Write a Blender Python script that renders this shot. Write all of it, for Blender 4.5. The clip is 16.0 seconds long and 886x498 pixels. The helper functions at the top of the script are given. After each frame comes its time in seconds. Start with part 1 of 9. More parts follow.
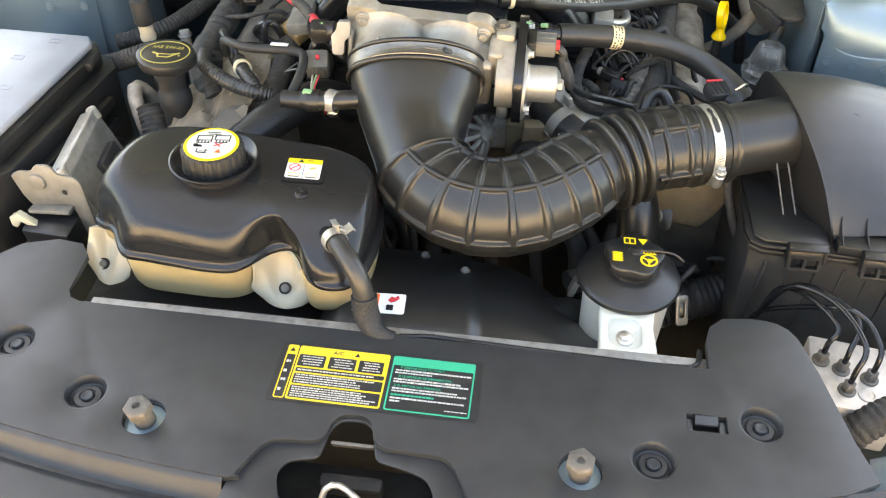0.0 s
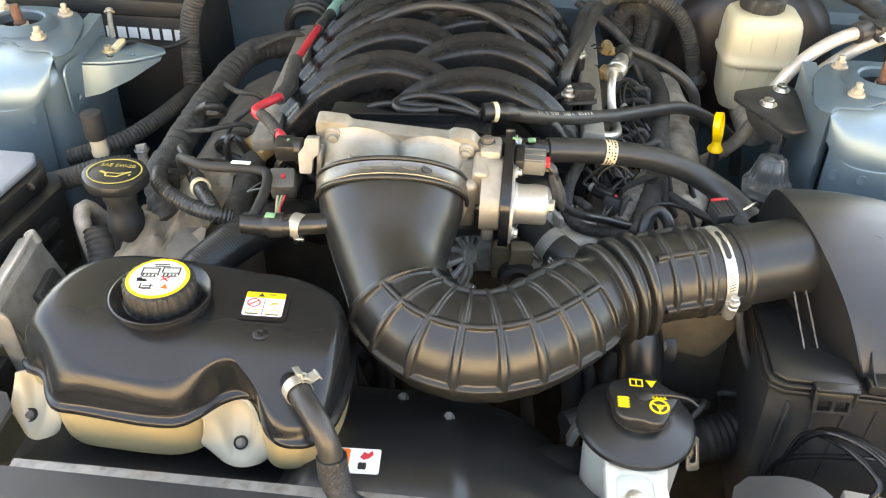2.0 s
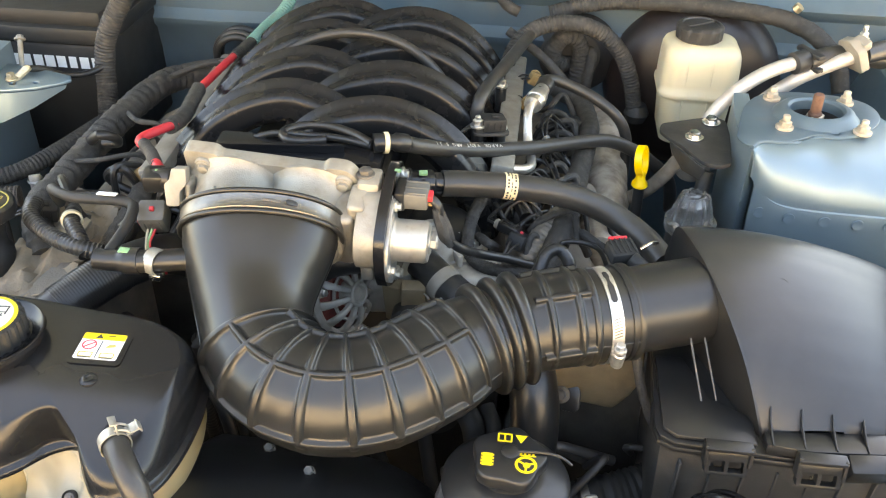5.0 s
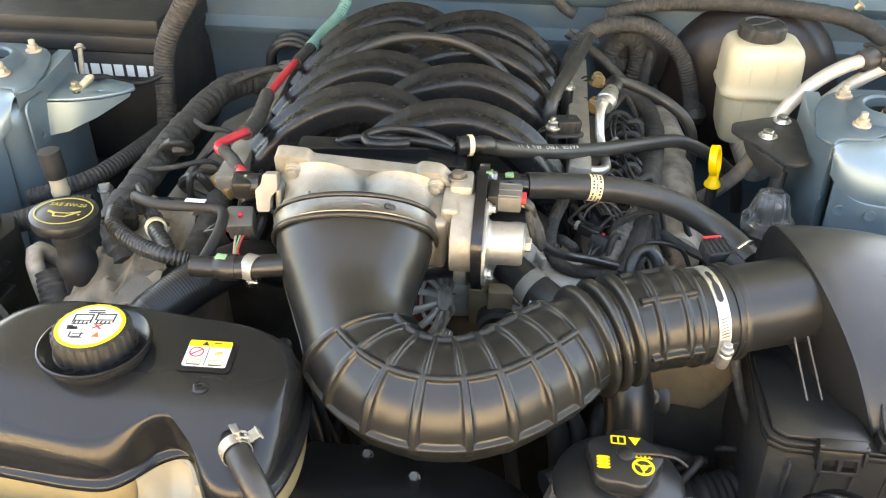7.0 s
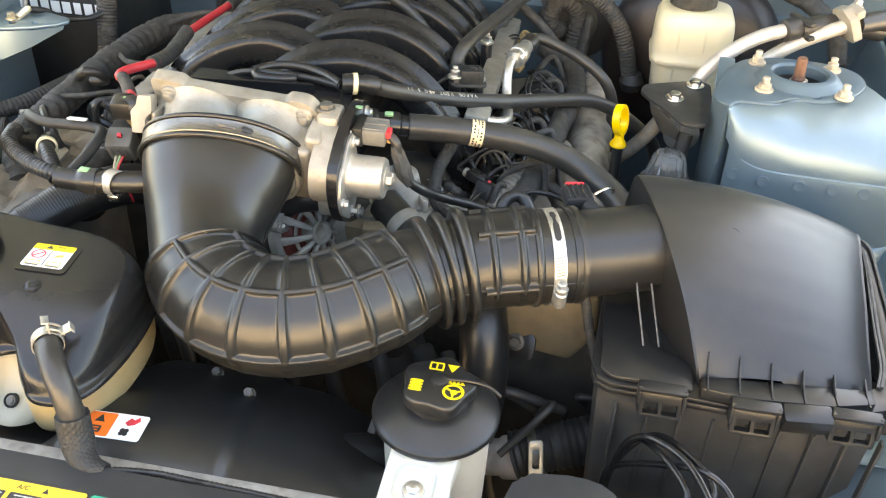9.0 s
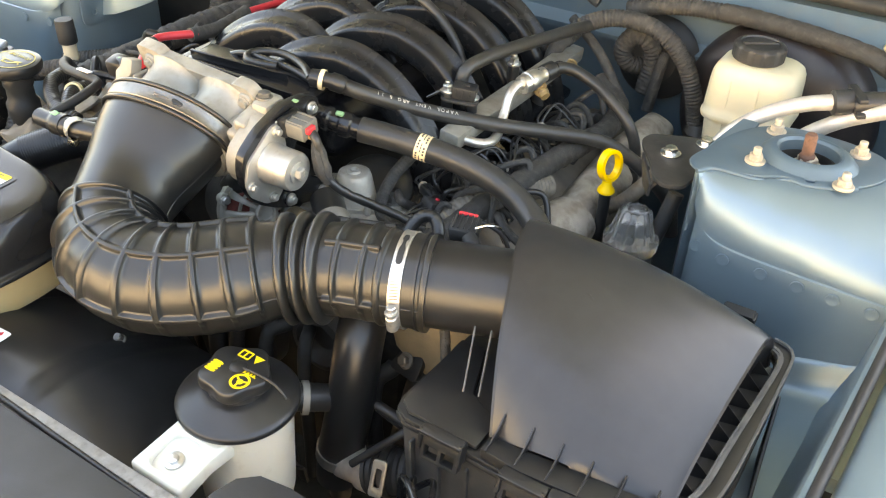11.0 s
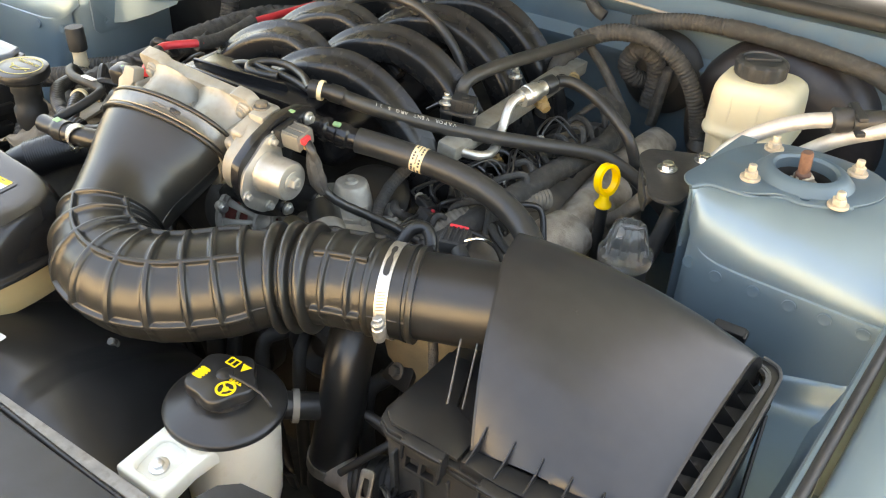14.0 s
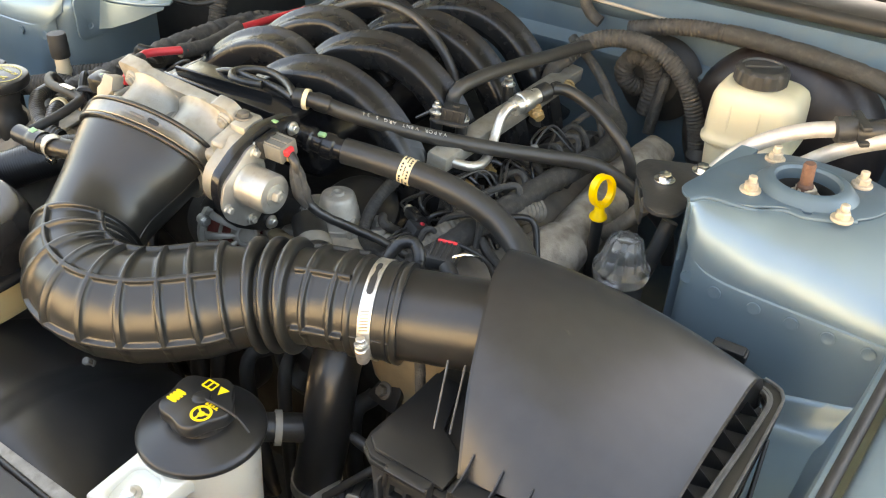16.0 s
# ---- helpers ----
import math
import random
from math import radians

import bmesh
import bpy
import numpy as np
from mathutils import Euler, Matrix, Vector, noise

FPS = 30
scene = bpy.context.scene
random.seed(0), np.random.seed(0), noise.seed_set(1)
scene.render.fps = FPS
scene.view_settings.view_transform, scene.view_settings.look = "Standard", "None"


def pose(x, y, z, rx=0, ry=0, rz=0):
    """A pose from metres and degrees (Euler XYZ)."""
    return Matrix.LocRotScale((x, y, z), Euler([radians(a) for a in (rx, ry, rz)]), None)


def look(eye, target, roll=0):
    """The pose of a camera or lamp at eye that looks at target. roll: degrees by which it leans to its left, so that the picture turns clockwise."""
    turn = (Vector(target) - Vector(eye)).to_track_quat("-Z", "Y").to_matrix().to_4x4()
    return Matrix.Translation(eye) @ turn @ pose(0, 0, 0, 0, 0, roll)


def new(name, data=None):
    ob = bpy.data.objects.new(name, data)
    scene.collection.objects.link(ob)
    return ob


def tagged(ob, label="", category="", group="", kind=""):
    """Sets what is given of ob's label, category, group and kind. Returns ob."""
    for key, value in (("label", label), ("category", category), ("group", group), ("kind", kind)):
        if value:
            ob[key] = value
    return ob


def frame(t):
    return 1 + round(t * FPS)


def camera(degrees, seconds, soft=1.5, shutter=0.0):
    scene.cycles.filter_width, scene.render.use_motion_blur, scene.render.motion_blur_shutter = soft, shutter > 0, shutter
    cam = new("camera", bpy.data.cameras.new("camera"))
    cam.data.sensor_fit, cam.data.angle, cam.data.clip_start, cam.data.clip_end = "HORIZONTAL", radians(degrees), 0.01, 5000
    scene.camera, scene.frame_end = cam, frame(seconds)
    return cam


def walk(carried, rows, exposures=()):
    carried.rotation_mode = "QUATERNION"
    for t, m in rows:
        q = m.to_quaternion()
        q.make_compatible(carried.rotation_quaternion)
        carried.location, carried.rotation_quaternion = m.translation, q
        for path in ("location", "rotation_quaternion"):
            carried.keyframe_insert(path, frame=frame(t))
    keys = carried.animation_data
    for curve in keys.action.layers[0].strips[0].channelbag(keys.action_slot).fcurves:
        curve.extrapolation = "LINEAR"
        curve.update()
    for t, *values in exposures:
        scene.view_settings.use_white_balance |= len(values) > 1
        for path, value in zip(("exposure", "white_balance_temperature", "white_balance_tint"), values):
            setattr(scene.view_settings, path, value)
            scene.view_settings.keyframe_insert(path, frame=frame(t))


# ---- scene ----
cam = camera(53.4, 16.0, soft=1.15)
PATH = [
    (0, (0.028, 0.058, 1.564), (-0.136, 1.51, 0.199), 1.0),
    (0.5, (0.024, 0.086, 1.554), (-0.128, 1.571, 0.223), 1.4),
    (1, (0.025, 0.113, 1.542), (-0.123, 1.638, 0.256), 1.5),
    (1.5, (0.03, 0.134, 1.535), (-0.108, 1.7, 0.299), 1.5),
    (2, (0.015, 0.153, 1.527), (-0.118, 1.751, 0.332), 1.6),
    (2.5, (0.012, 0.184, 1.52), (-0.126, 1.81, 0.365), 1.5),
    (3, (0.067, 0.212, 1.517), (-0.087, 1.845, 0.372), 1.4),
    (3.5, (0.114, 0.223, 1.502), (-0.048, 1.858, 0.36), 1.4),
    (6, (0.136, 0.209, 1.494), (-0.061, 1.852, 0.371), 0.9),
    (6.5, (0.117, 0.211, 1.487), (-0.083, 1.855, 0.366), 0.8),
    (7, (0.054, 0.207, 1.491), (-0.129, 1.856, 0.375), 0.4),
    (7.5, (-0.012, 0.203, 1.486), (-0.167, 1.858, 0.373), -0.1),
    (8, (-0.015, 0.193, 1.476), (-0.136, 1.85, 0.362), 0.3),
    (8.5, (0.08, 0.174, 1.46), (-0.088, 1.823, 0.34), 1.6),
    (9, (0.216, 0.193, 1.459), (-0.063, 1.818, 0.325), 2.1),
    (9.5, (0.282, 0.265, 1.456), (-0.232, 1.83, 0.322), 1.3),
    (10, (0.389, 0.311, 1.454), (-0.306, 1.802, 0.318), 2.2),
    (10.2, (0.443, 0.314, 1.457), (-0.331, 1.767, 0.321), 2.4),
    (12.3, (0.544, 0.325, 1.492), (-0.335, 1.712, 0.35), 2.6),
    (12.5, (0.543, 0.323, 1.491), (-0.341, 1.709, 0.352), 2.5),
    (13, (0.539, 0.324, 1.493), (-0.351, 1.708, 0.355), 2.7),
    (13.5, (0.538, 0.333, 1.49), (-0.354, 1.719, 0.357), 2.7),
    (14, (0.542, 0.333, 1.481), (-0.353, 1.72, 0.352), 2.8),
    (14.5, (0.541, 0.333, 1.474), (-0.357, 1.719, 0.346), 2.7),
    (15, (0.544, 0.336, 1.47), (-0.358, 1.723, 0.347), 2.6),
    (15.5, (0.538, 0.349, 1.471), (-0.361, 1.735, 0.343), 2.7),
    (16, (0.534, 0.364, 1.473), (-0.365, 1.754, 0.351), 2.7),
]
walk(cam, [(t, look(eye, target, roll)) for t, eye, target, roll in PATH], [(0, 3.55, 9000, 10), (3, 3.66, 9000, 10), (7.5, 3.72, 9000, 10), (10, 3.80, 9300, 10), (13, 3.60, 9700, 10), (16, 3.58, 9700, 10)])

# ---- light ----
world = bpy.data.worlds.new("sky")
scene.world = world
world.use_nodes = True
wn = world.node_tree
sky = wn.nodes.new("ShaderNodeTexSky")
sky.sky_type = "NISHITA"
sky.sun_disc = False
sky.sun_elevation, sky.sun_rotation = radians(60), radians(-7)
sky.dust_density = 2.0
wn.links.new(sky.outputs[0], wn.nodes["Background"].inputs[0])
wn.nodes["Background"].inputs[1].default_value = 0.12
sun = new("sun", bpy.data.lights.new("sun", "SUN"))
sun.data.energy, sun.data.angle, sun.data.color = 5.0, radians(0.6), (1.0, 0.94, 0.86)
sun.matrix_world = look((-0.35, 2.9, 5.0), (0, 0, 0))


# ---- materials ----
def M(name, color, rough=0.5, metal=0.0, var=0.2, scale=30.0, bump=0.15, bscale=400.0, dirt=0.0, dirtcol=(0.16, 0.13, 0.10), coat=0.0, spec=0.5, rvar=0.12, trans=0.0, sub=0.0, obvar=0.0):
    m = bpy.data.materials.new(name)
    m.use_nodes = True
    n, l = m.node_tree.nodes, m.node_tree.links
    b = n["Principled BSDF"]
    tc = n.new("ShaderNodeTexCoord")
    def noise_node(sc, det=4.0):
        t = n.new("ShaderNodeTexNoise")
        t.inputs["Scale"].default_value, t.inputs["Detail"].default_value = sc, det
        l.new(tc.outputs["Object"], t.inputs["Vector"])
        return t
    big, fine = noise_node(scale), noise_node(bscale, 2.0)
    ramp = n.new("ShaderNodeMapRange")
    ramp.inputs["From Min"].default_value, ramp.inputs["From Max"].default_value = 0.3, 0.7
    ramp.inputs["To Min"].default_value, ramp.inputs["To Max"].default_value = 1 - var, 1 + var
    l.new(big.outputs["Fac"], ramp.inputs["Value"])
    mul = n.new("ShaderNodeMix")
    mul.data_type, mul.blend_type = "RGBA", "MULTIPLY"
    mul.inputs["Factor"].default_value = 1.0
    mul.inputs["A"].default_value = (*color, 1)
    l.new(ramp.outputs["Result"], mul.inputs["B"])
    col = mul.outputs["Result"]
    if obvar:
        oi = n.new("ShaderNodeObjectInfo")
        hs = n.new("ShaderNodeMapRange")
        hs.inputs["To Min"].default_value, hs.inputs["To Max"].default_value = 1 - obvar, 1 + obvar
        l.new(oi.outputs["Random"], hs.inputs["Value"])
        mm = n.new("ShaderNodeMix")
        mm.data_type, mm.blend_type = "RGBA", "MULTIPLY"
        mm.inputs["Factor"].default_value = 1.0
        l.new(col, mm.inputs["A"])
        l.new(hs.outputs["Result"], mm.inputs["B"])
        col = mm.outputs["Result"]
    if dirt:
        d = noise_node(scale * 2.3, 8.0)
        dr = n.new("ShaderNodeMapRange")
        dr.inputs["From Min"].default_value, dr.inputs["From Max"].default_value = 0.62 - 0.3 * dirt, 0.72
        dr.inputs["To Max"].default_value = min(1.0, 0.3 + dirt * 0.7)
        l.new(d.outputs["Fac"], dr.inputs["Value"])
        mx = n.new("ShaderNodeMix")
        mx.data_type = "RGBA"
        l.new(dr.outputs["Result"], mx.inputs["Factor"])
        l.new(col, mx.inputs["A"])
        mx.inputs["B"].default_value = (*dirtcol, 1)
        col = mx.outputs["Result"]
    l.new(col, b.inputs["Base Color"])
    rr = n.new("ShaderNodeMapRange")
    rr.inputs["To Min"].default_value, rr.inputs["To Max"].default_value = max(0.03, rough - rvar), min(1, rough + rvar)
    l.new(noise_node(scale * 1.7, 6.0).outputs["Fac"], rr.inputs["Value"])
    l.new(rr.outputs["Result"], b.inputs["Roughness"])
    b.inputs["Metallic"].default_value = metal
    b.inputs["Specular IOR Level"].default_value = spec
    if coat:
        b.inputs["Coat Weight"].default_value, b.inputs["Coat Roughness"].default_value = coat, 0.08
    if trans:
        b.inputs["Transmission Weight"].default_value = trans
    if sub:
        b.inputs["Subsurface Weight"].default_value = sub
        b.inputs["Subsurface Radius"].default_value = (0.02, 0.016, 0.009)
        b.inputs["Subsurface Scale"].default_value = 0.6
    if bump:
        bp = n.new("ShaderNodeBump")
        bp.inputs["Strength"].default_value, bp.inputs["Distance"].default_value = bump, 0.001
        l.new(fine.outputs["Fac"], bp.inputs["Height"])
        l.new(bp.outputs["Normal"], b.inputs["Normal"])
    return m


RUBBER = M("duct rubber", (0.019, 0.0187, 0.0172), 0.30, bump=0.04, bscale=900, rvar=0.03, var=0.10, spec=0.52)
HOSE = M("hose rubber", (0.030, 0.029, 0.027), 0.38, bump=0.1, bscale=700, dirt=0.12, dirtcol=(0.055, 0.05, 0.045))
PLASTIC = M("black plastic", (0.016, 0.016, 0.016), 0.33, bump=0.05, bscale=900, rvar=0.05, spec=0.5)
# lighter than DULL: glare haze is put into the base, besides the dust
DUSTHAZE = M("dusty black plastic lifted for haze", (0.046, 0.044, 0.041), 0.50, bump=0.15, dirt=0.35, dirtcol=(0.085, 0.077, 0.066), scale=18, var=0.25)
SATIN = M("satin black plastic", (0.011, 0.011, 0.012), 0.22, bump=0.0, rvar=0.03, var=0.06, spec=0.5)
TANKSHELL = M("satin black tank shell", (0.013, 0.0133, 0.0142), 0.24, bump=0.03, bscale=300, rvar=0.04, var=0.08, spec=0.42)
RUNNER = M("satin black runner plastic", (0.015, 0.015, 0.0153), 0.27, bump=0.05, bscale=800, rvar=0.04, var=0.08, spec=0.34)
MOTORMAT = M("matt zinc motor can", (0.47, 0.455, 0.415), 0.42, 0.7, bump=0.05, dirt=0.2, dirtcol=(0.36, 0.32, 0.26), scale=60, var=0.08)
FADED = M("worn grey print", (0.50, 0.49, 0.45), 0.55, var=0.3, scale=300, bump=0)
GLASSY = M("smoky clear plastic", (0.42, 0.41, 0.39), 0.09, bump=0.05, spec=0.6, rvar=0.03, trans=0.85)
# paler than PLASTIC: the light caught by thin edges is put into it
PALEEDGE = M("plastic edge paled for light", (0.085, 0.085, 0.083), 0.45, bump=0.1, var=0.3, scale=90)
LIDMAT = M("grained black plastic", (0.021, 0.021, 0.022), 0.33, bump=0.05, bscale=1400, rvar=0.03, var=0.10, scale=70, spec=0.52)
COVERMAT = M("grained cover plastic", (0.0255, 0.0268, 0.0285), 0.42, bump=0.12, bscale=1500, rvar=0.06, var=0.16, scale=45)
DULL = M("dusty black plastic", (0.030, 0.029, 0.028), 0.5, bump=0.2, dirt=0.4, dirtcol=(0.055, 0.05, 0.045))
# stands in for deep shade in wells and low parts, with some grime
DARK = M("grimy near-black, shade included", (0.036, 0.033, 0.029), 0.7, dirt=0.3, dirtcol=(0.060, 0.050, 0.040), var=0.4, spec=0.2)
GREYSTEEL = M("dusty grey steel", (0.25, 0.235, 0.205), 0.5, 0.35, dirt=0.4, dirtcol=(0.19, 0.165, 0.13), scale=40, bump=0.3)
CAST = M("dusty cast aluminium", (0.335, 0.312, 0.265), 0.46, 0.4, bump=0.35, bscale=900, dirt=0.35, dirtcol=(0.23, 0.195, 0.145), var=0.18, scale=40)
CASTDIRTY = M("grimy cast aluminium", (0.44, 0.40, 0.345), 0.65, 0.3, bump=0.5, bscale=600, dirt=0.6, dirtcol=(0.13, 0.10, 0.075), var=0.3, scale=25)
COVERDIRT = M("dusty valve cover", (0.17, 0.150, 0.125), 0.72, 0.1, bump=0.4, bscale=500, dirt=0.6, dirtcol=(0.23, 0.195, 0.155), var=0.35, scale=22)
STEEL = M("zinc steel", (0.62, 0.61, 0.58), 0.32, 0.9, bump=0.1, dirt=0.2, dirtcol=(0.3, 0.26, 0.2), scale=80)
BRIGHT = M("polished steel", (0.75, 0.74, 0.72), 0.22, 1.0, bump=0.05, scale=120)
ZINC = M("yellow zinc bolt", (0.55, 0.47, 0.33), 0.4, 0.85, dirt=0.3, dirtcol=(0.3, 0.2, 0.11), scale=120)
RUST = M("rusty steel", (0.17, 0.085, 0.055), 0.8, 0.2, dirt=0.4, dirtcol=(0.10, 0.05, 0.03), scale=150, bump=0.5)
BOLTGREY = M("phosphated bolt", (0.16, 0.15, 0.135), 0.55, 0.6, dirt=0.4, dirtcol=(0.2, 0.17, 0.13), scale=120)
PAINT = M("blue silver metallic paint", (0.190, 0.262, 0.302), 0.36, 0.5, var=0.05, scale=9, bump=0.0, coat=0.15)
# PAINT at half tone; on the firewall this puts shade into the colour
PAINTDULL = M("dusty blue paint at half tone", (0.095, 0.142, 0.172), 0.45, 0.25, var=0.12, scale=12, bump=0.05, dirt=0.25, dirtcol=(0.15, 0.16, 0.155))
CREAM = M("aged translucent plastic", (0.64, 0.57, 0.40), 0.40, var=0.06, scale=14, bump=0.05, sub=0.2, dirt=0.08, dirtcol=(0.5, 0.42, 0.26))
TANKCREAM = M("stained translucent tank", (0.34, 0.27, 0.145), 0.42, var=0.15, scale=12, bump=0.05, sub=0.2, dirt=0.25, dirtcol=(0.36, 0.26, 0.12))
WHITE = M("white nylon", (0.74, 0.705, 0.60), 0.38, var=0.04, bump=0.05, sub=0.2, dirt=0.06, dirtcol=(0.55, 0.48, 0.36))
YELLOW = M("yellow plastic", (1.0, 0.60, 0.01), 0.35, var=0.04, bump=0.05)
INKYEL = M("yellow print", (0.86, 0.58, 0.02), 0.5, var=0.03, bump=0)
INKWHITE = M("white print", (0.82, 0.82, 0.80), 0.45, var=0.03, bump=0)
LABELGOLD = M("gold label print", (0.74, 0.50, 0.035), 0.5, var=0.03, bump=0)
CAPLABEL = M("aged label paper", (0.66, 0.62, 0.54), 0.5, var=0.08, scale=60, bump=0)
INKBLACK = M("black print", (0.02, 0.02, 0.02), 0.45, bump=0)
INKGREEN = M("green print", (0.0, 0.36, 0.20), 0.45, var=0.03, bump=0)
INKRED = M("red print", (0.65, 0.04, 0.05), 0.5, bump=0)
INKORANGE = M("orange print", (0.85, 0.16, 0.02), 0.5, bump=0)
REDSLEEVE = M("red cable sleeve", (0.60, 0.035, 0.045), 0.4, var=0.15, bump=0.1)
GREENTUBE = M("green convoluted tube", (0.12, 0.26, 0.22), 0.5, dirt=0.2)
GREENCLIP = M("green clip", (0.22, 0.40, 0.20), 0.45)
LOOM = M("cloth loom tape", (0.040, 0.037, 0.033), 0.7, bump=0.9, bscale=900, dirt=0.4, dirtcol=(0.095, 0.086, 0.072), var=0.3, scale=60)
LOOMPALE = M("dust-covered conduit", (0.16, 0.138, 0.11), 0.7, bump=0.3, dirt=0.5, dirtcol=(0.09, 0.078, 0.064), var=0.3, scale=60)
CLAMPSTEEL = M("worn clamp steel", (0.62, 0.60, 0.56), 0.36, 0.85, bump=0.1, dirt=0.3, dirtcol=(0.36, 0.33, 0.28), scale=90)
TUBESTEEL = M("dull plated tube", (0.55, 0.52, 0.47), 0.33, 0.8, bump=0.1, dirt=0.35, dirtcol=(0.34, 0.30, 0.24), scale=70)
PALECLAMP = M("plated clamp steel", (0.40, 0.385, 0.34), 0.4, 0.6, dirt=0.3, dirtcol=(0.25, 0.22, 0.17), scale=80)
OLDYELLOW = M("worn yellow print", (0.48, 0.40, 0.10), 0.55, var=0.15, scale=200, bump=0)
WIRE = M("black wire", (0.020, 0.0195, 0.019), 0.30, dirt=0.12, dirtcol=(0.06, 0.054, 0.046), rvar=0.06)
BROWNPL = M("tan connector", (0.30, 0.20, 0.085), 0.5, dirt=0.35, dirtcol=(0.17, 0.12, 0.07))
GREYPL = M("grey connector", (0.12, 0.115, 0.10), 0.5, dirt=0.2, dirtcol=(0.2, 0.18, 0.15))
BEIGE = M("beige connector", (0.30, 0.275, 0.23), 0.5, dirt=0.3, dirtcol=(0.22, 0.185, 0.14))
TAN = M("dusty tan casting", (0.215, 0.165, 0.100), 0.7, 0.1, dirt=0.35, dirtcol=(0.15, 0.105, 0.07), scale=25, bump=0.4)
NUTMAT = M("pale oxidised nut", (0.58, 0.49, 0.38), 0.5, 0.5, dirt=0.3, dirtcol=(0.4, 0.3, 0.2), scale=120)
SEAL = M("black sealing rubber", (0.024, 0.024, 0.0235), 0.55, bump=0.1, spec=0.35)
FUSEGREY = M("pale satin fuse box lid", (0.26, 0.28, 0.31), 0.32, var=0.08, bump=0.15, bscale=1500)
ALLOY = M("weathered aluminium line", (0.61, 0.555, 0.495), 0.48, 0.45, dirt=0.3, dirtcol=(0.56, 0.49, 0.41), scale=60)
GOLDLABEL = M("cream label band", (0.75, 0.60, 0.36), 0.5, bump=0)
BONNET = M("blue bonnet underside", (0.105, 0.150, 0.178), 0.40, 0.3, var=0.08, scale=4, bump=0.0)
LINING = M("dark bonnet lining", (0.035, 0.045, 0.05), 0.6, 0.0, bump=0.1)
CLAMPDULL = M("dull clamp steel", (0.20, 0.195, 0.18), 0.38, 0.85, dirt=0.35, dirtcol=(0.06, 0.055, 0.05), scale=30)
EARMAT = M("milky translucent plastic", (0.43, 0.385, 0.285), 0.42, var=0.08, scale=20, bump=0.05, sub=0.08, dirt=0.12, dirtcol=(0.44, 0.36, 0.23))
# CAST made paler, in place of light the alternator and crossover lack
CASTPALE = M("pale cast aluminium", (0.46, 0.435, 0.38), 0.5, 0.35, bump=0.4, bscale=900, dirt=0.3, dirtcol=(0.34, 0.295, 0.23), scale=50)
SHIELD = M("dusty crumpled shield", (0.24, 0.190, 0.132), 0.7, 0.1, bump=0.5, bscale=300, dirt=0.5, dirtcol=(0.25, 0.21, 0.165), var=0.3, scale=30)
STOPGREY = M("grey rubber stop", (0.095, 0.083, 0.070), 0.6, var=0.15, dirt=0.3, dirtcol=(0.19, 0.165, 0.13), scale=90)
EDGE = M("dirty alloy edge", (0.30, 0.28, 0.25), 0.6, 0.4, dirt=0.5, dirtcol=(0.14, 0.12, 0.10), scale=50, bump=0.4)
BOUNCEWALL = M("beige plaster for bounced light", (0.48, 0.43, 0.34), 0.9, var=0.1, scale=1.0, bump=0.4, bscale=80)
CONCRETE = M("pale concrete drive", (0.58, 0.46, 0.30), 0.9, var=0.2, scale=1.5, bump=0.6, bscale=60)


# ---- mesh helpers ----
def merge(bm, src, m=None):
    if m is not None:
        bmesh.ops.transform(src, matrix=m, verts=src.verts)
    mp = {v: bm.verts.new(v.co) for v in src.verts}
    for f in src.faces:
        try:
            bm.faces.new([mp[v] for v in f.verts])
        except ValueError:
            pass
    src.free()
    return bm


def soften(b, w, seg=2, ang=30):
    if w > 0:
        b.normal_update()
        ed = [e for e in b.edges if len(e.link_faces) == 2 and e.calc_face_angle(0) > radians(ang)]
        if ed:
            bmesh.ops.bevel(b, geom=ed, offset=w, segments=seg, profile=0.5, affect="EDGES", clamp_overlap=True)
    return b


def box(size, m=Matrix(), bevel=0.0015, bm=None, seg=2, taper=1.0):
    b = bmesh.new()
    bmesh.ops.create_cube(b, size=1.0)
    for v in b.verts:
        k = taper if v.co.z > 0 else 1.0
        v.co = Vector((v.co.x * size[0] * k, v.co.y * size[1] * k, v.co.z * size[2]))
    soften(b, bevel, seg)
    return merge(bm or bmesh.new(), b, m)


def lathe(profile, m=Matrix(), seg=32, bm=None, warp=None, ring_only=False):
    """profile: (radius, height) from bottom to top; warp(angle, height) scales the radius."""
    b = bmesh.new()
    rings = []
    if ring_only:
        profile = list(profile) + [profile[0]]
    for r, z in profile:
        if r < 1e-6:
            rings.append([b.verts.new((0, 0, z))])
        else:
            ring = []
            for i in range(seg):
                a = 2 * math.pi * i / seg
                k = warp(a, z) if warp else 1.0
                ring.append(b.verts.new((r * k * math.cos(a), r * k * math.sin(a), z)))
            rings.append(ring)
    for p, q in zip(rings[:-1], rings[1:]):
        for i in range(seg):
            j = (i + 1) % seg
            if len(p) == 1 and len(q) == 1:
                continue
            if len(p) == 1:
                b.faces.new((p[0], q[j], q[i]))
            elif len(q) == 1:
                b.faces.new((p[i], p[j], q[0]))
            else:
                b.faces.new((p[i], p[j], q[j], q[i]))
    for ring, flip in ((rings[0], True), (rings[-1], False)):
        if len(ring) > 1 and not ring_only:
            b.faces.new(ring[::-1] if flip else ring)
    if ring_only:
        bmesh.ops.remove_doubles(b, verts=b.verts, dist=1e-7)
        bmesh.ops.recalc_face_normals(b, faces=b.faces[:])
    return merge(bm or bmesh.new(), b, m)


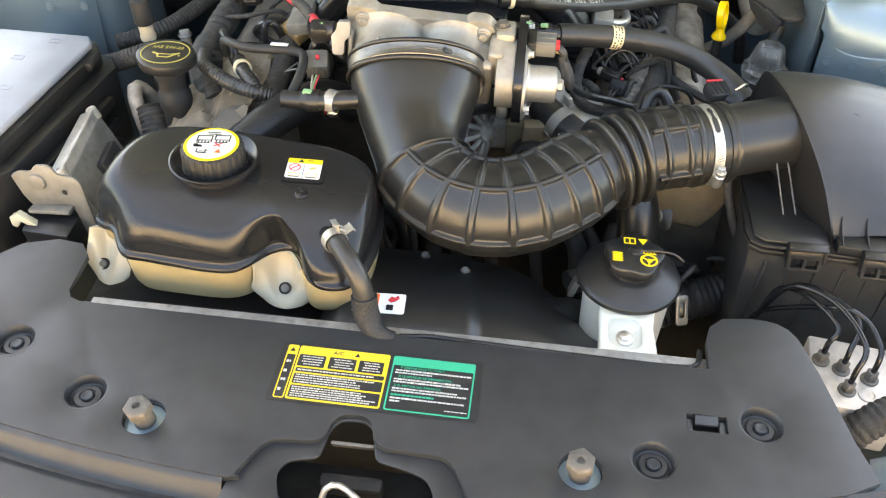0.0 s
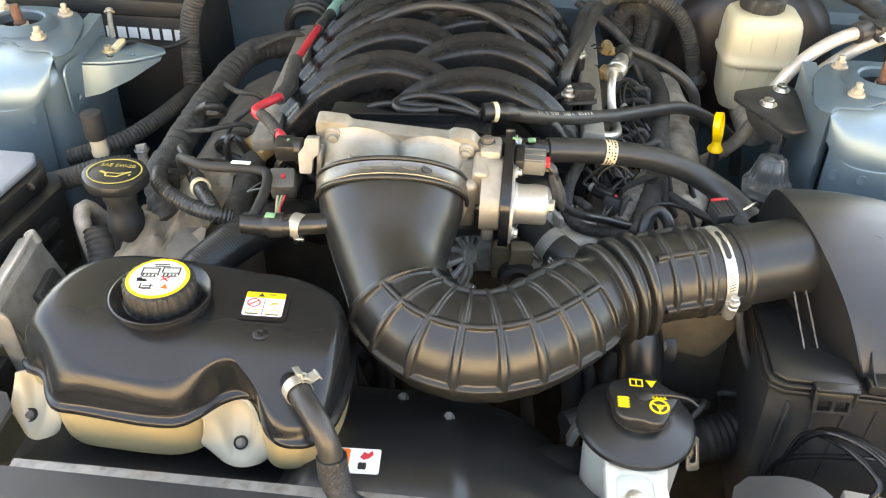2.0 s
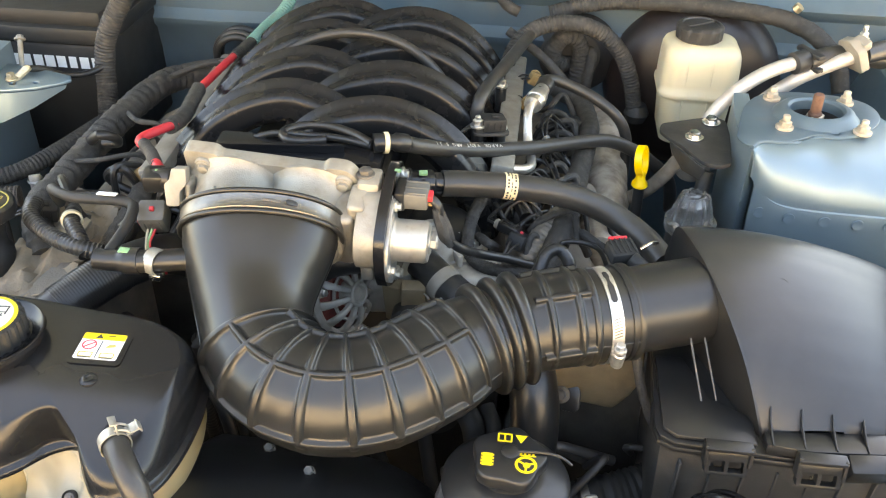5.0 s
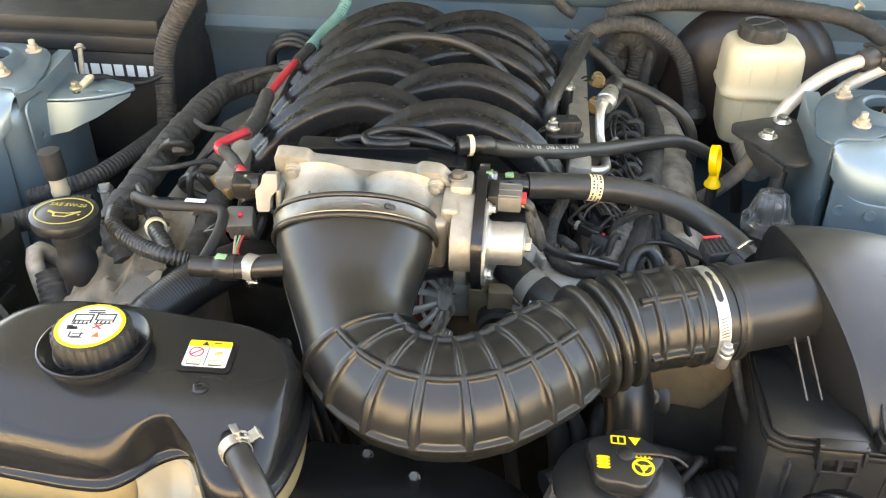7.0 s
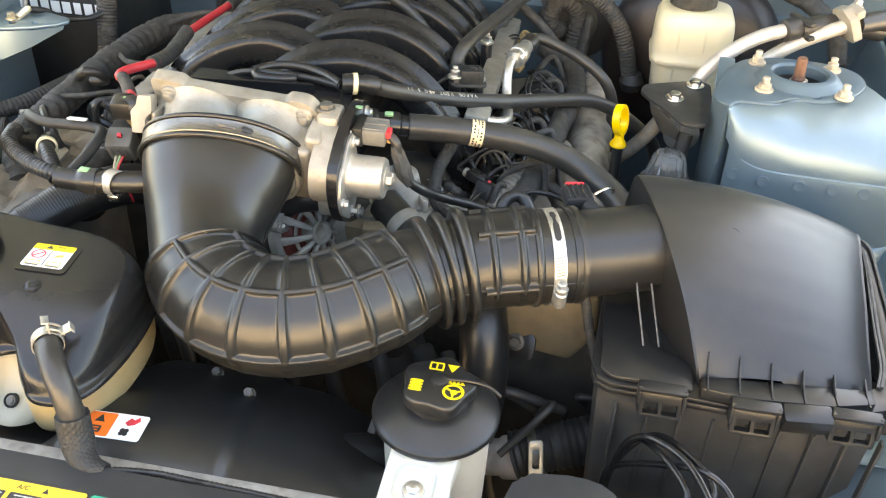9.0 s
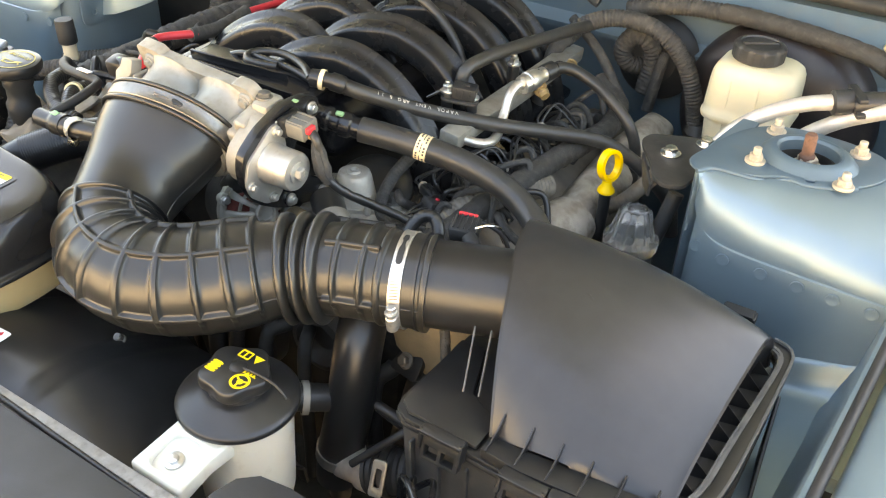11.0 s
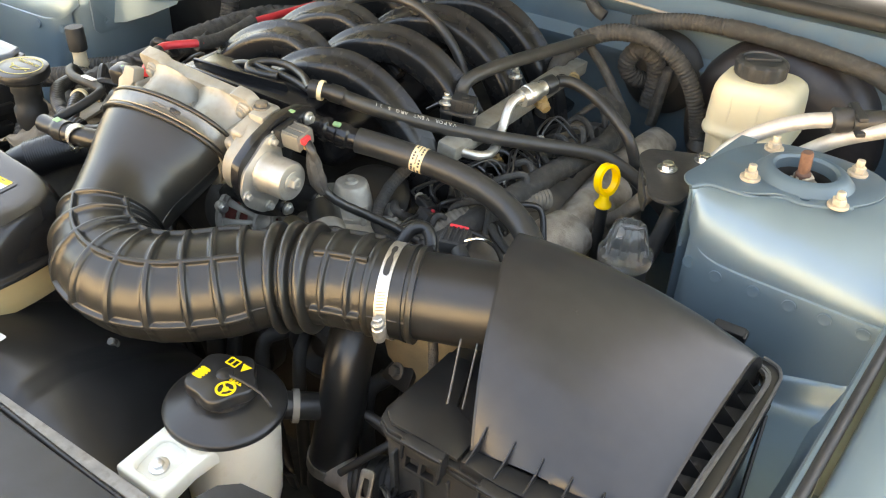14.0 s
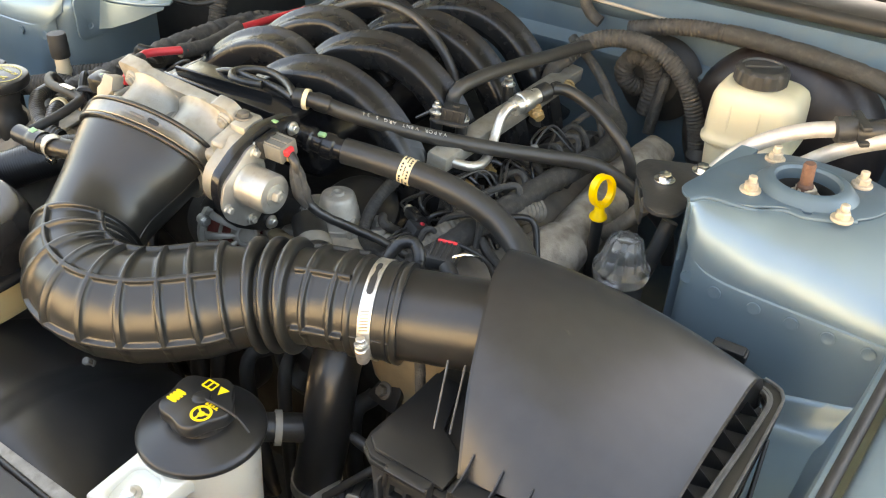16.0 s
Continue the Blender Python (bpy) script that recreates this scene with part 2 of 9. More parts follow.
def cyl(r, h, m=Matrix(), seg=24, bevel=0.001, bm=None, r2=None):
    """A cylinder from z = 0 to h with rounded ends."""
    q = r if r2 is None else r2
    w = min(bevel, h * 0.4, r * 0.4, q * 0.4)
    return lathe([(r - w, 0), (r - w * 0.3, w * 0.3), (r, w), (q, h - w), (q - w * 0.3, h - w * 0.3), (q - w, h)], m, seg, bm)


def hexbolt(r, h, m=Matrix(), bm=None, washer=1.5, wh=0.0025, stud=0.0, hexr=None):
    bm = bm or bmesh.new()
    cyl(r * washer, wh, m, 24, 0.0006, bm)
    b = lathe([(r * 0.96, 0), (r, h * 0.1), (r, h * 0.85), (r * 0.8, h)], Matrix(), 6)
    merge(bm, b, m @ pose(0, 0, wh))
    if stud:
        cyl(r * 0.55, stud, m @ pose(0, 0, wh + h), 12, 0.0008, bm)
    return bm


def prism(pts, h, m=Matrix(), bevel=0.001, bm=None, holes=(), seg=2):
    """A flat plate of that outline (x, y), from z = 0 to h, with holes through it."""
    b = bmesh.new()
    for loop in (pts, *holes):
        vs = [b.verts.new((x, y, 0)) for x, y in loop]
        for i in range(len(vs)):
            b.edges.new((vs[i], vs[(i + 1) % len(vs)]))
    bmesh.ops.triangle_fill(b, use_beauty=True, edges=b.edges[:])
    b.normal_update()
    if sum(f.normal.z for f in b.faces) > 0:
        bmesh.ops.reverse_faces(b, faces=b.faces[:])
    res = bmesh.ops.extrude_face_region(b, geom=b.faces[:])
    bmesh.ops.translate(b, vec=(0, 0, h), verts=[g for g in res["geom"] if isinstance(g, bmesh.types.BMVert)])
    bmesh.ops.recalc_face_normals(b, faces=b.faces[:])
    soften(b, bevel, seg, 50)
    return merge(bm or bmesh.new(), b, m)


def spline(pts, step=0.006, closed=False):
    """Points along a smooth curve through pts."""
    P = [Vector(p) for p in pts]
    n, out = len(P), []
    for i in range(n if closed else n - 1):
        if closed:
            a, b, c, d = P[i - 1], P[i], P[(i + 1) % n], P[(i + 2) % n]
        else:
            b, c = P[i], P[i + 1]
            a = P[i - 1] if i else b + (b - c)
            d = P[i + 2] if i + 2 < n else c + (c - b)
        k = max(2, int((c - b).length / step))
        for j in range(k):
            t = j / k
            out.append(0.5 * ((2 * b) + (c - a) * t + (2 * a - 5 * b + 4 * c - d) * t * t + (3 * b - a - 3 * c + d) * t ** 3))
    if not closed:
        out.append(P[-1])
    return out


def tube(pts, r, seg=12, step=0.006, bm=None, m=None, up=None, caps=True, smooth=True):
    """A tube along a smooth curve; r is a number or a function of metres along it and the angle."""
    line = spline(pts, step) if smooth else [Vector(p) for p in pts]
    b = bmesh.new()
    s, rings, prev = 0.0, [], None
    for i, p in enumerate(line):
        t = (line[min(i + 1, len(line) - 1)] - line[max(i - 1, 0)]).normalized()
        if i:
            s += (p - line[i - 1]).length
        if up is not None:
            nn = (Vector(up) - t * t.dot(Vector(up))).normalized()
        elif prev is None:
            ref = Vector((0, 0, 1)) if abs(t.z) < 0.9 else Vector((0, 1, 0))
            nn = (ref - t * t.dot(ref)).normalized()
        else:
            nn = (prev - t * t.dot(prev)).normalized()
        prev = nn
        sd = t.cross(nn)
        ring = []
        for k in range(seg):
            a = 2 * math.pi * k / seg
            rad = r(s, a) if callable(r) else r
            ring.append(b.verts.new(p + (nn * math.cos(a) + sd * math.sin(a)) * rad))
        rings.append(ring)
    for p, q in zip(rings[:-1], rings[1:]):
        for k in range(seg):
            j = (k + 1) % seg
            b.faces.new((p[k], p[j], q[j], q[k]))
    if caps:
        b.faces.new(rings[0][::-1])
        b.faces.new(rings[-1])
    return merge(bm or bmesh.new(), b, m)


def loom_r(r, pitch=0.0045, depth=0.12):
    """The radius of a convoluted conduit."""
    return lambda s, a: r * (1 + depth * (abs((s / pitch) % 1.0 - 0.5) * 2 - 0.5))


def taped_r(r, seed=0):
    """The radius of a hand-taped bundle."""
    return lambda s, a: r * (1 + 0.10 * noise.noise((s * 45 + seed, math.cos(a) * 1.2, math.sin(a) * 1.2)) + 0.10 * ((s * 70 + a / 6.283) % 1.0) + 0.05 * noise.noise((s * 160 + seed, math.cos(a) * 3, math.sin(a) * 3)))


def loft(rings, bm=None, closed=True, caps=True):
    b = bmesh.new()
    R = [[b.verts.new(p) for p in ring] for ring in rings]
    n = len(R[0])
    for p, q in zip(R[:-1], R[1:]):
        for k in range(n if closed else n - 1):
            j = (k + 1) % n
            b.faces.new((p[k], p[j], q[j], q[k]))
    if caps and closed:
        b.faces.new(R[0][::-1])
        b.faces.new(R[-1])
    bmesh.ops.recalc_face_normals(b, faces=b.faces[:])
    return merge(bm or bmesh.new(), b)


def arc(cx, cy, r, a0, a1, n=8):
    return [(cx + r * math.cos(radians(a0 + (a1 - a0) * i / n)), cy + r * math.sin(radians(a0 + (a1 - a0) * i / n))) for i in range(n + 1)]


def rrect(w, h, r, n=5, cx=0.0, cy=0.0):
    w, h = w / 2 - r, h / 2 - r
    return arc(cx + w, cy + h, r, 0, 90, n) + arc(cx - w, cy + h, r, 90, 180, n) + arc(cx - w, cy - h, r, 180, 270, n) + arc(cx + w, cy - h, r, 270, 360, n)


def rounded(pts, r, n=5):
    """The outline with its corners rounded to about that radius."""
    out = []
    P = [Vector((x, y, 0)) for x, y in pts]
    for i, p in enumerate(P):
        a, b = P[i - 1] - p, P[(i + 1) % len(P)] - p
        d = min(r, a.length * 0.48, b.length * 0.48)
        a, b = p + a.normalized() * d, p + b.normalized() * d
        for k in range(n + 1):
            t = k / n
            q = a * (1 - t) ** 2 + p * 2 * t * (1 - t) + b * t * t
            if not out or (Vector((*out[-1], 0)) - q).length > 1e-4:
                out.append((q.x, q.y))
    return out


def circle(cx, cy, r, n=24):
    return [(cx + r * math.cos(2 * math.pi * i / n), cy + r * math.sin(2 * math.pi * i / n)) for i in range(n)]


def letters(text, size, m=Matrix(), bm=None, depth=0.0004):
    cu = bpy.data.curves.new("letters", "FONT")
    cu.body, cu.size, cu.extrude, cu.align_x, cu.align_y = text, size, depth / 2, "CENTER", "CENTER"
    cu.resolution_u = 3
    ob = new("letters", cu)
    bpy.context.view_layer.update()
    me = bpy.data.meshes.new_from_object(ob.evaluated_get(bpy.context.evaluated_depsgraph_get()))
    b = bmesh.new()
    b.from_mesh(me)
    bpy.data.objects.remove(ob)
    bpy.data.curves.remove(cu)
    bpy.data.meshes.remove(me)
    return merge(bm or bmesh.new(), b, m)


def mesh_ob(name, bm, material, sharp=38):
    me = bpy.data.meshes.new(name)
    bmesh.ops.remove_doubles(bm, verts=bm.verts, dist=1e-6)
    bm.normal_update()
    bm.to_mesh(me)
    bm.free()
    me.polygons.foreach_set("use_smooth", [True] * len(me.polygons))
    me.set_sharp_from_angle(angle=radians(sharp))
    me.materials.append(material)
    return new(name, me)


def thing(name, label, category, at=(0, 0, 0), group="", kind=""):
    """An empty at the base of a thing; its parts are built in the place's own coordinates."""
    ob = new(name)
    ob.empty_display_size = 0.02
    ob.location = at
    return tagged(ob, label, category, group, kind)


def part(name, bm, material, parent, label="", sharp=38):
    ob = mesh_ob(name, bm, material, sharp)
    ob.parent = parent
    if parent.parent is None:
        ob.matrix_parent_inverse = Matrix.Translation(-Vector(parent.location))
    return tagged(ob, label)


def whole(name, bm, material, label, category, group="", kind="", sharp=38):
    return tagged(mesh_ob(name, bm, material, sharp), label, category, group, kind)


def aim(p, d, roll=0.0):
    """A pose at p whose z axis points along d."""
    return Matrix.Translation(p) @ Vector(d).to_track_quat("Z", "Y").to_matrix().to_4x4() @ pose(0, 0, 0, 0, 0, roll)


# ---- the setting ----
whole("ground", prism([(-300, -300), (300, -300), (300, 300), (-300, 300)], 0.02, pose(0, 0, 0.18), 0), CONCRETE, "pale concrete ground round the car", "ground", kind="structure")

# unseen wall, added so the black plastics reflect something warm and bright
whole("wall_garden", box((16, 0.25, 2.6), pose(0, -4.2, 1.48), 0), BOUNCEWALL, "plain beige wall out of view, added for warm reflections", "garden wall", kind="structure")

CX = -0.08  # the car's middle


def sheet(name, rows, mat_, label, cat, kind="structure", thick=0.002):
    """A pressed panel: a grid of points, given thickness."""
    b = bmesh.new()
    R = [[b.verts.new(p) for p in row] for row in rows]
    for p, q in zip(R[:-1], R[1:]):
        for i in range(len(p) - 1):
            b.faces.new((p[i], p[i + 1], q[i + 1], q[i]))
    bmesh.ops.recalc_face_normals(b, faces=b.faces[:])
    bmesh.ops.solidify(b, geom=b.faces[:], thickness=thick)
    return whole(name, b, mat_, label, cat, kind=kind)


# added bumper and headlamp boxes close the front below the cover against ground light
whole("bumper", box((1.70, 0.10, 0.70), pose(CX, 0.16, 0.58), 0.03), PAINT, "blue silver front bumper box, unseen, added to keep ground light out", "bumper", kind="structure")
whole("headlamp_panel_left", box((0.37, 0.40, 0.58), pose(0.530, 0.36, 0.62), 0.03), PAINT, "blue silver painted panel by the headlamp, added to block ground light", "front panel", kind="structure")
whole("headlamp_panel_right", box((0.36, 0.30, 0.55), pose(-0.72, 0.38, 0.62), 0.03), PAINT, "blue silver painted panel by the headlamp, added to block ground light", "front panel", kind="structure")
# near-black sheet at the bay's bottom, in place of the shade down there
whole("undertray", box((1.5, 1.5, 0.02), pose(CX, 0.9, 0.42), 0), DARK, "near-black sheet across the bay bottom, standing in for shade", "undertray", kind="structure")


# firewall with a swaged line and the cowl above it
def firewall():
    prof = [(1.405, 0.42), (1.405, 0.85), (1.40, 1.00), (1.395, 1.035), (1.388, 1.042), (1.386, 1.052), (1.394, 1.058), (1.40, 1.064), (1.40, 1.096), (1.392, 1.104), (1.388, 1.112), (1.395, 1.118), (1.41, 1.135), (1.45, 1.140)]
    b = bmesh.new()
    xs = [-0.95 + 0.06 * i for i in range(31)]
    R = [[b.verts.new((x, y + 0.004 * noise.noise((x * 7, z * 5, 0)), z)) for x in xs] for y, z in prof]
    for p, q in zip(R[:-1], R[1:]):
        for i in range(len(p) - 1):
            b.faces.new((p[i], p[i + 1], q[i + 1], q[i]))
    bmesh.ops.recalc_face_normals(b, faces=b.faces[:])
    bmesh.ops.solidify(b, geom=b.faces[:], thickness=0.003)
    return whole("wall_firewall", b, PAINTDULL, "dusty blue painted steel firewall, toned down for shade behind the engine", "firewall", kind="structure")


firewall()
whole("cowl_panel", box((1.9, 0.38, 0.02), pose(CX, 1.615, 1.146, 4), 0.006), PLASTIC, "black plastic cowl panel below the windscreen", "cowl", kind="structure")
sheet("windscreen", [[(-0.85, 1.78, 1.17), (0.7, 1.78, 1.17)], [(-0.75, 2.5, 1.55), (0.6, 2.5, 1.55)]], SATIN, "dark tinted windscreen above the cowl", "windscreen")
# the raised bonnet closes the place above: a painted inner frame with a dark pad
def bonnet_at(x, u):
    """A point on the bonnet's underside: x across, u from the hinge (0) to the front edge (1)."""
    rows_ = ((1.54, 1.16), (1.05, 1.76), (0.52, 2.24))
    k = min(1, int(u * 2))
    f = u * 2 - k
    y, z = (rows_[k][0] + (rows_[k + 1][0] - rows_[k][0]) * f, rows_[k][1] + (rows_[k + 1][1] - rows_[k][1]) * f)
    return (x, y, z + 0.03 * (1 - ((x - CX) / 0.8) ** 2))


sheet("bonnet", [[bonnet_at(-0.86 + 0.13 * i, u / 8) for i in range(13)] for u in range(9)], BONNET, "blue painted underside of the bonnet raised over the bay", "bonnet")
sheet("bonnet_pad", [[Vector(bonnet_at(-0.42 + 0.057 * i, u)) + Vector((0, -0.010, -0.010)) for i in range(13)] for u in (0.12, 0.3, 0.5, 0.7, 0.86)], LINING, "dark fibre pad under the bonnet", "bonnet pad", thick=0.008)


def tower(name, cx, cy, side):
    """A strut tower: a domed pressing with a raised ring, a flat top plate and a row of dimples. side: +1 or -1, outwards."""
    root = thing(name, "blue silver painted strut tower with a row of dimples", "strut tower", (cx, cy, 0.6), kind="structure")
    prof = [(0.076, 0.60), (0.074, 0.90), (0.073, 0.985), (0.0725, 1.02), (0.0722, 1.045), (0.0715, 1.060), (0.0695, 1.071), (0.0660, 1.079), (0.0620, 1.0835), (0.0585, 1.0858), (0.054, 1.0875), (0.045, 1.0880), (0.036, 1.0880), (0.0275, 1.0870), (0.0270, 1.06), (0.0, 1.055)]
    def sq(a, z):
        k = 0.06 if z > 0.99 else 0.09
        return 1 + k * abs(math.sin(2 * a)) ** 2
    b = lathe(prof, Matrix.Translation((cx, cy, 0)) @ Matrix.Diagonal((1.25, 1.0, 1.0, 1.0)), 96, warp=sq)
    for v in b.verts:
        d = math.hypot(v.co.x - cx, v.co.y - cy)
        if d < 0.048:
            v.co.x = cx + (v.co.x - cx) * (0.8 + 0.2 * max(0.0, (d - 0.04) / 0.008))
    for v in b.verts:
        if v.co.y < cy and v.co.z < 1.0865:
            v.co.y = cy + (v.co.y - cy) * 0.62
        if (v.co.x - cx) * side < 0 and v.co.z < 1.0865:
            v.co.x = cx + (v.co.x - cx) * 0.88
    part("dome", b, PAINT, root)
    # pressed plate under the four nuts: a curled front edge that meets the wing wall's bead
    edge = [(-0.078, -0.080), (-0.066, -0.066), (-0.040, -0.0635), (-0.028, -0.059), (-0.014, -0.049), (-0.004, -0.045), (0.012, -0.0465), (0.032, -0.038), (0.050, -0.026), (0.064, -0.006), (0.070, 0.016), (0.064, 0.040), (0.044, 0.054), (0.010, 0.060), (-0.024, 0.058), (-0.052, 0.044), (-0.072, 0.012), (-0.086, -0.040), (-0.090, -0.066)]
    pts = [(cx + side * p.x, cy + p.y) for p in spline([(x, y, 0) for x, y in edge], 0.005, closed=True)]
    part("top_plate", prism(pts, 0.0030, pose(0, 0, 1.0892), 0.0013, holes=[circle(cx, cy, 0.036, 48), circle(cx + side * 0.012, cy - 0.040, 0.0042, 16)]), PAINTDULL, root, "matt blue pressed top plate")
    top_line = spline([(x, y, 0) for x, y in edge[:11]], 0.002)
    x0, w = cx - side * 0.072, side * 0.198
    skin = []
    n = 48
    for i in range(n + 1):
        u = i / n
        p = top_line[int(round((u ** 0.9) * (len(top_line) - 1)))]
        T = Vector((cx + side * p.x, cy + p.y + 0.001, 1.0888))
        uu = max(0.0, (u - 0.03) / 0.97)
        B = Vector((x0 + w * uu, 1.0130 - 0.006 * uu + 0.018 * math.exp(-uu / 0.05), 1.0340 + 0.022 * math.exp(-uu / 0.07)))
        col = []
        for k in range(19):
            q = math.pi / 2 * k / 18
            hz, vt = math.sin(q) ** 0.75, (1 - math.cos(q)) ** 0.85
            col.append(Vector((T.x + (B.x - T.x) * hz, T.y + (B.y - T.y) * hz, T.z + (B.z - T.z) * vt)))
        skin.append(col)
    bm_ = bmesh.new()
    V = [[bm_.verts.new(p) for p in col] for col in skin]
    for p, q in zip(V[:-1], V[1:]):
        for k in range(18):
            bm_.faces.new((p[k], p[k + 1], q[k + 1], q[k]))
    bmesh.ops.recalc_face_normals(bm_, faces=bm_.faces[:])
    bmesh.ops.solidify(bm_, geom=bm_.faces[:], thickness=0.0015)
    part("front_skin", bm_, PAINT, root)
    # the engine side of the pressing
    flank = loft([[(cx - side * 0.0775, cy - 0.080, z), (cx - side * 0.084, cy - 0.060, z), (cx - side * 0.086, cy - 0.030, z), (cx - side * 0.082, cy + 0.01, z), (cx - side * 0.076, cy + 0.055, z), (cx - side * 0.060, cy + 0.055, z), (cx - side * 0.066, cy - 0.070, z)] for z in (0.90, 1.00, 1.05, 1.0885)])
    part("flank", flank, PAINT, root)
    curl = [Vector((cx + side * p.x, cy + p.y, 1.0895 - 0.003 * math.exp(-((p.x + 0.020) / 0.012) ** 2))) for p in spline([(x, y, 0) for x, y in edge[:9]], 0.003)]
    part("curled_edge", tube(curl, 0.0024, 10, 0.003), PAINTDULL, root)
    part("raised_ring", lathe([(0.0262, 1.088), (0.0262, 1.0985), (0.0285, 1.1010), (0.0330, 1.1012), (0.0375, 1.0985), (0.0415, 1.0935), (0.0445, 1.0912), (0.0445, 1.088)], Matrix.Translation((cx, cy, 0)) @ Matrix.Diagonal((1.04, 0.92, 1.0, 1.0)), 64, ring_only=True), PAINTDULL, root)
    part("hole_floor", lathe([(0.0262, 1.070), (0.0262, 1.0885), (0.0255, 1.0885), (0.0250, 1.0705), (0.0, 1.0705)], Matrix.Translation((cx, cy, 0)) @ Matrix.Diagonal((1.04, 0.92, 1.0, 1.0)), 48), DARK, root)
    return root


def front_wall(name, x0, x1, side):
    """The pressed wall in front of a tower, rounded into it at the top, with a row of dimples."""
    root = thing(name, "blue silver painted wing wall with pressed dimples", "inner wing", (x0, 1.05, 0.8), kind="structure")
    n = 40
    w = x1 - x0
    def top(u):
        # the seam drops quickly from the engine side and then runs level
        return 1.0345 + 0.022 * math.exp(-u / 0.07)
    rows = []
    for k, (dy, f) in enumerate(((0.030, 0.0), (0.012, 0.35), (0.004, 0.6), (0.0, 0.8), (0.0, 0.9), (0.0, 0.97), (-0.001, 0.993), (-0.006, 1.0))):
        row = []
        for i in range(n + 1):
            u = i / n
            z = 0.85 + (top(u) - 0.85) * f
            edge = 0.018 * math.exp(-u / 0.05)
            row.append((x0 + w * u, 1.0085 - 0.006 * u - dy * 0.5 + edge + 0.010 * max(0, f - 0.8), z))
        rows.append(row)
    b = bmesh.new()
    R = [[b.verts.new(p) for p in row] for row in rows]
    for p, q in zip(R[:-1], R[1:]):
        for i in range(n):
            b.faces.new((p[i], p[i + 1], q[i + 1], q[i]))
    bmesh.ops.recalc_face_normals(b, faces=b.faces[:])
    bmesh.ops.solidify(b, geom=b.faces[:], thickness=0.0022)
    part("panel", b, PAINT, root)
    for dx in (0.008, 0.036, 0.071, 0.103, 0.133, 0.165) if side > 0 else (0.010, 0.052):
        u = dx / abs(w)
        y = 1.0105 - 0.006 * u + 0.018 * math.exp(-u / 0.05)
        part("dimple", lathe([(0.0060, -0.001), (0.0058, 0.0002), (0.0050, 0.0003), (0.0038, 0.0), (0, -0.0002)], aim((x0 + w * u, y - 0.0032, 1.0245), (0, -1, 0.08)), 20), PAINT, root)
    if side > 0:
        part("edge_bead", tube([(0.354, 1.034, 1.026), (0.353, 1.040, 1.050), (0.356, 1.050, 1.074), (0.366, 1.056, 1.086)], 0.0022, 10), PAINT, root)


TL = (0.430, 1.112)
TR = (-0.590, 1.125)
tower("tower_left", *TL, 1)
tower("tower_right", *TR, -1)


front_wall("wall_tower_left", 0.362, 0.560, 1)
front_wall("wall_tower_right", -0.53, -0.728, -1)


def nut_set(c, group):
    for dx, dy in ((-0.039, -0.036), (0.039, -0.036), (-0.039, 0.036), (0.039, 0.036)):
        n = thing("strut_nut", "plated flange nut on a threaded stud", "nut", (c[0] + dx, c[1] + dy, 1.092), group)
        part("nut", hexbolt(0.0064, 0.0058, pose(c[0] + dx, c[1] + dy, 1.0920, 0, 0, random.uniform(0, 60)), washer=1.45, wh=0.003), NUTMAT, n)
        part("stud", cyl(0.0038, 0.0075, pose(c[0] + dx, c[1] + dy, 1.0995), 12), NUTMAT, n)
    r = thing("damper_rod", "rusty damper rod end with nut in the tower's hole", "damper rod", (*c, 1.06))
    part("rod", lathe([(0.0072, 0), (0.0072, 0.022), (0.0056, 0.024), (0.0056, 0.042), (0.0046, 0.044), (0, 0.044)], pose(c[0], c[1], 1.074, 4, -3, 0), 16), RUST, r)
    part("nut", hexbolt(0.0095, 0.008, pose(c[0], c[1], 1.084), washer=1.45), NUTMAT, r)


nut_set(TL, "nuts on the left tower")
nut_set(TR, "nuts on the right tower")


def apron(name, cx, side):
    """The inner wing: wall, shelf and lip beside the tower."""
    prof = [(0, 0.6), (0, 0.865), (0.012 * side, 0.896), (0.03 * side, 0.912), (0.062 * side, 0.920), (0.080 * side, 0.936), (0.089 * side, 0.970), (0.094 * side, 1.03), (0.0955 * side, 1.056), (0.098 * side, 1.064), (0.101 * side, 1.066)]
    rows = []
    for y in [0.45 + 0.06 * i for i in range(17)]:
        rows.append([(cx + dx + 0.004 * noise.noise((y * 6, z * 9, 1)) * (z < 1.0) + side * 0.067 * (y - 0.93) * min(1.0, max(0.0, (z - 0.93) / 0.08)), y, z) for dx, z in prof])
    sheet(name, rows, PAINT, "blue silver painted inner wing panel", "inner wing")


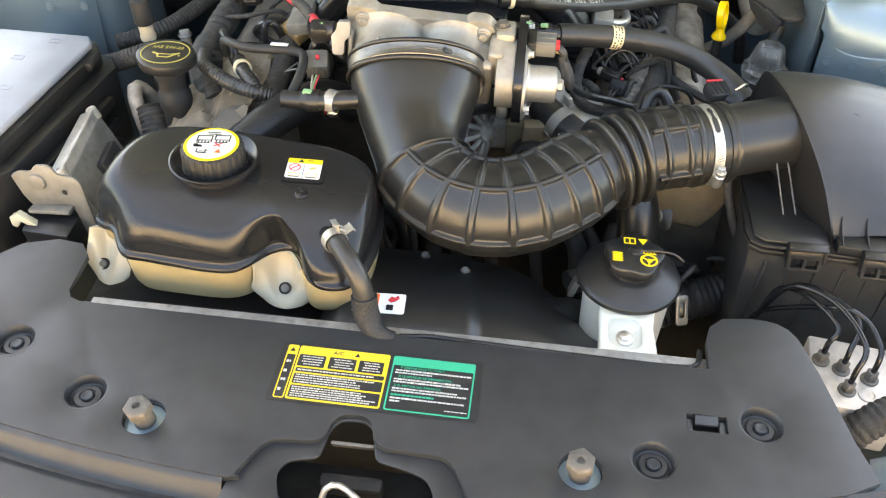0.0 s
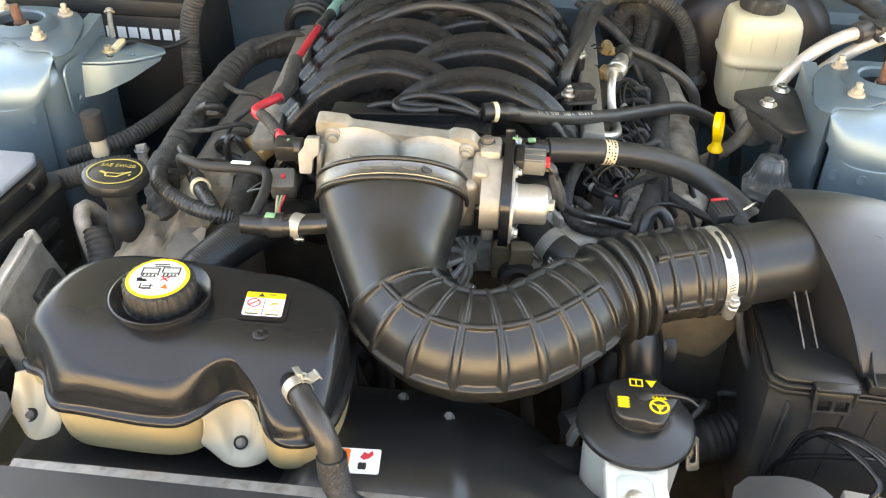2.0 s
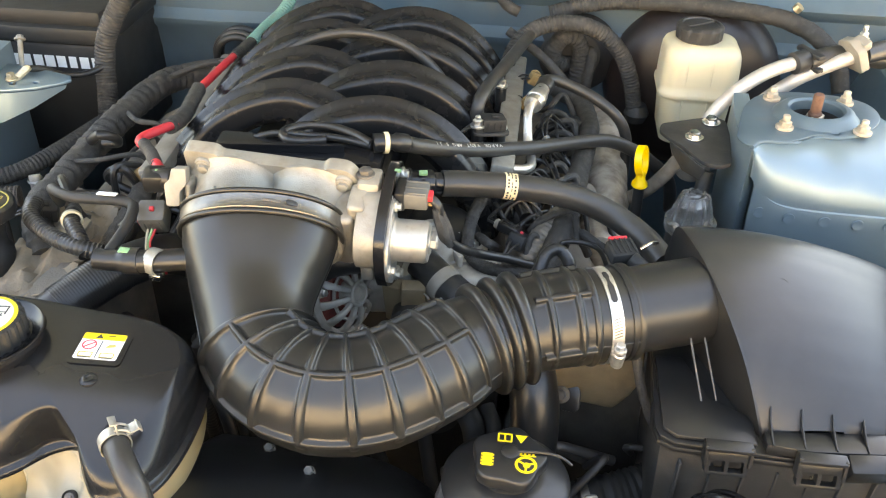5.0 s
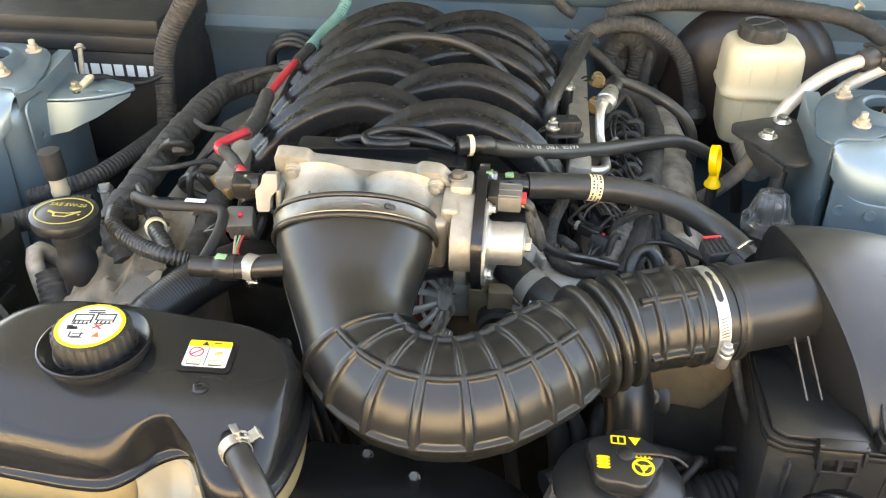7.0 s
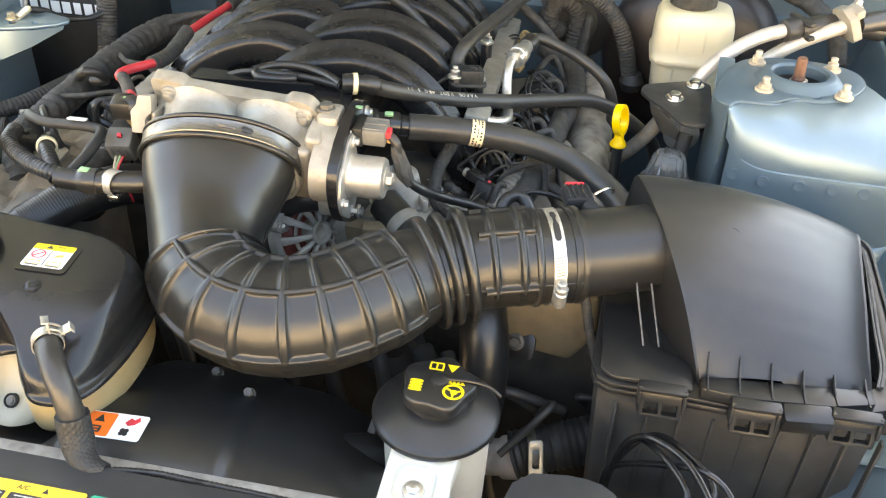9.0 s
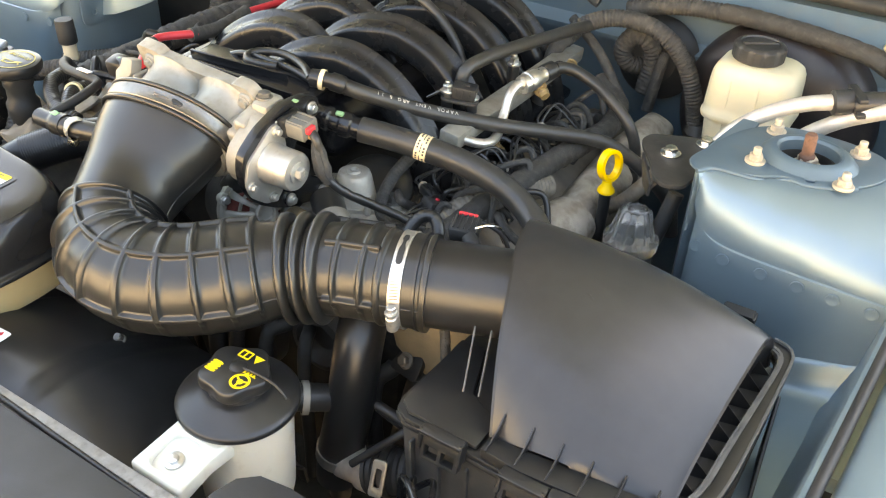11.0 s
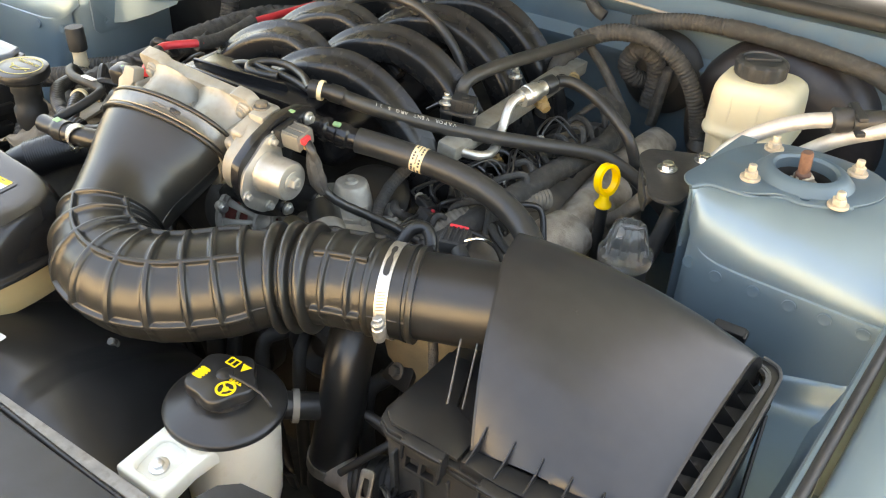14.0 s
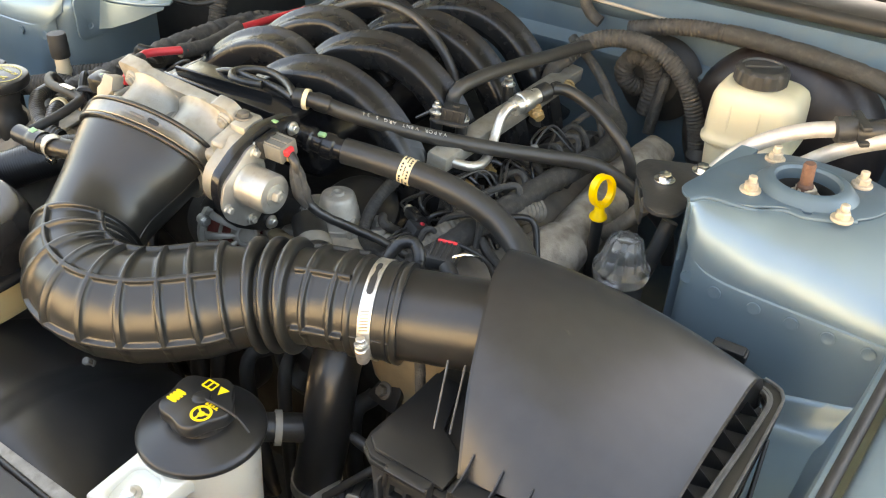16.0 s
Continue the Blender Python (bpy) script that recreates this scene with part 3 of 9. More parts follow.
def pocket():
    """The pressed shelf between the wing wall and the wing lip."""
    rows = []
    for y, z in ((1.010, 0.972), (1.004, 0.9705), (1.000, 0.9690), (0.9975, 0.9650), (0.995, 0.956), (0.992, 0.947), (0.986, 0.939), (0.976, 0.934), (0.962, 0.931), (0.93, 0.929), (0.88, 0.927), (0.80, 0.925), (0.74, 0.923)):
        rows.append([(x, y + 0.10 * max(0, x - 0.50), z + 0.6 * max(0.0, x - 0.520) ** 1.2 - (0.30 if y > 0.995 else 0.30 * max(0.0, (y - 0.955) / 0.04)) * max(0.0, 0.53 - x)) for x in (0.452, 0.470, 0.485, 0.500, 0.512, 0.522, 0.530, 0.538)])
    sheet("wing_shelf", rows, PAINT, "blue silver pressed shelf beside the air box", "inner wing")
    r = thing("shelf_box", "black plastic flank standing in the wing shelf", "panel", (0.492, 0.86, 0.95))
    part("flank", prism([(0, 0), (0.052, 0), (0.058, 0.006), (0.064, 0.062), (0.059, 0.064)], 0.003, pose(0.494, 0.838, 0.9285, 90, 0, 98), 0.0006), PLASTIC, r)


def wing(name, x, side):
    """The outer wing beyond the gap, with the rubber seal in front of it."""
    rows = []
    for y in [0.30 + 0.07 * i for i in range(19)]:
        rows.append([(x + side * (dx + 0.067 * (y - 0.93)), y, z + 0.02 * (y - 0.9)) for dx, z in ((0.0, 1.02), (0.0, 1.060), (0.002, 1.067), (0.008, 1.072), (0.03, 1.076), (0.06, 1.077), (0.10, 1.066), (0.16, 1.0), (0.20, 0.85), (0.21, 0.60))])
    sheet(name, rows, PAINT, "blue silver painted outer wing", "wing")
    r = thing("wing_seal", "black rubber seal strip along the wing", "seal", (x - side * 0.007, 0.8, 1.06))
    part("seal", tube([(x - side * (0.0085 - 0.067 * (y - 0.93)), y, 1.064 + 0.012 * (y - 0.8)) for y in (1.32, 1.15, 1.0, 0.86, 0.72, 0.55)], 0.0042, 12), SEAL, r)


wing("wing_left", 0.5535, 1)
wing("wing_right", -0.722, -1)
apron("wall_wing_left", 0.44, 1)
pocket()
apron("wall_wing_right", -0.605, -1)


# ---- radiator panel ----
def crease_y(x):
    u = (x - CX) / 0.36
    return 0.391 + 0.046 * u * u


def radiator_cover():
    root = thing("radiator_cover", "grained black plastic radiator cover with moulded recesses", "radiator cover", (CX, 0.45, 0.98))
    left = [(-0.50, 0.50), (-0.475, 0.545), (-0.455, 0.585), (-0.43, 0.612), (-0.40, 0.622), (-0.375, 0.619), (-0.364, 0.605), (-0.362, 0.560), (-0.357, 0.552), (-0.347, 0.548)]
    right = [(0.185, 0.5445), (0.195, 0.5445), (0.1955, 0.575), (0.200, 0.592), (0.212, 0.603), (0.236, 0.6065), (0.249, 0.6058), (0.259, 0.603), (0.267, 0.5975), (0.273, 0.589), (0.277, 0.578), (0.285, 0.55), (0.300, 0.485), (0.311, 0.452)]
    latch = [(-0.163, 0.3960), (-0.150, 0.423), (-0.142, 0.431), (-0.110, 0.4335), (-0.103, 0.438), (-0.1005, 0.452), (-0.094, 0.4600), (-0.078, 0.4610), (-0.070, 0.4560), (-0.066, 0.4400), (-0.058, 0.4335), (-0.012, 0.432), (-0.002, 0.424), (0.012, 0.3960)]
    xs = [0.311 - 0.0275 * i for i in range(1, 30)]
    front = [(x, crease_y(x)) for x in xs if x > 0.016] + [(0.0165, crease_y(0.0165))] + rounded(latch, 0.005)[::-1] + [(-0.1675, crease_y(-0.1675))] + [(x, crease_y(x)) for x in xs if x < -0.169] + [(-0.50, crease_y(-0.50))]
    pins = [(-0.382, 0.499), (-0.301, 0.455), (0.146, 0.450), (0.231, 0.494)]
    bumps = [(-0.246, 0.4375), (0.091, 0.4335)]
    clip = [(0.173, 0.481), (0.204, 0.481), (0.204, 0.497), (0.173, 0.497)]
    holes = [clip] + [circle(x, y, 0.0165, 32) for x, y in pins] + [circle(x, y, 0.0165, 32) for x, y in bumps]
    part("panel", prism(left + right + front, 0.006, pose(0, 0, 0.994), 0.0022, holes=holes, seg=3), COVERMAT, root, sharp=25)
    # sloping band and front apron beyond the crease
    rows = []
    for k, (dy, z) in enumerate(((0.0015, 0.9985), (-0.002, 0.9975), (-0.005, 0.994), (-0.010, 0.986), (-0.014, 0.9825), (-0.018, 0.983), (-0.022, 0.987), (-0.026, 0.9885), (-0.10, 0.984), (-0.16, 0.972), (-0.20, 0.945))):
        rows.append([(x, crease_y(x) + dy, z) for x in [-0.50 + 0.0275 * i for i in range(31)]])
    b = bmesh.new()
    R = [[b.verts.new(p) for p in row] for row in rows]
    for p, q in zip(R[:-1], R[1:]):
        for i in range(len(p) - 1):
            cxm = (p[i].co.x + p[i + 1].co.x) / 2
            if -0.168 < cxm < 0.012 and p[i].co.y > 0.379:
                continue
            b.faces.new((p[i], p[i + 1], q[i + 1], q[i]))
    bmesh.ops.recalc_face_normals(b, faces=b.faces[:])
    part("front_panel", b, COVERMAT, root)
    # lowered floor round the latch
    floor = [(-0.171, 0.374), (-0.168, 0.392), (-0.153, 0.424), (-0.144, 0.434), (-0.111, 0.4355), (-0.1055, 0.440), (-0.103, 0.453), (-0.095, 0.4625), (-0.077, 0.4635), (-0.0675, 0.4575), (-0.0635, 0.441), (-0.056, 0.4355), (-0.011, 0.434), (0.000, 0.425), (0.017, 0.392), (0.023, 0.374)]
    opening = [(-0.126, 0.384), (-0.133, 0.405), (-0.128, 0.4165), (-0.104, 0.4225), (-0.1015, 0.447), (-0.0955, 0.4580), (-0.076, 0.4590), (-0.0685, 0.4530), (-0.062, 0.4250), (-0.037, 0.4200), (-0.021, 0.4140), (-0.014, 0.400), (-0.018, 0.384)]
    part("latch_recess", prism(floor, 0.003, pose(0, 0, 0.9915), 0.001, holes=[rounded(opening, 0.006)]), COVERMAT, root)
    part("latch_well", box((0.15, 0.10, 0.004), pose(-0.08, 0.41, 0.925), 0.001), DARK, root)
    part("latch_bar", box((0.034, 0.003, 0.008), pose(-0.083, 0.4425, 0.985, 20), 0.001), BOLTGREY, root, "grey latch plate in the opening")
    lever = tube([(-0.10, 0.392, 0.965), (-0.096, 0.402, 0.985), (-0.085, 0.405, 0.987), (-0.068, 0.396, 0.983), (-0.058, 0.392, 0.978)], 0.0026, 10)
    part("latch_lever", lever, TUBESTEEL, root, "bright steel bonnet latch lever")
    part("latch_hook", box((0.05, 0.012, 0.020), pose(-0.082, 0.425, 0.955, 10), 0.003), DARK, root)
    for x, y in pins:
        cup = lathe([(0.0, 0.9905), (0.0128, 0.9905), (0.0140, 0.9915), (0.0152, 0.9980), (0.0164, 0.9997), (0.0182, 1.0002), (0.0185, 0.9998), (0.0180, 0.990), (0.0170, 0.986), (0.0, 0.985)], pose(x, y, 0), 40)
        part("pin_cup", cup, COVERMAT, root)
        pin = lathe([(0.0, 0.9903), (0.0112, 0.9906), (0.0116, 0.9922), (0.0104, 0.9934), (0.0068, 0.9936), (0.0064, 0.9924), (0.0056, 0.9924), (0.0050, 0.9950), (0.0040, 0.9956), (0.0, 0.9948)], pose(x, y, 0), 32)
        part("push_pin", pin, COVERMAT, root)
    part("clip_tongue", prism([(-0.005, 0), (0.005, 0.001), (0.006, 0.004), (0.001, 0.006), (-0.005, 0.003)], 0.018, pose(0.1795, 0.494, 0.995, 90, 0, 90), 0.0008), COVERMAT, root)
    for x in (0.1760, 0.2015):
        part("clip_cheek", box((0.0045, 0.013, 0.006), pose(x, 0.489, 0.992), 0.0008), PALEEDGE, root)
    part("clip_well", box((0.034, 0.02, 0.002), pose(0.1885, 0.489, 0.983), 0.0003), DARK, root)
    # warning label: yellow half and green half with a block of print
    d = pose(-0.0735, 0.4957, 1.0003, 0, 0, -0.4)
    part("label_film", prism(rrect(0.168, 0.0605, 0.002), 0.0003, d, 0), INKBLACK, root, "black film of the service label")
    def mark(pts, mat_, z=0.0006, nm="label_print", hs=()):
        part(nm, prism(pts, 0.0002, d @ pose(0, 0, z - 0.0003), 0, holes=hs), mat_, root)
    mark(rrect(0.009, 0.055, 0.002, cx=-0.0745), LABELGOLD, nm="yellow_side_bar", hs=[rrect(0.007, 0.044, 0.001, cx=-0.0745, cy=-0.0045)])
    mark(rrect(0.076, 0.055, 0.002, cx=-0.031), LABELGOLD, nm="yellow_frame", hs=[rrect(0.0225, 0.0125, 0.001, cx=-0.0565, cy=0.0125), rrect(0.0225, 0.0125, 0.001, cx=-0.031, cy=0.0125), rrect(0.0205, 0.0125, 0.001, cx=-0.007, cy=0.0125), rrect(0.073, 0.0045, 0.0008, cx=-0.031, cy=0.0025), rrect(0.073, 0.0105, 0.001, cx=-0.031, cy=-0.0065), rrect(0.073, 0.0125, 0.001, cx=-0.031, cy=-0.0195)])
    mark(rrect(0.068, 0.055, 0.002, cx=0.044), INKGREEN, nm="green_frame", hs=[rrect(0.0655, 0.0445, 0.001, cx=0.044, cy=-0.004)])
    part("label_letters", letters("A/C", 0.0052, d @ pose(-0.036, 0.0232, 0.0006), depth=0.0002), INKBLACK, root)
    white = bmesh.new()
    green = bmesh.new()
    rnd = random.Random(3)
    def bars(bmx, x0, x1, y, h):
        x = x0
        while x < x1 - 0.002:
            w = rnd.uniform(0.0012, 0.0040)
            w = min(w, x1 - x)
            box((w, h * rnd.uniform(0.6, 0.8), 0.0002), d @ pose(x + w / 2, y, 0.0005), 0, white if bmx is None else bmx)
            x += w + 0.0005
    for cx_, w in ((-0.0565, 0.018), (-0.031, 0.018), (-0.007, 0.016)):
        for k in range(4):
            bars(None, cx_ - w / 2 + rnd.uniform(0, 0.003), cx_ + w / 2, 0.0165 - 0.0026 * k, 0.0013)
    bars(None, -0.066, -0.002, 0.0025, 0.0018)
    for y in (-0.0028, -0.0052, -0.0076, -0.0100):
        bars(None, -0.066, 0.004 - rnd.uniform(0, 0.02), y, 0.0015)
    for y in (-0.0152, -0.0174, -0.0196, -0.0218, -0.0240):
        bars(None, -0.066, 0.004 - rnd.uniform(0, 0.015), y, 0.0015)
    for y, words in ((0.0160, "IF ENGINE FAILS TO START:"), (0.0068, "SI LE MOTEUR NE DEMARRE PAS :"), (-0.0026, "SI EL MOTOR NO ARRANCA.")):
        part("heading", letters(words, 0.0030, d @ pose(0.0135 + 0.00088 * len(words), y, 0.0006), depth=0.0002), INKGREEN, root, "green printed heading")
    bars(green, 0.0135, 0.050, -0.0118, 0.0022)
    for y, x1 in ((0.0132, 0.0755), (0.0106, 0.045), (0.0040, 0.068), (0.0014, 0.0755), (-0.0054, 0.066), (-0.0080, 0.0755), (-0.0150, 0.0750), (-0.0180, 0.022)):
        bars(None, 0.0135, x1, y, 0.0020)
    bars(None, 0.058, 0.0755, -0.0225, 0.0012)
    for y in (0.010, 0.0, -0.009, -0.019):
        bars(None, -0.0770, -0.0720, y, 0.0035)
    tagged(part("label_line", white, FADED, root), kind="stuff")
    tagged(part("label_heading", green, INKGREEN, root), kind="stuff")
    for x, y in ((-0.0745, 0.0225), (-0.020, 0.0232)):
        part("warning_triangle", prism([(-0.0022, -0.0018), (0.0022, -0.0018), (0, 0.0022)], 0.0002, d @ pose(x, y, 0.0005), 0), INKBLACK, root)
    return root


radiator_cover()


def hood_bumper(x, y):
    root = thing("bonnet_bumper", "grey hexagonal rubber bonnet stop in a blue painted hole", "bonnet stop", (x, y, 0.99), "bonnet stops")
    part("washer", lathe([(0.0, 0.990), (0.0160, 0.990), (0.0160, 0.9935), (0.0085, 0.994), (0.0, 0.994)], pose(x, y, 0), 32), PAINT, root)
    lean = pose(x, y, 0.994, 5, -4, 0)
    part("stem", lathe([(0.0085, 0), (0.0082, 0.010), (0.0088, 0.014), (0.0, 0.014)], lean, 24), STOPGREY, root)
    part("head", soften(lathe([(0.0098, 0), (0.0112, 0.0015), (0.0112, 0.0075), (0.0100, 0.0092), (0.0034, 0.0094), (0.0030, 0.006), (0.0, 0.006)], Matrix(), 6), 0.0004, 1, 30), STOPGREY, root).data.transform(lean @ pose(0, 0, 0.0135, 0, 0, 20))


hood_bumper(-0.246, 0.4375)
hood_bumper(0.091, 0.4335)


def radiator_support():
    root = thing("radiator_support", "bare aluminium edge of the radiator support with a braided cord", "radiator support", (CX, 0.555, 0.9), kind="structure")
    part("channel", box((0.54, 0.014, 0.05), pose(-0.073, 0.5555, 0.963), 0.002), EDGE, root)
    part("lip", box((0.54, 0.010, 0.003), pose(-0.073, 0.5580, 0.9895), 0.001), EDGE, root)
    b = tube([(-0.074, 0.5464, 0.9955), (-0.058, 0.5490, 0.9965), (-0.035, 0.5530, 0.9945), (0.0, 0.5535, 0.9925), (0.08, 0.551, 0.9925), (0.16, 0.549, 0.993), (0.186, 0.553, 0.993), (0.192, 0.572, 0.99)], lambda s, a: 0.0023 * (1 + 0.14 * math.sin(s * 1800 + 2 * a)), 10, 0.0012)
    part("braided_cord", b, WIRE, root)
    core = box((0.66, 0.04, 0.40), pose(CX, 0.53, 0.75), 0.004)
    part("radiator_core", core, DARK, root)
    return root


radiator_support()


def fan_shroud():
    root = thing("fan_shroud", "dusty black plastic fan shroud with a warning sticker", "fan shroud", (CX, 0.62, 0.85))
    ys = [0.563, 0.568, 0.58, 0.60, 0.625, 0.65, 0.675, 0.70, 0.725, 0.745, 0.75]
    zs = [0.968, 0.980, 0.9855, 0.985, 0.980, 0.970, 0.958, 0.944, 0.928, 0.912, 0.89]
    b = bmesh.new()
    R = []
    for y, z in zip(ys, zs):
        row = []
        for i in range(121):
            x = -0.36 + 0.004 * i
            k = max(0.0, (x - 0.00) / 0.11)
            drop = 0.055 * min(1.0, k) ** 2 * (0.3 + 0.7 * (y - 0.56) / 0.1)
            step_ = min(1.0, max(0.0, (x + 0.014 - 0.10 * (0.635 - y)) / 0.014))
            drop += 0.009 * step_ * step_ * (3 - 2 * step_)
            # a hollow under the tank
            drop += 0.034 * min(1.0, max(0.0, (-0.122 - x) / 0.026)) * min(1.0, max(0.0, (y - 0.566) / 0.022))
            row.append(b.verts.new((x, y, z - drop)))
        R.append(row)
    for p, q in zip(R[:-1], R[1:]):
        for i in range(120):
            b.faces.new((p[i], p[i + 1], q[i + 1], q[i]))
    bmesh.ops.recalc_face_normals(b, faces=b.faces[:])
    bmesh.ops.solidify(b, geom=b.faces[:], thickness=0.003)
    part("shroud", b, PLASTIC, root)
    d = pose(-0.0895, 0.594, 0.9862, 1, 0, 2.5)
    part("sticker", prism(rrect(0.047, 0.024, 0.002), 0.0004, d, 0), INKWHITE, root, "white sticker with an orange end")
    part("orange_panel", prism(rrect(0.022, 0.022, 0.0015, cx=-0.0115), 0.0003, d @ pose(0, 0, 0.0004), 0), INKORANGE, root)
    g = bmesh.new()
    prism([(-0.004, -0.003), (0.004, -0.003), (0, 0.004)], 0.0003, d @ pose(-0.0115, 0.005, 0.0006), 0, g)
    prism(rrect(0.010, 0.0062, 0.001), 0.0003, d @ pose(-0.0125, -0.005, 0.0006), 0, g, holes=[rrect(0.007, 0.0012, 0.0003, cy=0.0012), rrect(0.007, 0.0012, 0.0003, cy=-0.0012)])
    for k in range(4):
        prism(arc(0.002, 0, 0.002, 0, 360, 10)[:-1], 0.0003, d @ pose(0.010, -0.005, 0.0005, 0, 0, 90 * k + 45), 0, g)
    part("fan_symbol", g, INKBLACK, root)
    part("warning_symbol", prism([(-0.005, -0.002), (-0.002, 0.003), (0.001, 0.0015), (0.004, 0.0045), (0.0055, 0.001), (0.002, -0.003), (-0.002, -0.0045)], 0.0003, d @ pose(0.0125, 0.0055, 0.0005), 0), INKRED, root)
    part("rib", tube([(-0.010, 0.612, 0.930), (0.020, 0.632, 0.926), (0.050, 0.652, 0.924), (0.075, 0.668, 0.918), (0.10, 0.680, 0.905)], 0.016, 16), PLASTIC, root)
    return root


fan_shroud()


# ---- coolant tank ----
def coolant_tank():
    root = thing("coolant_tank", "black-topped coolant tank with a yellowed translucent base", "coolant tank", (-0.23, 0.65, 0.95))
    seam = [(-0.360, 0.660), (-0.366, 0.645), (-0.358, 0.635), (-0.347, 0.632), (-0.339, 0.625), (-0.333, 0.615), (-0.326, 0.605), (-0.317, 0.599), (-0.300, 0.598), (-0.275, 0.596), (-0.245, 0.594), (-0.222, 0.596), (-0.208, 0.608), (-0.198, 0.622), (-0.185, 0.629), (-0.171, 0.624), (-0.163, 0.611), (-0.157, 0.597), (-0.147, 0.587), (-0.135, 0.584), (-0.119, 0.588), (-0.107, 0.606), (-0.102, 0.640), (-0.104, 0.680), (-0.114, 0.712), (-0.140, 0.726), (-0.20, 0.730), (-0.27, 0.738), (-0.325, 0.736), (-0.350, 0.715), (-0.358, 0.68)]
    line = spline([(x, y, 0) for x, y in seam], 0.004, closed=True)
    cx, cy = -0.228, 0.664
    top = []
    for p in line:
        # the flat top keeps the outline without its scallops
        d = Vector((p.x - cx, p.y - cy, 0))
        ang = math.atan2(d.y, d.x)
        c, s = abs(math.cos(ang)), abs(math.sin(ang))
        R = ((c / 0.112) ** 3 + (s / 0.058) ** 3) ** (-1 / 3)
        R = min(R, d.length - 0.012)
        top.append(Vector((cx + R * math.cos(ang) + 0.006, cy + R * math.sin(ang) - 0.002, 0)))
    rings = []
    H0, H1 = 1.010, 1.067
    def ring(u, z, grow=0.0):
        out = []
        for p, q in zip(line, top):
            v = p.lerp(q, u)
            o = (p - Vector((cx, cy, 0))).normalized() * grow
            tilt = -0.006 * (v.x - cx) / 0.1 * (z - H0) / (H1 - H0)
            fall = min(1.0, max(0.0, (0.662 - v.y) / 0.075))
            fall = 0.52 * fall * fall * (3 - 2 * fall)
            out.append(Vector((v.x + o.x, v.y + o.y, z + tilt - fall * max(0.0, z - H0 - 0.008))))
        for _ in range(int(30 * max(0.0, min(1.0, u * 1.5)))):
            out = [(out[i - 1] + out[i] * 2 + out[(i + 1) % len(out)]) / 4 for i in range(len(out))]
        return out
    rings.append(ring(0, H0 - 0.002, 0.002))
    rings.append(ring(0, H0 - 0.001, 0.0048))
    rings.append(ring(0, H0 + 0.0025, 0.0050))
    rings.append(ring(0, H0 + 0.0040, 0.0036))
    rings.append(ring(0, H0 + 0.0048, 0.0010))
    rings.append(ring(0.01, H0 + 0.007, 0.0))
    for i in range(1, 15):
        a = math.pi / 2 * i / 14
        rings.append(ring(0.04 + 0.96 * (1 - math.cos(a)) ** 1.1, H0 + 0.007 + (H1 - H0 - 0.007) * math.sin(a) ** 0.9))
    for u in (1.1, 1.2, 1.32, 1.46, 1.62, 1.8):
        ring_ = []
        for x, y, z in rings[20 - 1]:
            x2, y2 = cx + (x - cx) * (2 - u), cy + (y - cy) * (2 - u)
            fall = min(1.0, max(0.0, (0.662 - y2) / 0.075))
            ring_.append((x2, y2, H1 - 0.006 * (x2 - cx) / 0.1 - 0.52 * fall * fall * (3 - 2 * fall) * (H1 - H0 - 0.008) + 0.0004))
        rings.append(ring_)
    part("top_shell", loft(rings), TANKSHELL, root, "glossy black moulded upper shell", sharp=60)
    # lower half
    low = [ring(0, H0 - 0.002, 0.0), ring(0.02, H0 - 0.014, 0.0), ring(0.05, H0 - 0.026, 0.0), ring(0.09, H0 - 0.034, 0.0), ring(0.20, H0 - 0.040, 0.0)]
    part("lower_body", loft(low), TANKCREAM, root, "yellowed translucent lower half", sharp=60)
    # two fixing ears in front: a grooved skirt under each scallop, with a sunk bolt
    for x0, x1, w0, w1, back, edge, fore, skew in ((-0.184, -0.179, 0.023, 0.035, 0.628, 0.604, 0.595, 0.0), (-0.354, -0.352, 0.018, 0.026, 0.637, 0.628, 0.603, -0.004)):
        b = bmesh.new()
        R = []
        for j in range(17):
            v = j / 16
            row = []
            for i in range(29):
                u = -1 + i / 14
                yt = back - (back - edge) * u * u
                yb = fore + 0.010 * u * u
                wide = 0.95 - 0.75 * v
                g = max(0.0, 1 - (abs(u) / wide) ** 4) if wide > 0 else 0.0
                y = yt + (yb - yt) * v ** 0.9 + 0.013 * g * math.sin(math.pi * min(1.0, v / 0.9)) ** 0.7 + skew * u
                row.append(b.verts.new((x0 + (x1 - x0) * v + u * (w0 + (w1 - w0) * v ** 1.5) * (1 - 0.40 * max(0.0, (v - 0.70) / 0.30) ** 1.6), y, 1.0095 - 0.044 * v + 0.006 * u * u * v)))
            R.append(row)
        for p, q in zip(R[:-1], R[1:]):
            for i in range(28):
                b.faces.new((p[i], p[i + 1], q[i + 1], q[i]))
        bmesh.ops.recalc_face_normals(b, faces=b.faces[:])
        bmesh.ops.solidify(b, geom=b.faces[:], thickness=0.0028)
        ear = part("ear", b, EARMAT, root, "milky fixing ear", sharp=60)
        yy = back + (fore - back) * 0.74 ** 0.9 + 0.0030
        at = aim((x0 + (x1 - x0) * 0.74 + skew * 1.6, yy - 0.0006, 0.9812), (0, -0.72, 0.69))
        part("bolt_recess", lathe([(0.0056, -0.006), (0.0056, -0.0012), (0.0050, -0.0008), (0.0044, -0.0020), (0.0, -0.0020)], at, 28), DARK, ear)
        part("ear_bolt", hexbolt(0.0030, 0.0018, at @ pose(0, 0, -0.0020), washer=1.3, wh=0.0008), BOLTGREY, ear)
    # filler
    fx, fy = -0.251, 0.668
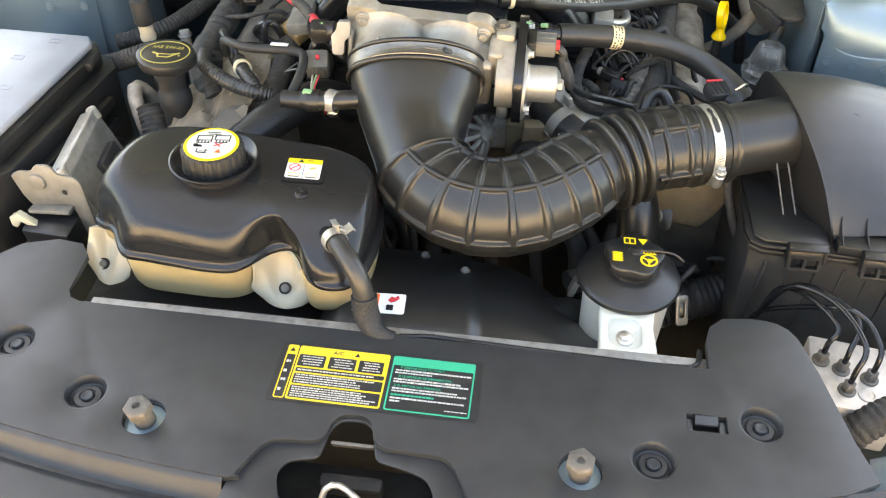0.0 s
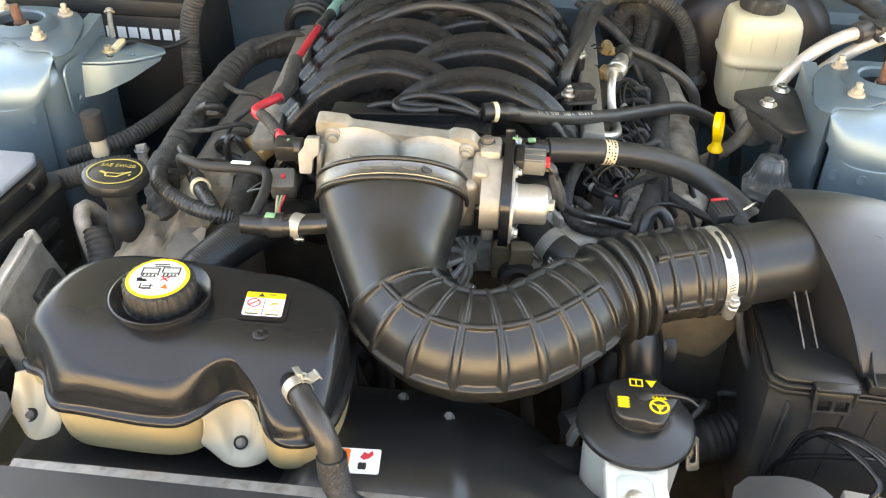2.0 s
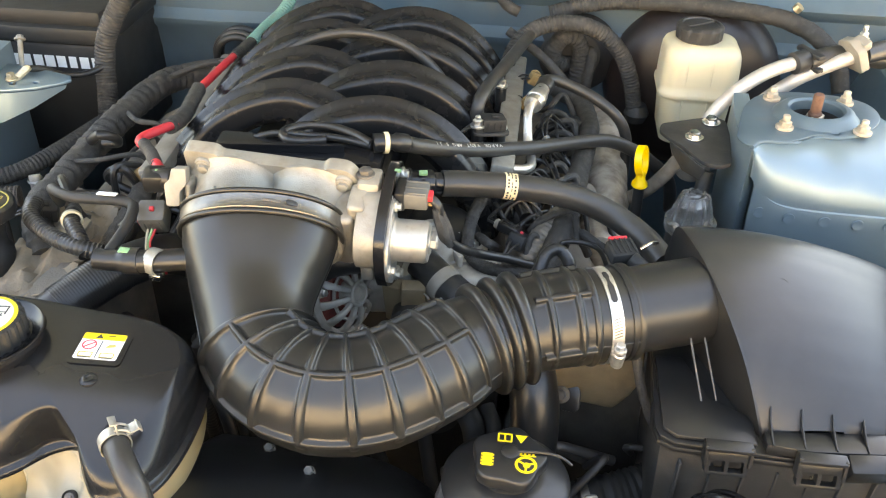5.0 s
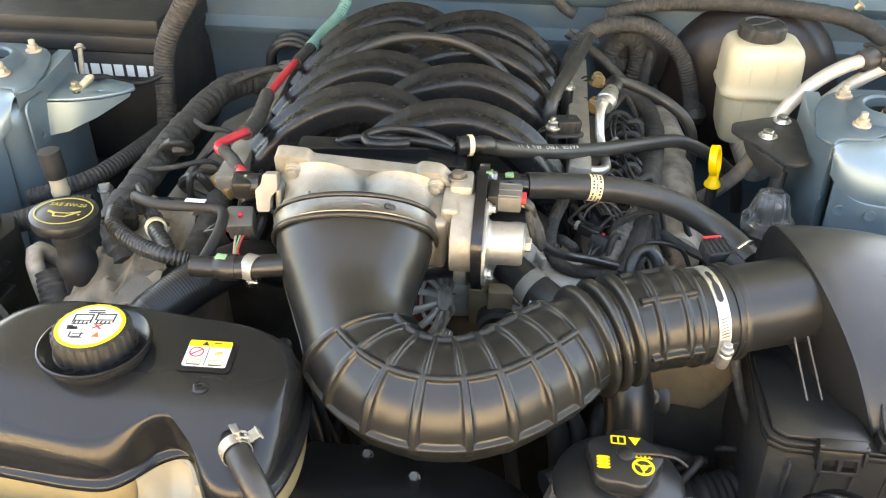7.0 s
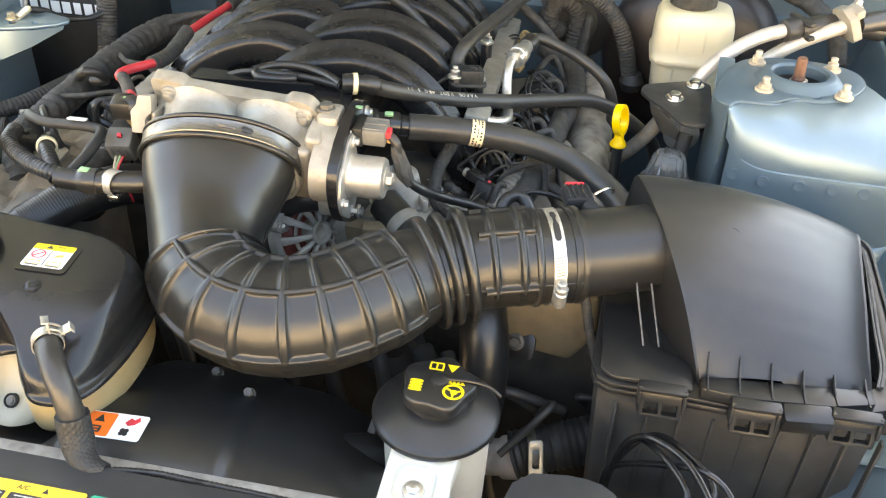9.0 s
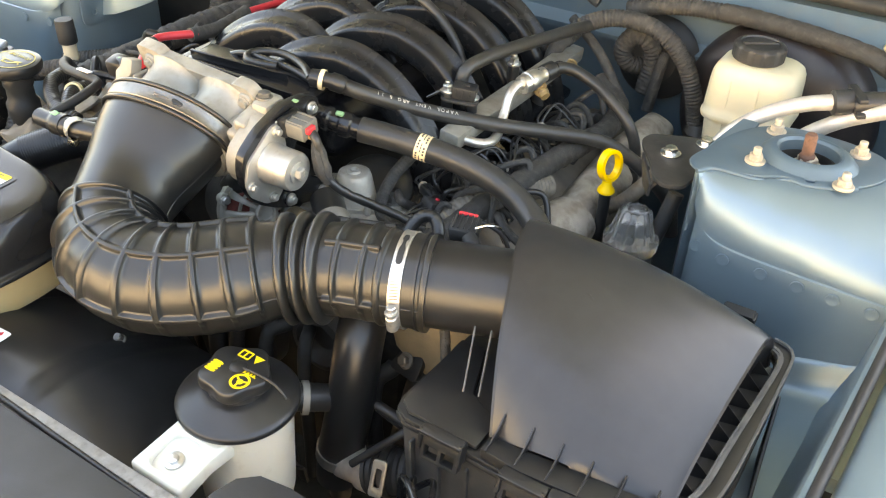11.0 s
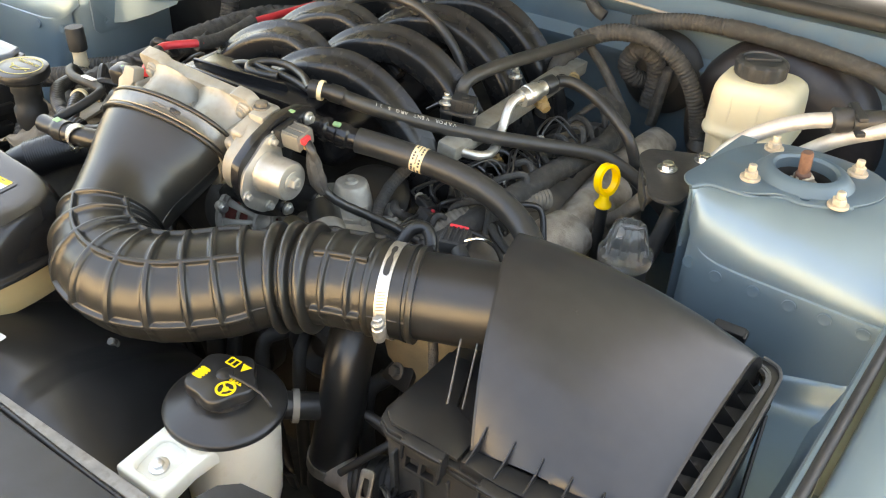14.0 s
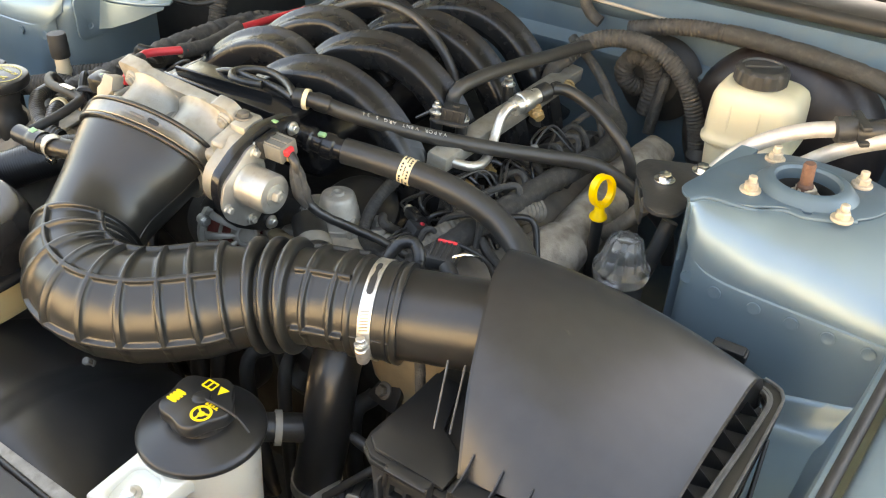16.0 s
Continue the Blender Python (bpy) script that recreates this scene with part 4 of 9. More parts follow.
    up = pose(fx, fy, 0, 0, 0, 0)
    part("filler_ring", lathe([(0.030, 1.060), (0.036, 1.066), (0.0385, 1.0705), (0.0405, 1.0760), (0.0402, 1.0785), (0.0390, 1.0790), (0.0375, 1.0770), (0.030, 1.0735)], up, 56, ring_only=True), SATIN, root)
    part("filler_dish", lathe([(0.037, 1.068), (0.036, 1.0725), (0.028, 1.0735), (0.0, 1.0735)], up, 48), SATIN, root)
    cap = part("cap", lathe([(0.024, 1.068), (0.0262, 1.070), (0.0268, 1.073), (0.0268, 1.0885), (0.0262, 1.0906), (0.0246, 1.0918), (0.0, 1.0918)], up, 132, warp=lambda a, z: 1 + (0.055 * (1 if (a * 22 / 6.2832) % 1.0 < 0.62 else 0) if 1.0715 < z < 1.0912 else 0)), SEAL, root, "ribbed black pressure cap")
    part("label_disc", lathe([(0.0, 1.0918), (0.0246, 1.0918), (0.0246, 1.0922), (0.0, 1.0922)], up, 48), INKYEL, cap)
    part("label_face", lathe([(0.0, 1.0922), (0.0217, 1.0922), (0.0217, 1.0925), (0.0, 1.0925)], up, 48), CAPLABEL, cap)
    ink = bmesh.new()
    z = 1.0926
    for dx, dy, w, h in ((-0.0015, 0.0065, 0.0011, 0.009), (-0.0145, 0.0062, 0.0011, 0.010), (-0.008, 0.0110, 0.013, 0.0012), (0.0010, 0.0100, 0.0011, 0.008), (0.0145, 0.0090, 0.0011, 0.009), (0.008, 0.0132, 0.013, 0.0012), (-0.0115, -0.0045, 0.007, 0.0030), (-0.006, -0.0135, 0.0085, 0.0010), (-0.0100, -0.0110, 0.0010, 0.005), (-0.002, -0.0110, 0.0010, 0.005), (-0.008, 0.0044, 0.012, 0.0009), (-0.008, 0.0004, 0.012, 0.0007), (0.008, 0.0066, 0.012, 0.0009), (0.008, 0.0024, 0.012, 0.0007), (-0.0135, -0.003, 0.004, 0.0025), (-0.010, -0.005, 0.006, 0.0014), (-0.004, -0.0105, 0.008, 0.0006), (-0.004, -0.0145, 0.008, 0.0006), (-0.002, 0.0165, 0.012, 0.0011), (-0.001, 0.0142, 0.012, 0.0011)):
        box((w, h, 0.0002), pose(fx + dx, fy + dy, z, 0, 0, 6), 0, ink)
    for k in range(4):
        box((0.0011, 0.003, 0.0002), pose(fx - 0.0125 + 0.003 * k, fy + 0.002, z), 0, ink)
        box((0.0011, 0.003, 0.0002), pose(fx + 0.0035 + 0.003 * k, fy + 0.004, z), 0, ink)
    part("cap_symbols", ink, INKBLACK, cap)
    red = bmesh.new()
    box((0.008, 0.0012, 0.0002), pose(fx + 0.006, fy - 0.001, z + 0.0001, 0, 0, 40), 0, red)
    box((0.008, 0.0012, 0.0002), pose(fx + 0.006, fy - 0.001, z + 0.0001, 0, 0, -40), 0, red)
    part("cap_cross", red, INKRED, cap)
    part("cap_triangle", prism([(-0.003, -0.0025), (0.003, -0.0025), (0, 0.003)], 0.0002, pose(fx + 0.009, fy - 0.010, z), 0), INKORANGE, cap)
    # label on the top
    d = pose(-0.1715, 0.6765, 1.0646, 0, 3.4, 5) @ Matrix.Diagonal((0.88, 0.88, 1, 1))
    part("label_border", prism(rrect(0.0445, 0.0410, 0.005), 0.0002, d @ pose(0.0005, 0.0005, 0), 0), SATIN, root)
    part("label_sheet", prism(rrect(0.036, 0.032, 0.002), 0.0004, d @ pose(0, 0.002, 0.0003), 0), INKWHITE, root, "white and yellow caution label")
    part("label_head", prism(rrect(0.036, 0.008, 0.0015, cy=0.014), 0.0003, d @ pose(0, 0, 0.0006), 0), INKYEL, root)
    part("label_ring", prism(circle(-0.0095, 0.0032, 0.0062, 28), 0.0003, d @ pose(0, 0, 0.0006), 0, holes=[circle(-0.0095, 0.0032, 0.0049, 28)]), INKRED, root)
    ink = bmesh.new()
    box((0.0006, 0.022, 0.0004), d @ pose(0, -0.002, 0.0008), 0, ink)
    for x in (-0.009, 0.009):
        box((0.011, 0.0007, 0.0004), d @ pose(x, -0.0125, 0.0009), 0, ink)
    box((0.006, 0.0008, 0.0004), d @ pose(0.006, 0.0150, 0.0010), 0, ink)
    prism([(-0.003, 0), (0.003, 0), (0, 0.005)], 0.0003, d @ pose(-0.004, 0.0118, 0.0008), 0, ink)
    part("label_marks", ink, INKBLACK, root)
    part("label_bar", box((0.0112, 0.0013, 0.0003), d @ pose(-0.0095, 0.0032, 0.0008, 0, 0, 40), 0), INKRED, root)
    yl = bmesh.new()
    for x in (-0.009, 0.009):
        prism(rrect(0.012, 0.006, 0.001, cx=x, cy=-0.009), 0.0004, d @ pose(0, 0, 0.0007), 0, yl, holes=[rrect(0.0105, 0.0045, 0.0008, cx=x, cy=-0.009)])
    prism([(-0.004, -0.002), (0.004, 0), (0.003, 0.003), (-0.002, 0.002)], 0.0004, d @ pose(0.009, 0.002, 0.0007), 0, yl)
    part("label_pictures", yl, OLDYELLOW, root)
    part("dimple", lathe([(0.0, 1.0604), (0.0016, 1.0604), (0.0022, 1.0614), (0.0036, 1.0616), (0.0054, 1.0611), (0.0068, 1.0600), (0.0068, 1.058), (0, 1.058)], pose(-0.167, 0.648, 0.0010), 28), TANKSHELL, root)
    part("spout", tube([(-0.137, 0.616, 1.044), (-0.131, 0.606, 1.052), (-0.124, 0.594, 1.056)], 0.0078, 16), SATIN, root)
    return root


coolant_tank()


def overflow_hose():
    root = thing("overflow_hose", "black coolant hose ending in a braided sleeve", "hose", (-0.12, 0.59, 1.04))
    pts = [(-0.1300, 0.6025, 1.0535), (-0.1262, 0.5974, 1.0550), (-0.117, 0.585, 1.0565), (-0.1068, 0.5733, 1.052), (-0.0985, 0.5660, 1.039), (-0.0955, 0.5635, 1.022), (-0.095, 0.562, 1.012)]
    part("hose", tube(pts, 0.0088, 18), HOSE, root)
    b = tube([(-0.0957, 0.5640, 1.026), (-0.0948, 0.5615, 1.014), (-0.0915, 0.5570, 1.005), (-0.0865, 0.5515, 0.9995), (-0.078, 0.5470, 0.9965), (-0.068, 0.5462, 0.9950)], lambda s, a: (0.0110 - 0.16 * max(0, s - 0.022)) * (1 + 0.035 * max(math.sin(14 * a + 1100 * s), math.sin(14 * a - 1100 * s))), 112, 0.0010)
    part("braided_sleeve", b, SEAL, root, "woven black sleeve")
    spring_clamp(root, (-0.1262, 0.5974, 1.0552), (0.45, -0.62, 0.06), 0.0098, PALECLAMP, (0.45, 0.35, 0.8))


def spring_clamp(root, p, d, r, mat_=None, ears=None):
    """A constant-tension band with two pinch ears."""
    mat_ = mat_ or GREYSTEEL
    m = aim(p, d)
    if ears:
        w = m.to_3x3().inverted() @ Vector(ears)
        m = m @ pose(0, 0, 0, 0, 0, math.degrees(math.atan2(w.y, w.x)) + 16)
    b = lathe([(r, -0.0045), (r + 0.0008, -0.0045), (r + 0.0008, 0.0045), (r, 0.0045)], m, 36, ring_only=True)
    part("clamp_band", b, mat_, root, "plated spring clamp")
    for turn, z0 in ((0, 0.0), (48, 0.001)):
        e = m @ pose(0, 0, 0, 0, 0, turn - 40)
        part("clamp_ear", box((0.009, 0.0012, 0.010), e @ pose(r + 0.0045, 0, z0, 0, 0, 14 if turn else -14), 0.0003), mat_, root)
        part("clamp_tip", box((0.0012, 0.005, 0.010), e @ pose(r + 0.0088, 0.002 if turn else -0.002, z0), 0.0003), mat_, root)
    for z0 in (-0.0035, 0.0035):
        part("clamp_bridge", tube([m @ Vector(((r + 0.0030) * math.cos(radians(q)), (r + 0.0030) * math.sin(radians(q)), z0)) for q in (-46, -24, 0, 14)], 0.0009, 8), mat_, root)


overflow_hose()


# ---- intake duct ----
DUCT = [(0.222, 0.801, 1.047), (0.206, 0.795, 1.047), (0.175, 0.785, 1.046), (0.144, 0.775, 1.044), (0.115, 0.762, 1.040), (0.091, 0.746, 1.036), (0.065, 0.722, 1.032), (0.035, 0.699, 1.029), (0.000, 0.688, 1.028), (-0.035, 0.695, 1.030), (-0.062, 0.718, 1.036), (-0.076, 0.747, 1.047), (-0.083, 0.775, 1.060), (-0.087, 0.806, 1.079), (-0.089, 0.826, 1.090)]


def intake_duct():
    root = thing("intake_duct", "ribbed black rubber intake duct from air box to throttle body", "intake duct", (0.06, 0.72, 0.99))
    line = spline(DUCT, 0.0012)
    S = [0.0]
    for p, q in zip(line[:-1], line[1:]):
        S.append(S[-1] + (q - p).length)
    def s_at(x):
        return min(range(len(line)), key=lambda i: abs(line[i].x - x) if i < len(line) * 0.6 else 9)
    L = S[-1]
    b_flange = S[s_at(0.216)]
    s_b1, s_b2 = S[s_at(0.1755)], S[s_at(0.1545)]
    s_bel = [S[s_at(x)] for x in (0.1345, 0.1215, 0.109)]
    s_j0 = S[s_at(0.088)]
    rings_s = [s_j0 + 0.0235 * k for k in range(9)]
    neck = s_j0 + 0.0235 * 9
    def bump(d, w):
        return max(0.0, 1 - (d / w) ** 2) ** 0.5 if abs(d) < w else 0.0
    def rib(d, w):
        # flat-topped moulded rib with steep flanks and a small fillet at its foot
        d = abs(d) / w
        if d < 0.5:
            return 1.0 - 0.10 * (d / 0.5) ** 2
        return max(0.0, 0.90 * (1 - (d - 0.5) / 0.5)) if d < 0.9 else max(0.0, 0.18 * (1 - (d - 0.9) / 0.5))
    def da(a, c):
        return (a - c + math.pi) % (2 * math.pi) - math.pi
    W, ROLL = 0.0031, radians(4.0)
    marks = [(x, W) for x in rings_s] + [(x, 0.0032) for x in (s_b1, s_b2)]
    long_bend, long_cuff, seams = (-27, -94, 30), (-23, -92, 38), (-90, 90)
    # stations along the duct and round it, close together at the ribs
    st = {round(0.004 * k, 5) for k in range(int(L / 0.004))} | {0.0, L}
    for x, w in marks:
        st |= {round(x + w * q, 5) for q in (-1.45, -1.1, -0.9, -0.72, -0.5, -0.25, 0, 0.25, 0.5, 0.72, 0.9, 1.1, 1.45)}
    for x in s_bel:
        st |= {round(x + 0.0052 * q / 8, 5) for q in range(-9, 10)}
    for x in (b_flange + 0.030, 0.0015, L - 0.004):
        st |= {round(x + 0.0008 * q, 5) for q in range(-6, 7)}
    for x in (rings_s[0] - 0.001, rings_s[-1] + 0.001, s_b1 - 0.011, s_b2 + 0.011):
        st |= {round(x - 0.0002, 5), round(x + 0.0002, 5)}
    st = sorted(x for x in st if 0 <= x <= L)
    an = {round(360 * k / 110, 3) for k in range(110)}
    for c in set(long_bend + long_cuff):
        an |= {round((c + math.degrees(W * q / 0.044)) % 360, 3) for q in (-1.45, -1.1, -0.9, -0.72, -0.5, -0.25, 0, 0.25, 0.5, 0.72, 0.9, 1.1, 1.45)}
    for c in seams:
        an |= {round((c + q) % 360, 3) for q in (-1.0, -0.5, 0, 0.5, 1.0)}
    an = [radians(x) for x in sorted(an)]
    seg = len(an)
    b = bmesh.new()
    R = []
    j0 = 0
    for s in st:
        while j0 < len(S) - 2 and S[j0 + 1] < s:
            j0 += 1
        p = line[j0].lerp(line[j0 + 1], (s - S[j0]) / (S[j0 + 1] - S[j0]))
        t = (line[min(j0 + 4, len(line) - 1)] - line[max(j0 - 3, 0)]).normalized()
        nn = (Vector((0, 0, 1)) - t * t.z).normalized()
        sd = t.cross(nn)
        r0 = 0.0388 + 0.0058 * min(1, max(0, (s - s_bel[2]) / 0.04))
        f = min(1.0, max(0.0, (s - neck + 0.012) / (L - neck + 0.004)))
        f = f * f * (3 - 2 * f)
        base = 0.0
        hoop = max(0.0046 * rib(s - sb, 0.0032) for sb in (s_b1, s_b2))
        if s < b_flange + 0.034:
            base = max(base, 0.0022 * bump(s - b_flange - 0.030, 0.003), 0.0018 * bump(s - 0.0015, 0.004))
        for sb in s_bel:
            base = max(base, 0.0085 * bump(s - sb, 0.0052) ** 0.8)
        hoop = max([hoop] + [0.0044 * rib(s - sr, W) for sr in rings_s])
        if f > 0.55:
            base = max(base, 0.0025 * bump(s - (L - 0.004), 0.0045))
        cuff, bend = s_b1 - 0.011 < s < s_b2 + 0.011, rings_s[0] - 0.001 < s < rings_s[-1] + 0.001
        ring = []
        for a in an:
            ax, az = r0 + (0.0655 - r0) * f, r0 + (0.0465 - r0) * f
            e = 2 + 0.12 * f
            rr = (abs(math.sin(a) / ax) ** e + abs(math.cos(a) / az) ** e) ** (-1 / e)
            # the hoops stop at the moulding seam and hardly show on the underside
            under = min(1.0, max(0.0, (abs(da(a, radians(-150))) - 0.72) / 0.22))
            h = max(base, hoop * (0.12 + 0.88 * under))
            if cuff:
                for c in long_cuff:
                    h = max(h, 0.0044 * rib(da(a, radians(c)) * r0, W))
            if bend:
                for c in long_bend:
                    h = max(h, 0.0043 * rib(da(a, radians(c)) * r0, W))
            if h < 0.0005:
                for c in seams:
                    h = max(h, 0.0006 * bump(da(a, radians(c)), 0.012))
            ring.append(b.verts.new(p + (nn * math.cos(a + ROLL * f) + sd * math.sin(a + ROLL * f)) * (rr + h)))
        R.append(ring)
    for p, q in zip(R[:-1], R[1:]):
        for k in range(seg):
            j = (k + 1) % seg
            b.faces.new((p[k], p[j], q[j], q[k]))
    b.faces.new(R[-1])
    b.faces.new(R[0][::-1])
    part("duct", b, RUBBER, root, sharp=50)
    # worm clamp near the air box
    ax = (Vector(DUCT[0]) - Vector(DUCT[2])).normalized()
    c = Vector((0.2010, 0.7932, 1.0468))
    m = aim(c, ax)
    part("clamp_band", lathe([(0.0392, -0.0050), (0.0404, -0.0050), (0.0404, -0.0043), (0.0400, -0.0038), (0.0400, 0.0038), (0.0404, 0.0043), (0.0404, 0.0050), (0.0392, 0.0050)], m, 72, ring_only=True), CLAMPSTEEL, root, "bright worm-drive clamp band")
    def on_band(deg, r):
        n_ = Vector((0, -math.sin(radians(deg)), math.cos(radians(deg))))
        n_ = (n_ - ax * n_.dot(ax)).normalized()
        return Matrix.Translation(c + n_ * r) @ Matrix((ax, n_.cross(ax), n_)).transposed().to_4x4()
    slot = loft([[on_band(a_, 0.0405) @ Vector((w, 0, 0)) for w in (-hw, hw)] for a_, hw in ((-8, 0.0004), (-6, 0.0019), (2, 0.0024), (6, 0.0014), (12, 0.0014), (18, 0.0026), (28, 0.0026), (36, 0.0026), (39, 0.0012))], closed=False)
    part("clamp_slot", slot, INKBLACK, root)
    for k in range(7):
        part("thread_notch", box((0.0070, 0.0008, 0.0006), on_band(58 + 3.4 * k, 0.0404) @ pose(0, 0, 0, 0, 0, 12), 0.0002), CLAMPDULL, root)
    hm = on_band(104, 0.0440)
    part("clamp_housing", lathe([(0.0042, -0.008), (0.0050, -0.007), (0.0050, 0.007), (0.0042, 0.008)], hm @ pose(0, 0, 0, 90), 20), CLAMPSTEEL, root)
    part("clamp_saddle", box((0.0108, 0.013, 0.005), hm @ pose(0, 0, -0.0025), 0.001), CLAMPSTEEL, root)
    part("clamp_screw", hexbolt(0.0040, 0.005, on_band(92, 0.0448) @ pose(0, 0, 0, 90 if (on_band(91, 0) @ Vector((0, 1, 0)) - on_band(91, 0) @ Vector((0, 0, 0))).z < 0 else -90), washer=1.3), CLAMPSTEEL, root)
    # oval clamp at the throttle body
    t = (Vector(DUCT[-1]) - Vector(DUCT[-3])).normalized()
    nn = (Vector((0, 0, 1)) - t * t.z).normalized()
    sd = t.cross(nn)
    rr = []
    for off, gr in ((-0.0085, 0.0004), (-0.0085, 0.0030), (-0.0078, 0.0036), (-0.0070, 0.0032), (0.0030, 0.0034), (0.0038, 0.0038), (0.0044, 0.0034), (0.0044, 0.0012)):
        ring = []
        for k in range(96):
            a = 2 * math.pi * k / 96
            e = 2.12
            q = (abs(math.sin(a) / 0.0655) ** e + abs(math.cos(a) / 0.0465) ** e) ** (-1 / e) + gr
            ring.append(Vector((-0.0885, 0.8225, 1.088)) + t * off + (nn * math.cos(a + ROLL) + sd * math.sin(a + ROLL)) * q)
        rr.append(ring)
    rr.append(rr[0])
    for off, name_ in ((-0.0112, "clamp_bead"), (0.0074, "duct_lip")):
        bead = [Vector((-0.0885, 0.8225, 1.088)) + t * off + (nn * math.cos(2 * math.pi * k / 96 + ROLL) + sd * math.sin(2 * math.pi * k / 96 + ROLL)) * ((abs(math.sin(2 * math.pi * k / 96) / 0.0655) ** 2.12 + abs(math.cos(2 * math.pi * k / 96) / 0.0465) ** 2.12) ** (-1 / 2.12) + 0.0024) for k in range(97)]
        part(name_, tube(bead, 0.0022, 10, smooth=False, caps=False), RUBBER, root)
    def fr_slot(t_, n_, s_, deg):
        a_ = radians(deg)
        q_ = (abs(math.sin(a_) / 0.0655) ** 2.12 + abs(math.cos(a_) / 0.0465) ** 2.12) ** (-1 / 2.12) + 0.0035
        o_ = n_ * math.cos(a_ + ROLL) + s_ * math.sin(a_ + ROLL)
        return Matrix.Translation(Vector((-0.0885, 0.8225, 1.088)) - t_ * 0.0020 + o_ * q_) @ Matrix((t_, o_, t_.cross(o_))).transposed().to_4x4()
    part("oval_clamp", loft(rr, caps=False), CLAMPDULL, root, "dull plated oval clamp band")
    part("oval_clamp_screw", hexbolt(0.0042, 0.007, aim((-0.126, 0.8175, 1.1195), (0.9, 0.1, 0.18)), washer=1.35), PALECLAMP, root)
    part("oval_clamp_block", box((0.020, 0.010, 0.007), pose(-0.137, 0.8155, 1.1135, 25, -14, 10), 0.0014), PALECLAMP, root)
    part("oval_clamp_slot", prism(rrect(0.0046, 0.0105, 0.0022, 5), 0.0010, fr_slot(t, nn, sd, 31) @ pose(0, 0, 0, -90), 0.0002), INKBLACK, root)
    part("oval_clamp_slot", prism(rrect(0.0026, 0.0150, 0.0012, 4), 0.0006, fr_slot(t, nn, sd, 14) @ pose(0, 0, -0.0004, -90), 0.0001), BOLTGREY, root)
    # breather spigot on its side
    part("spigot", tube([(-0.118, 0.790, 1.075), (-0.150, 0.776, 1.078), (-0.178, 0.768, 1.079)], 0.0095, 18), RUBBER, root)
    return root


intake_duct()


# ---- throttle body ----
def throttle_body():
    root = thing("throttle_unit", "dusty cast aluminium twin-bore throttle body with motor", "throttle body", (-0.08, 0.86, 1.04))
    fr = pose(-0.0885, 0.868, 1.0895, 18, 3.4)  # the flange's own axes: x across, y back, z up
    def face(pts, y0, y1, bev=0.003, holes=()):
        return prism(pts, y1 - y0, fr @ Matrix(((1, 0, 0, 0), (0, 0, 1, y0), (0, 1, 0, 0), (0, 0, 0, 1))), bev, holes=holes, seg=3)
    outline = rounded([(-0.078, -0.034), (-0.078, 0.046), (-0.050, 0.046), (-0.046, 0.0405), (0.044, 0.0405), (0.048, 0.046), (0.066, 0.046), (0.080, 0.028), (0.080, -0.034)], 0.006, 5)
    part("flange", face(outline, 0.0, 0.013, 0.0015), CAST, root)
    for sx in (-0.034, 0.034):
        pr = [(0.0345, -0.048), (0.0360, -0.046), (0.0362, -0.030), (0.0368, -0.018), (0.0380, -0.010), (0.0410, -0.004), (0.046, -0.0004), (0.046, 0.002)]
        part("bore", lathe(pr, fr @ pose(sx, 0, -0.0015, -90), 56), CAST, root)
    part("bridge", box((0.060, 0.036, 0.050), fr @ pose(0, -0.020, -0.004), 0.010, seg=4), CAST, root)
    part("inlet_lip", prism(rrect(0.132, 0.070, 0.034, 10), 0.010, fr @ pose(0, -0.042, 0, 90), 0.002), CAST, root)
    # bosses that run down from the upper corners
    for sx, w in ((-0.061, 0.010), (0.062, 0.010)):
        part("boss", cyl(w * 0.85, 0.0050, fr @ pose(sx, 0.0015, 0.0315, 90), 28, 0.002), CAST, root)
        part("bolt", hexbolt(0.0050, 0.0035, fr @ pose(sx, -0.0034, 0.0315, 90), washer=1.35, wh=0.0015), CAST, root)
    for sx in (-0.072, -0.002, 0.071):
        part("web", box((0.005, 0.026, 0.030), fr @ pose(sx, -0.013, 0.006, -20), 0.0022, seg=3), CAST, root)
    # stepped body between the bore and the gear housing
    part("step_block", box((0.022, 0.040, 0.062), fr @ pose(0.066, -0.018, -0.006), 0.005, seg=3), CAST, root)
    part("step_block", box((0.016, 0.030, 0.046), fr @ pose(0.078, -0.016, 0.012), 0.004, seg=3), CAST, root)
    gx = -0.010
    side = Matrix(((0, 0, 1, 0), (1, 0, 0, 0), (0, 1, 0, 0), (0, 0, 0, 1)))
    g = prism(arc(0.004, 0.010, 0.022, -10, 150, 14) + arc(-0.006, -0.008, 0.0265, 150, 345, 18), 0.018, Matrix.Translation((gx + 0.002, 0.842, 1.083)) @ side @ pose(0, 0, 0, 0, 0, -14), 0.006, seg=4)
    part("gear_housing", g, CAST, root)
    part("housing_lug", box((0.012, 0.010, 0.018), pose(gx + 0.010, 0.828, 1.046, 10), 0.003), CAST, root)
    # black gear cover with a foot that reaches back under the motor
    cover = rounded([(0.018, 0.040), (0.050, 0.038), (0.066, 0.030), (0.064, 0.016), (0.048, 0.006), (0.028, -0.004), (0.026, -0.030), (0.050, -0.050), (0.074, -0.064), (0.072, -0.080), (0.048, -0.076), (0.016, -0.068), (-0.004, -0.058), (-0.026, -0.044), (-0.037, -0.026), (-0.042, -0.006), (-0.039, 0.012), (-0.016, 0.028)], 0.007, 5)
    part("gear_cover", prism(cover, 0.009, Matrix.Translation((gx + 0.0205, 0.842, 1.083)) @ side, 0.002, seg=3), SATIN, root, "black plastic gear cover")
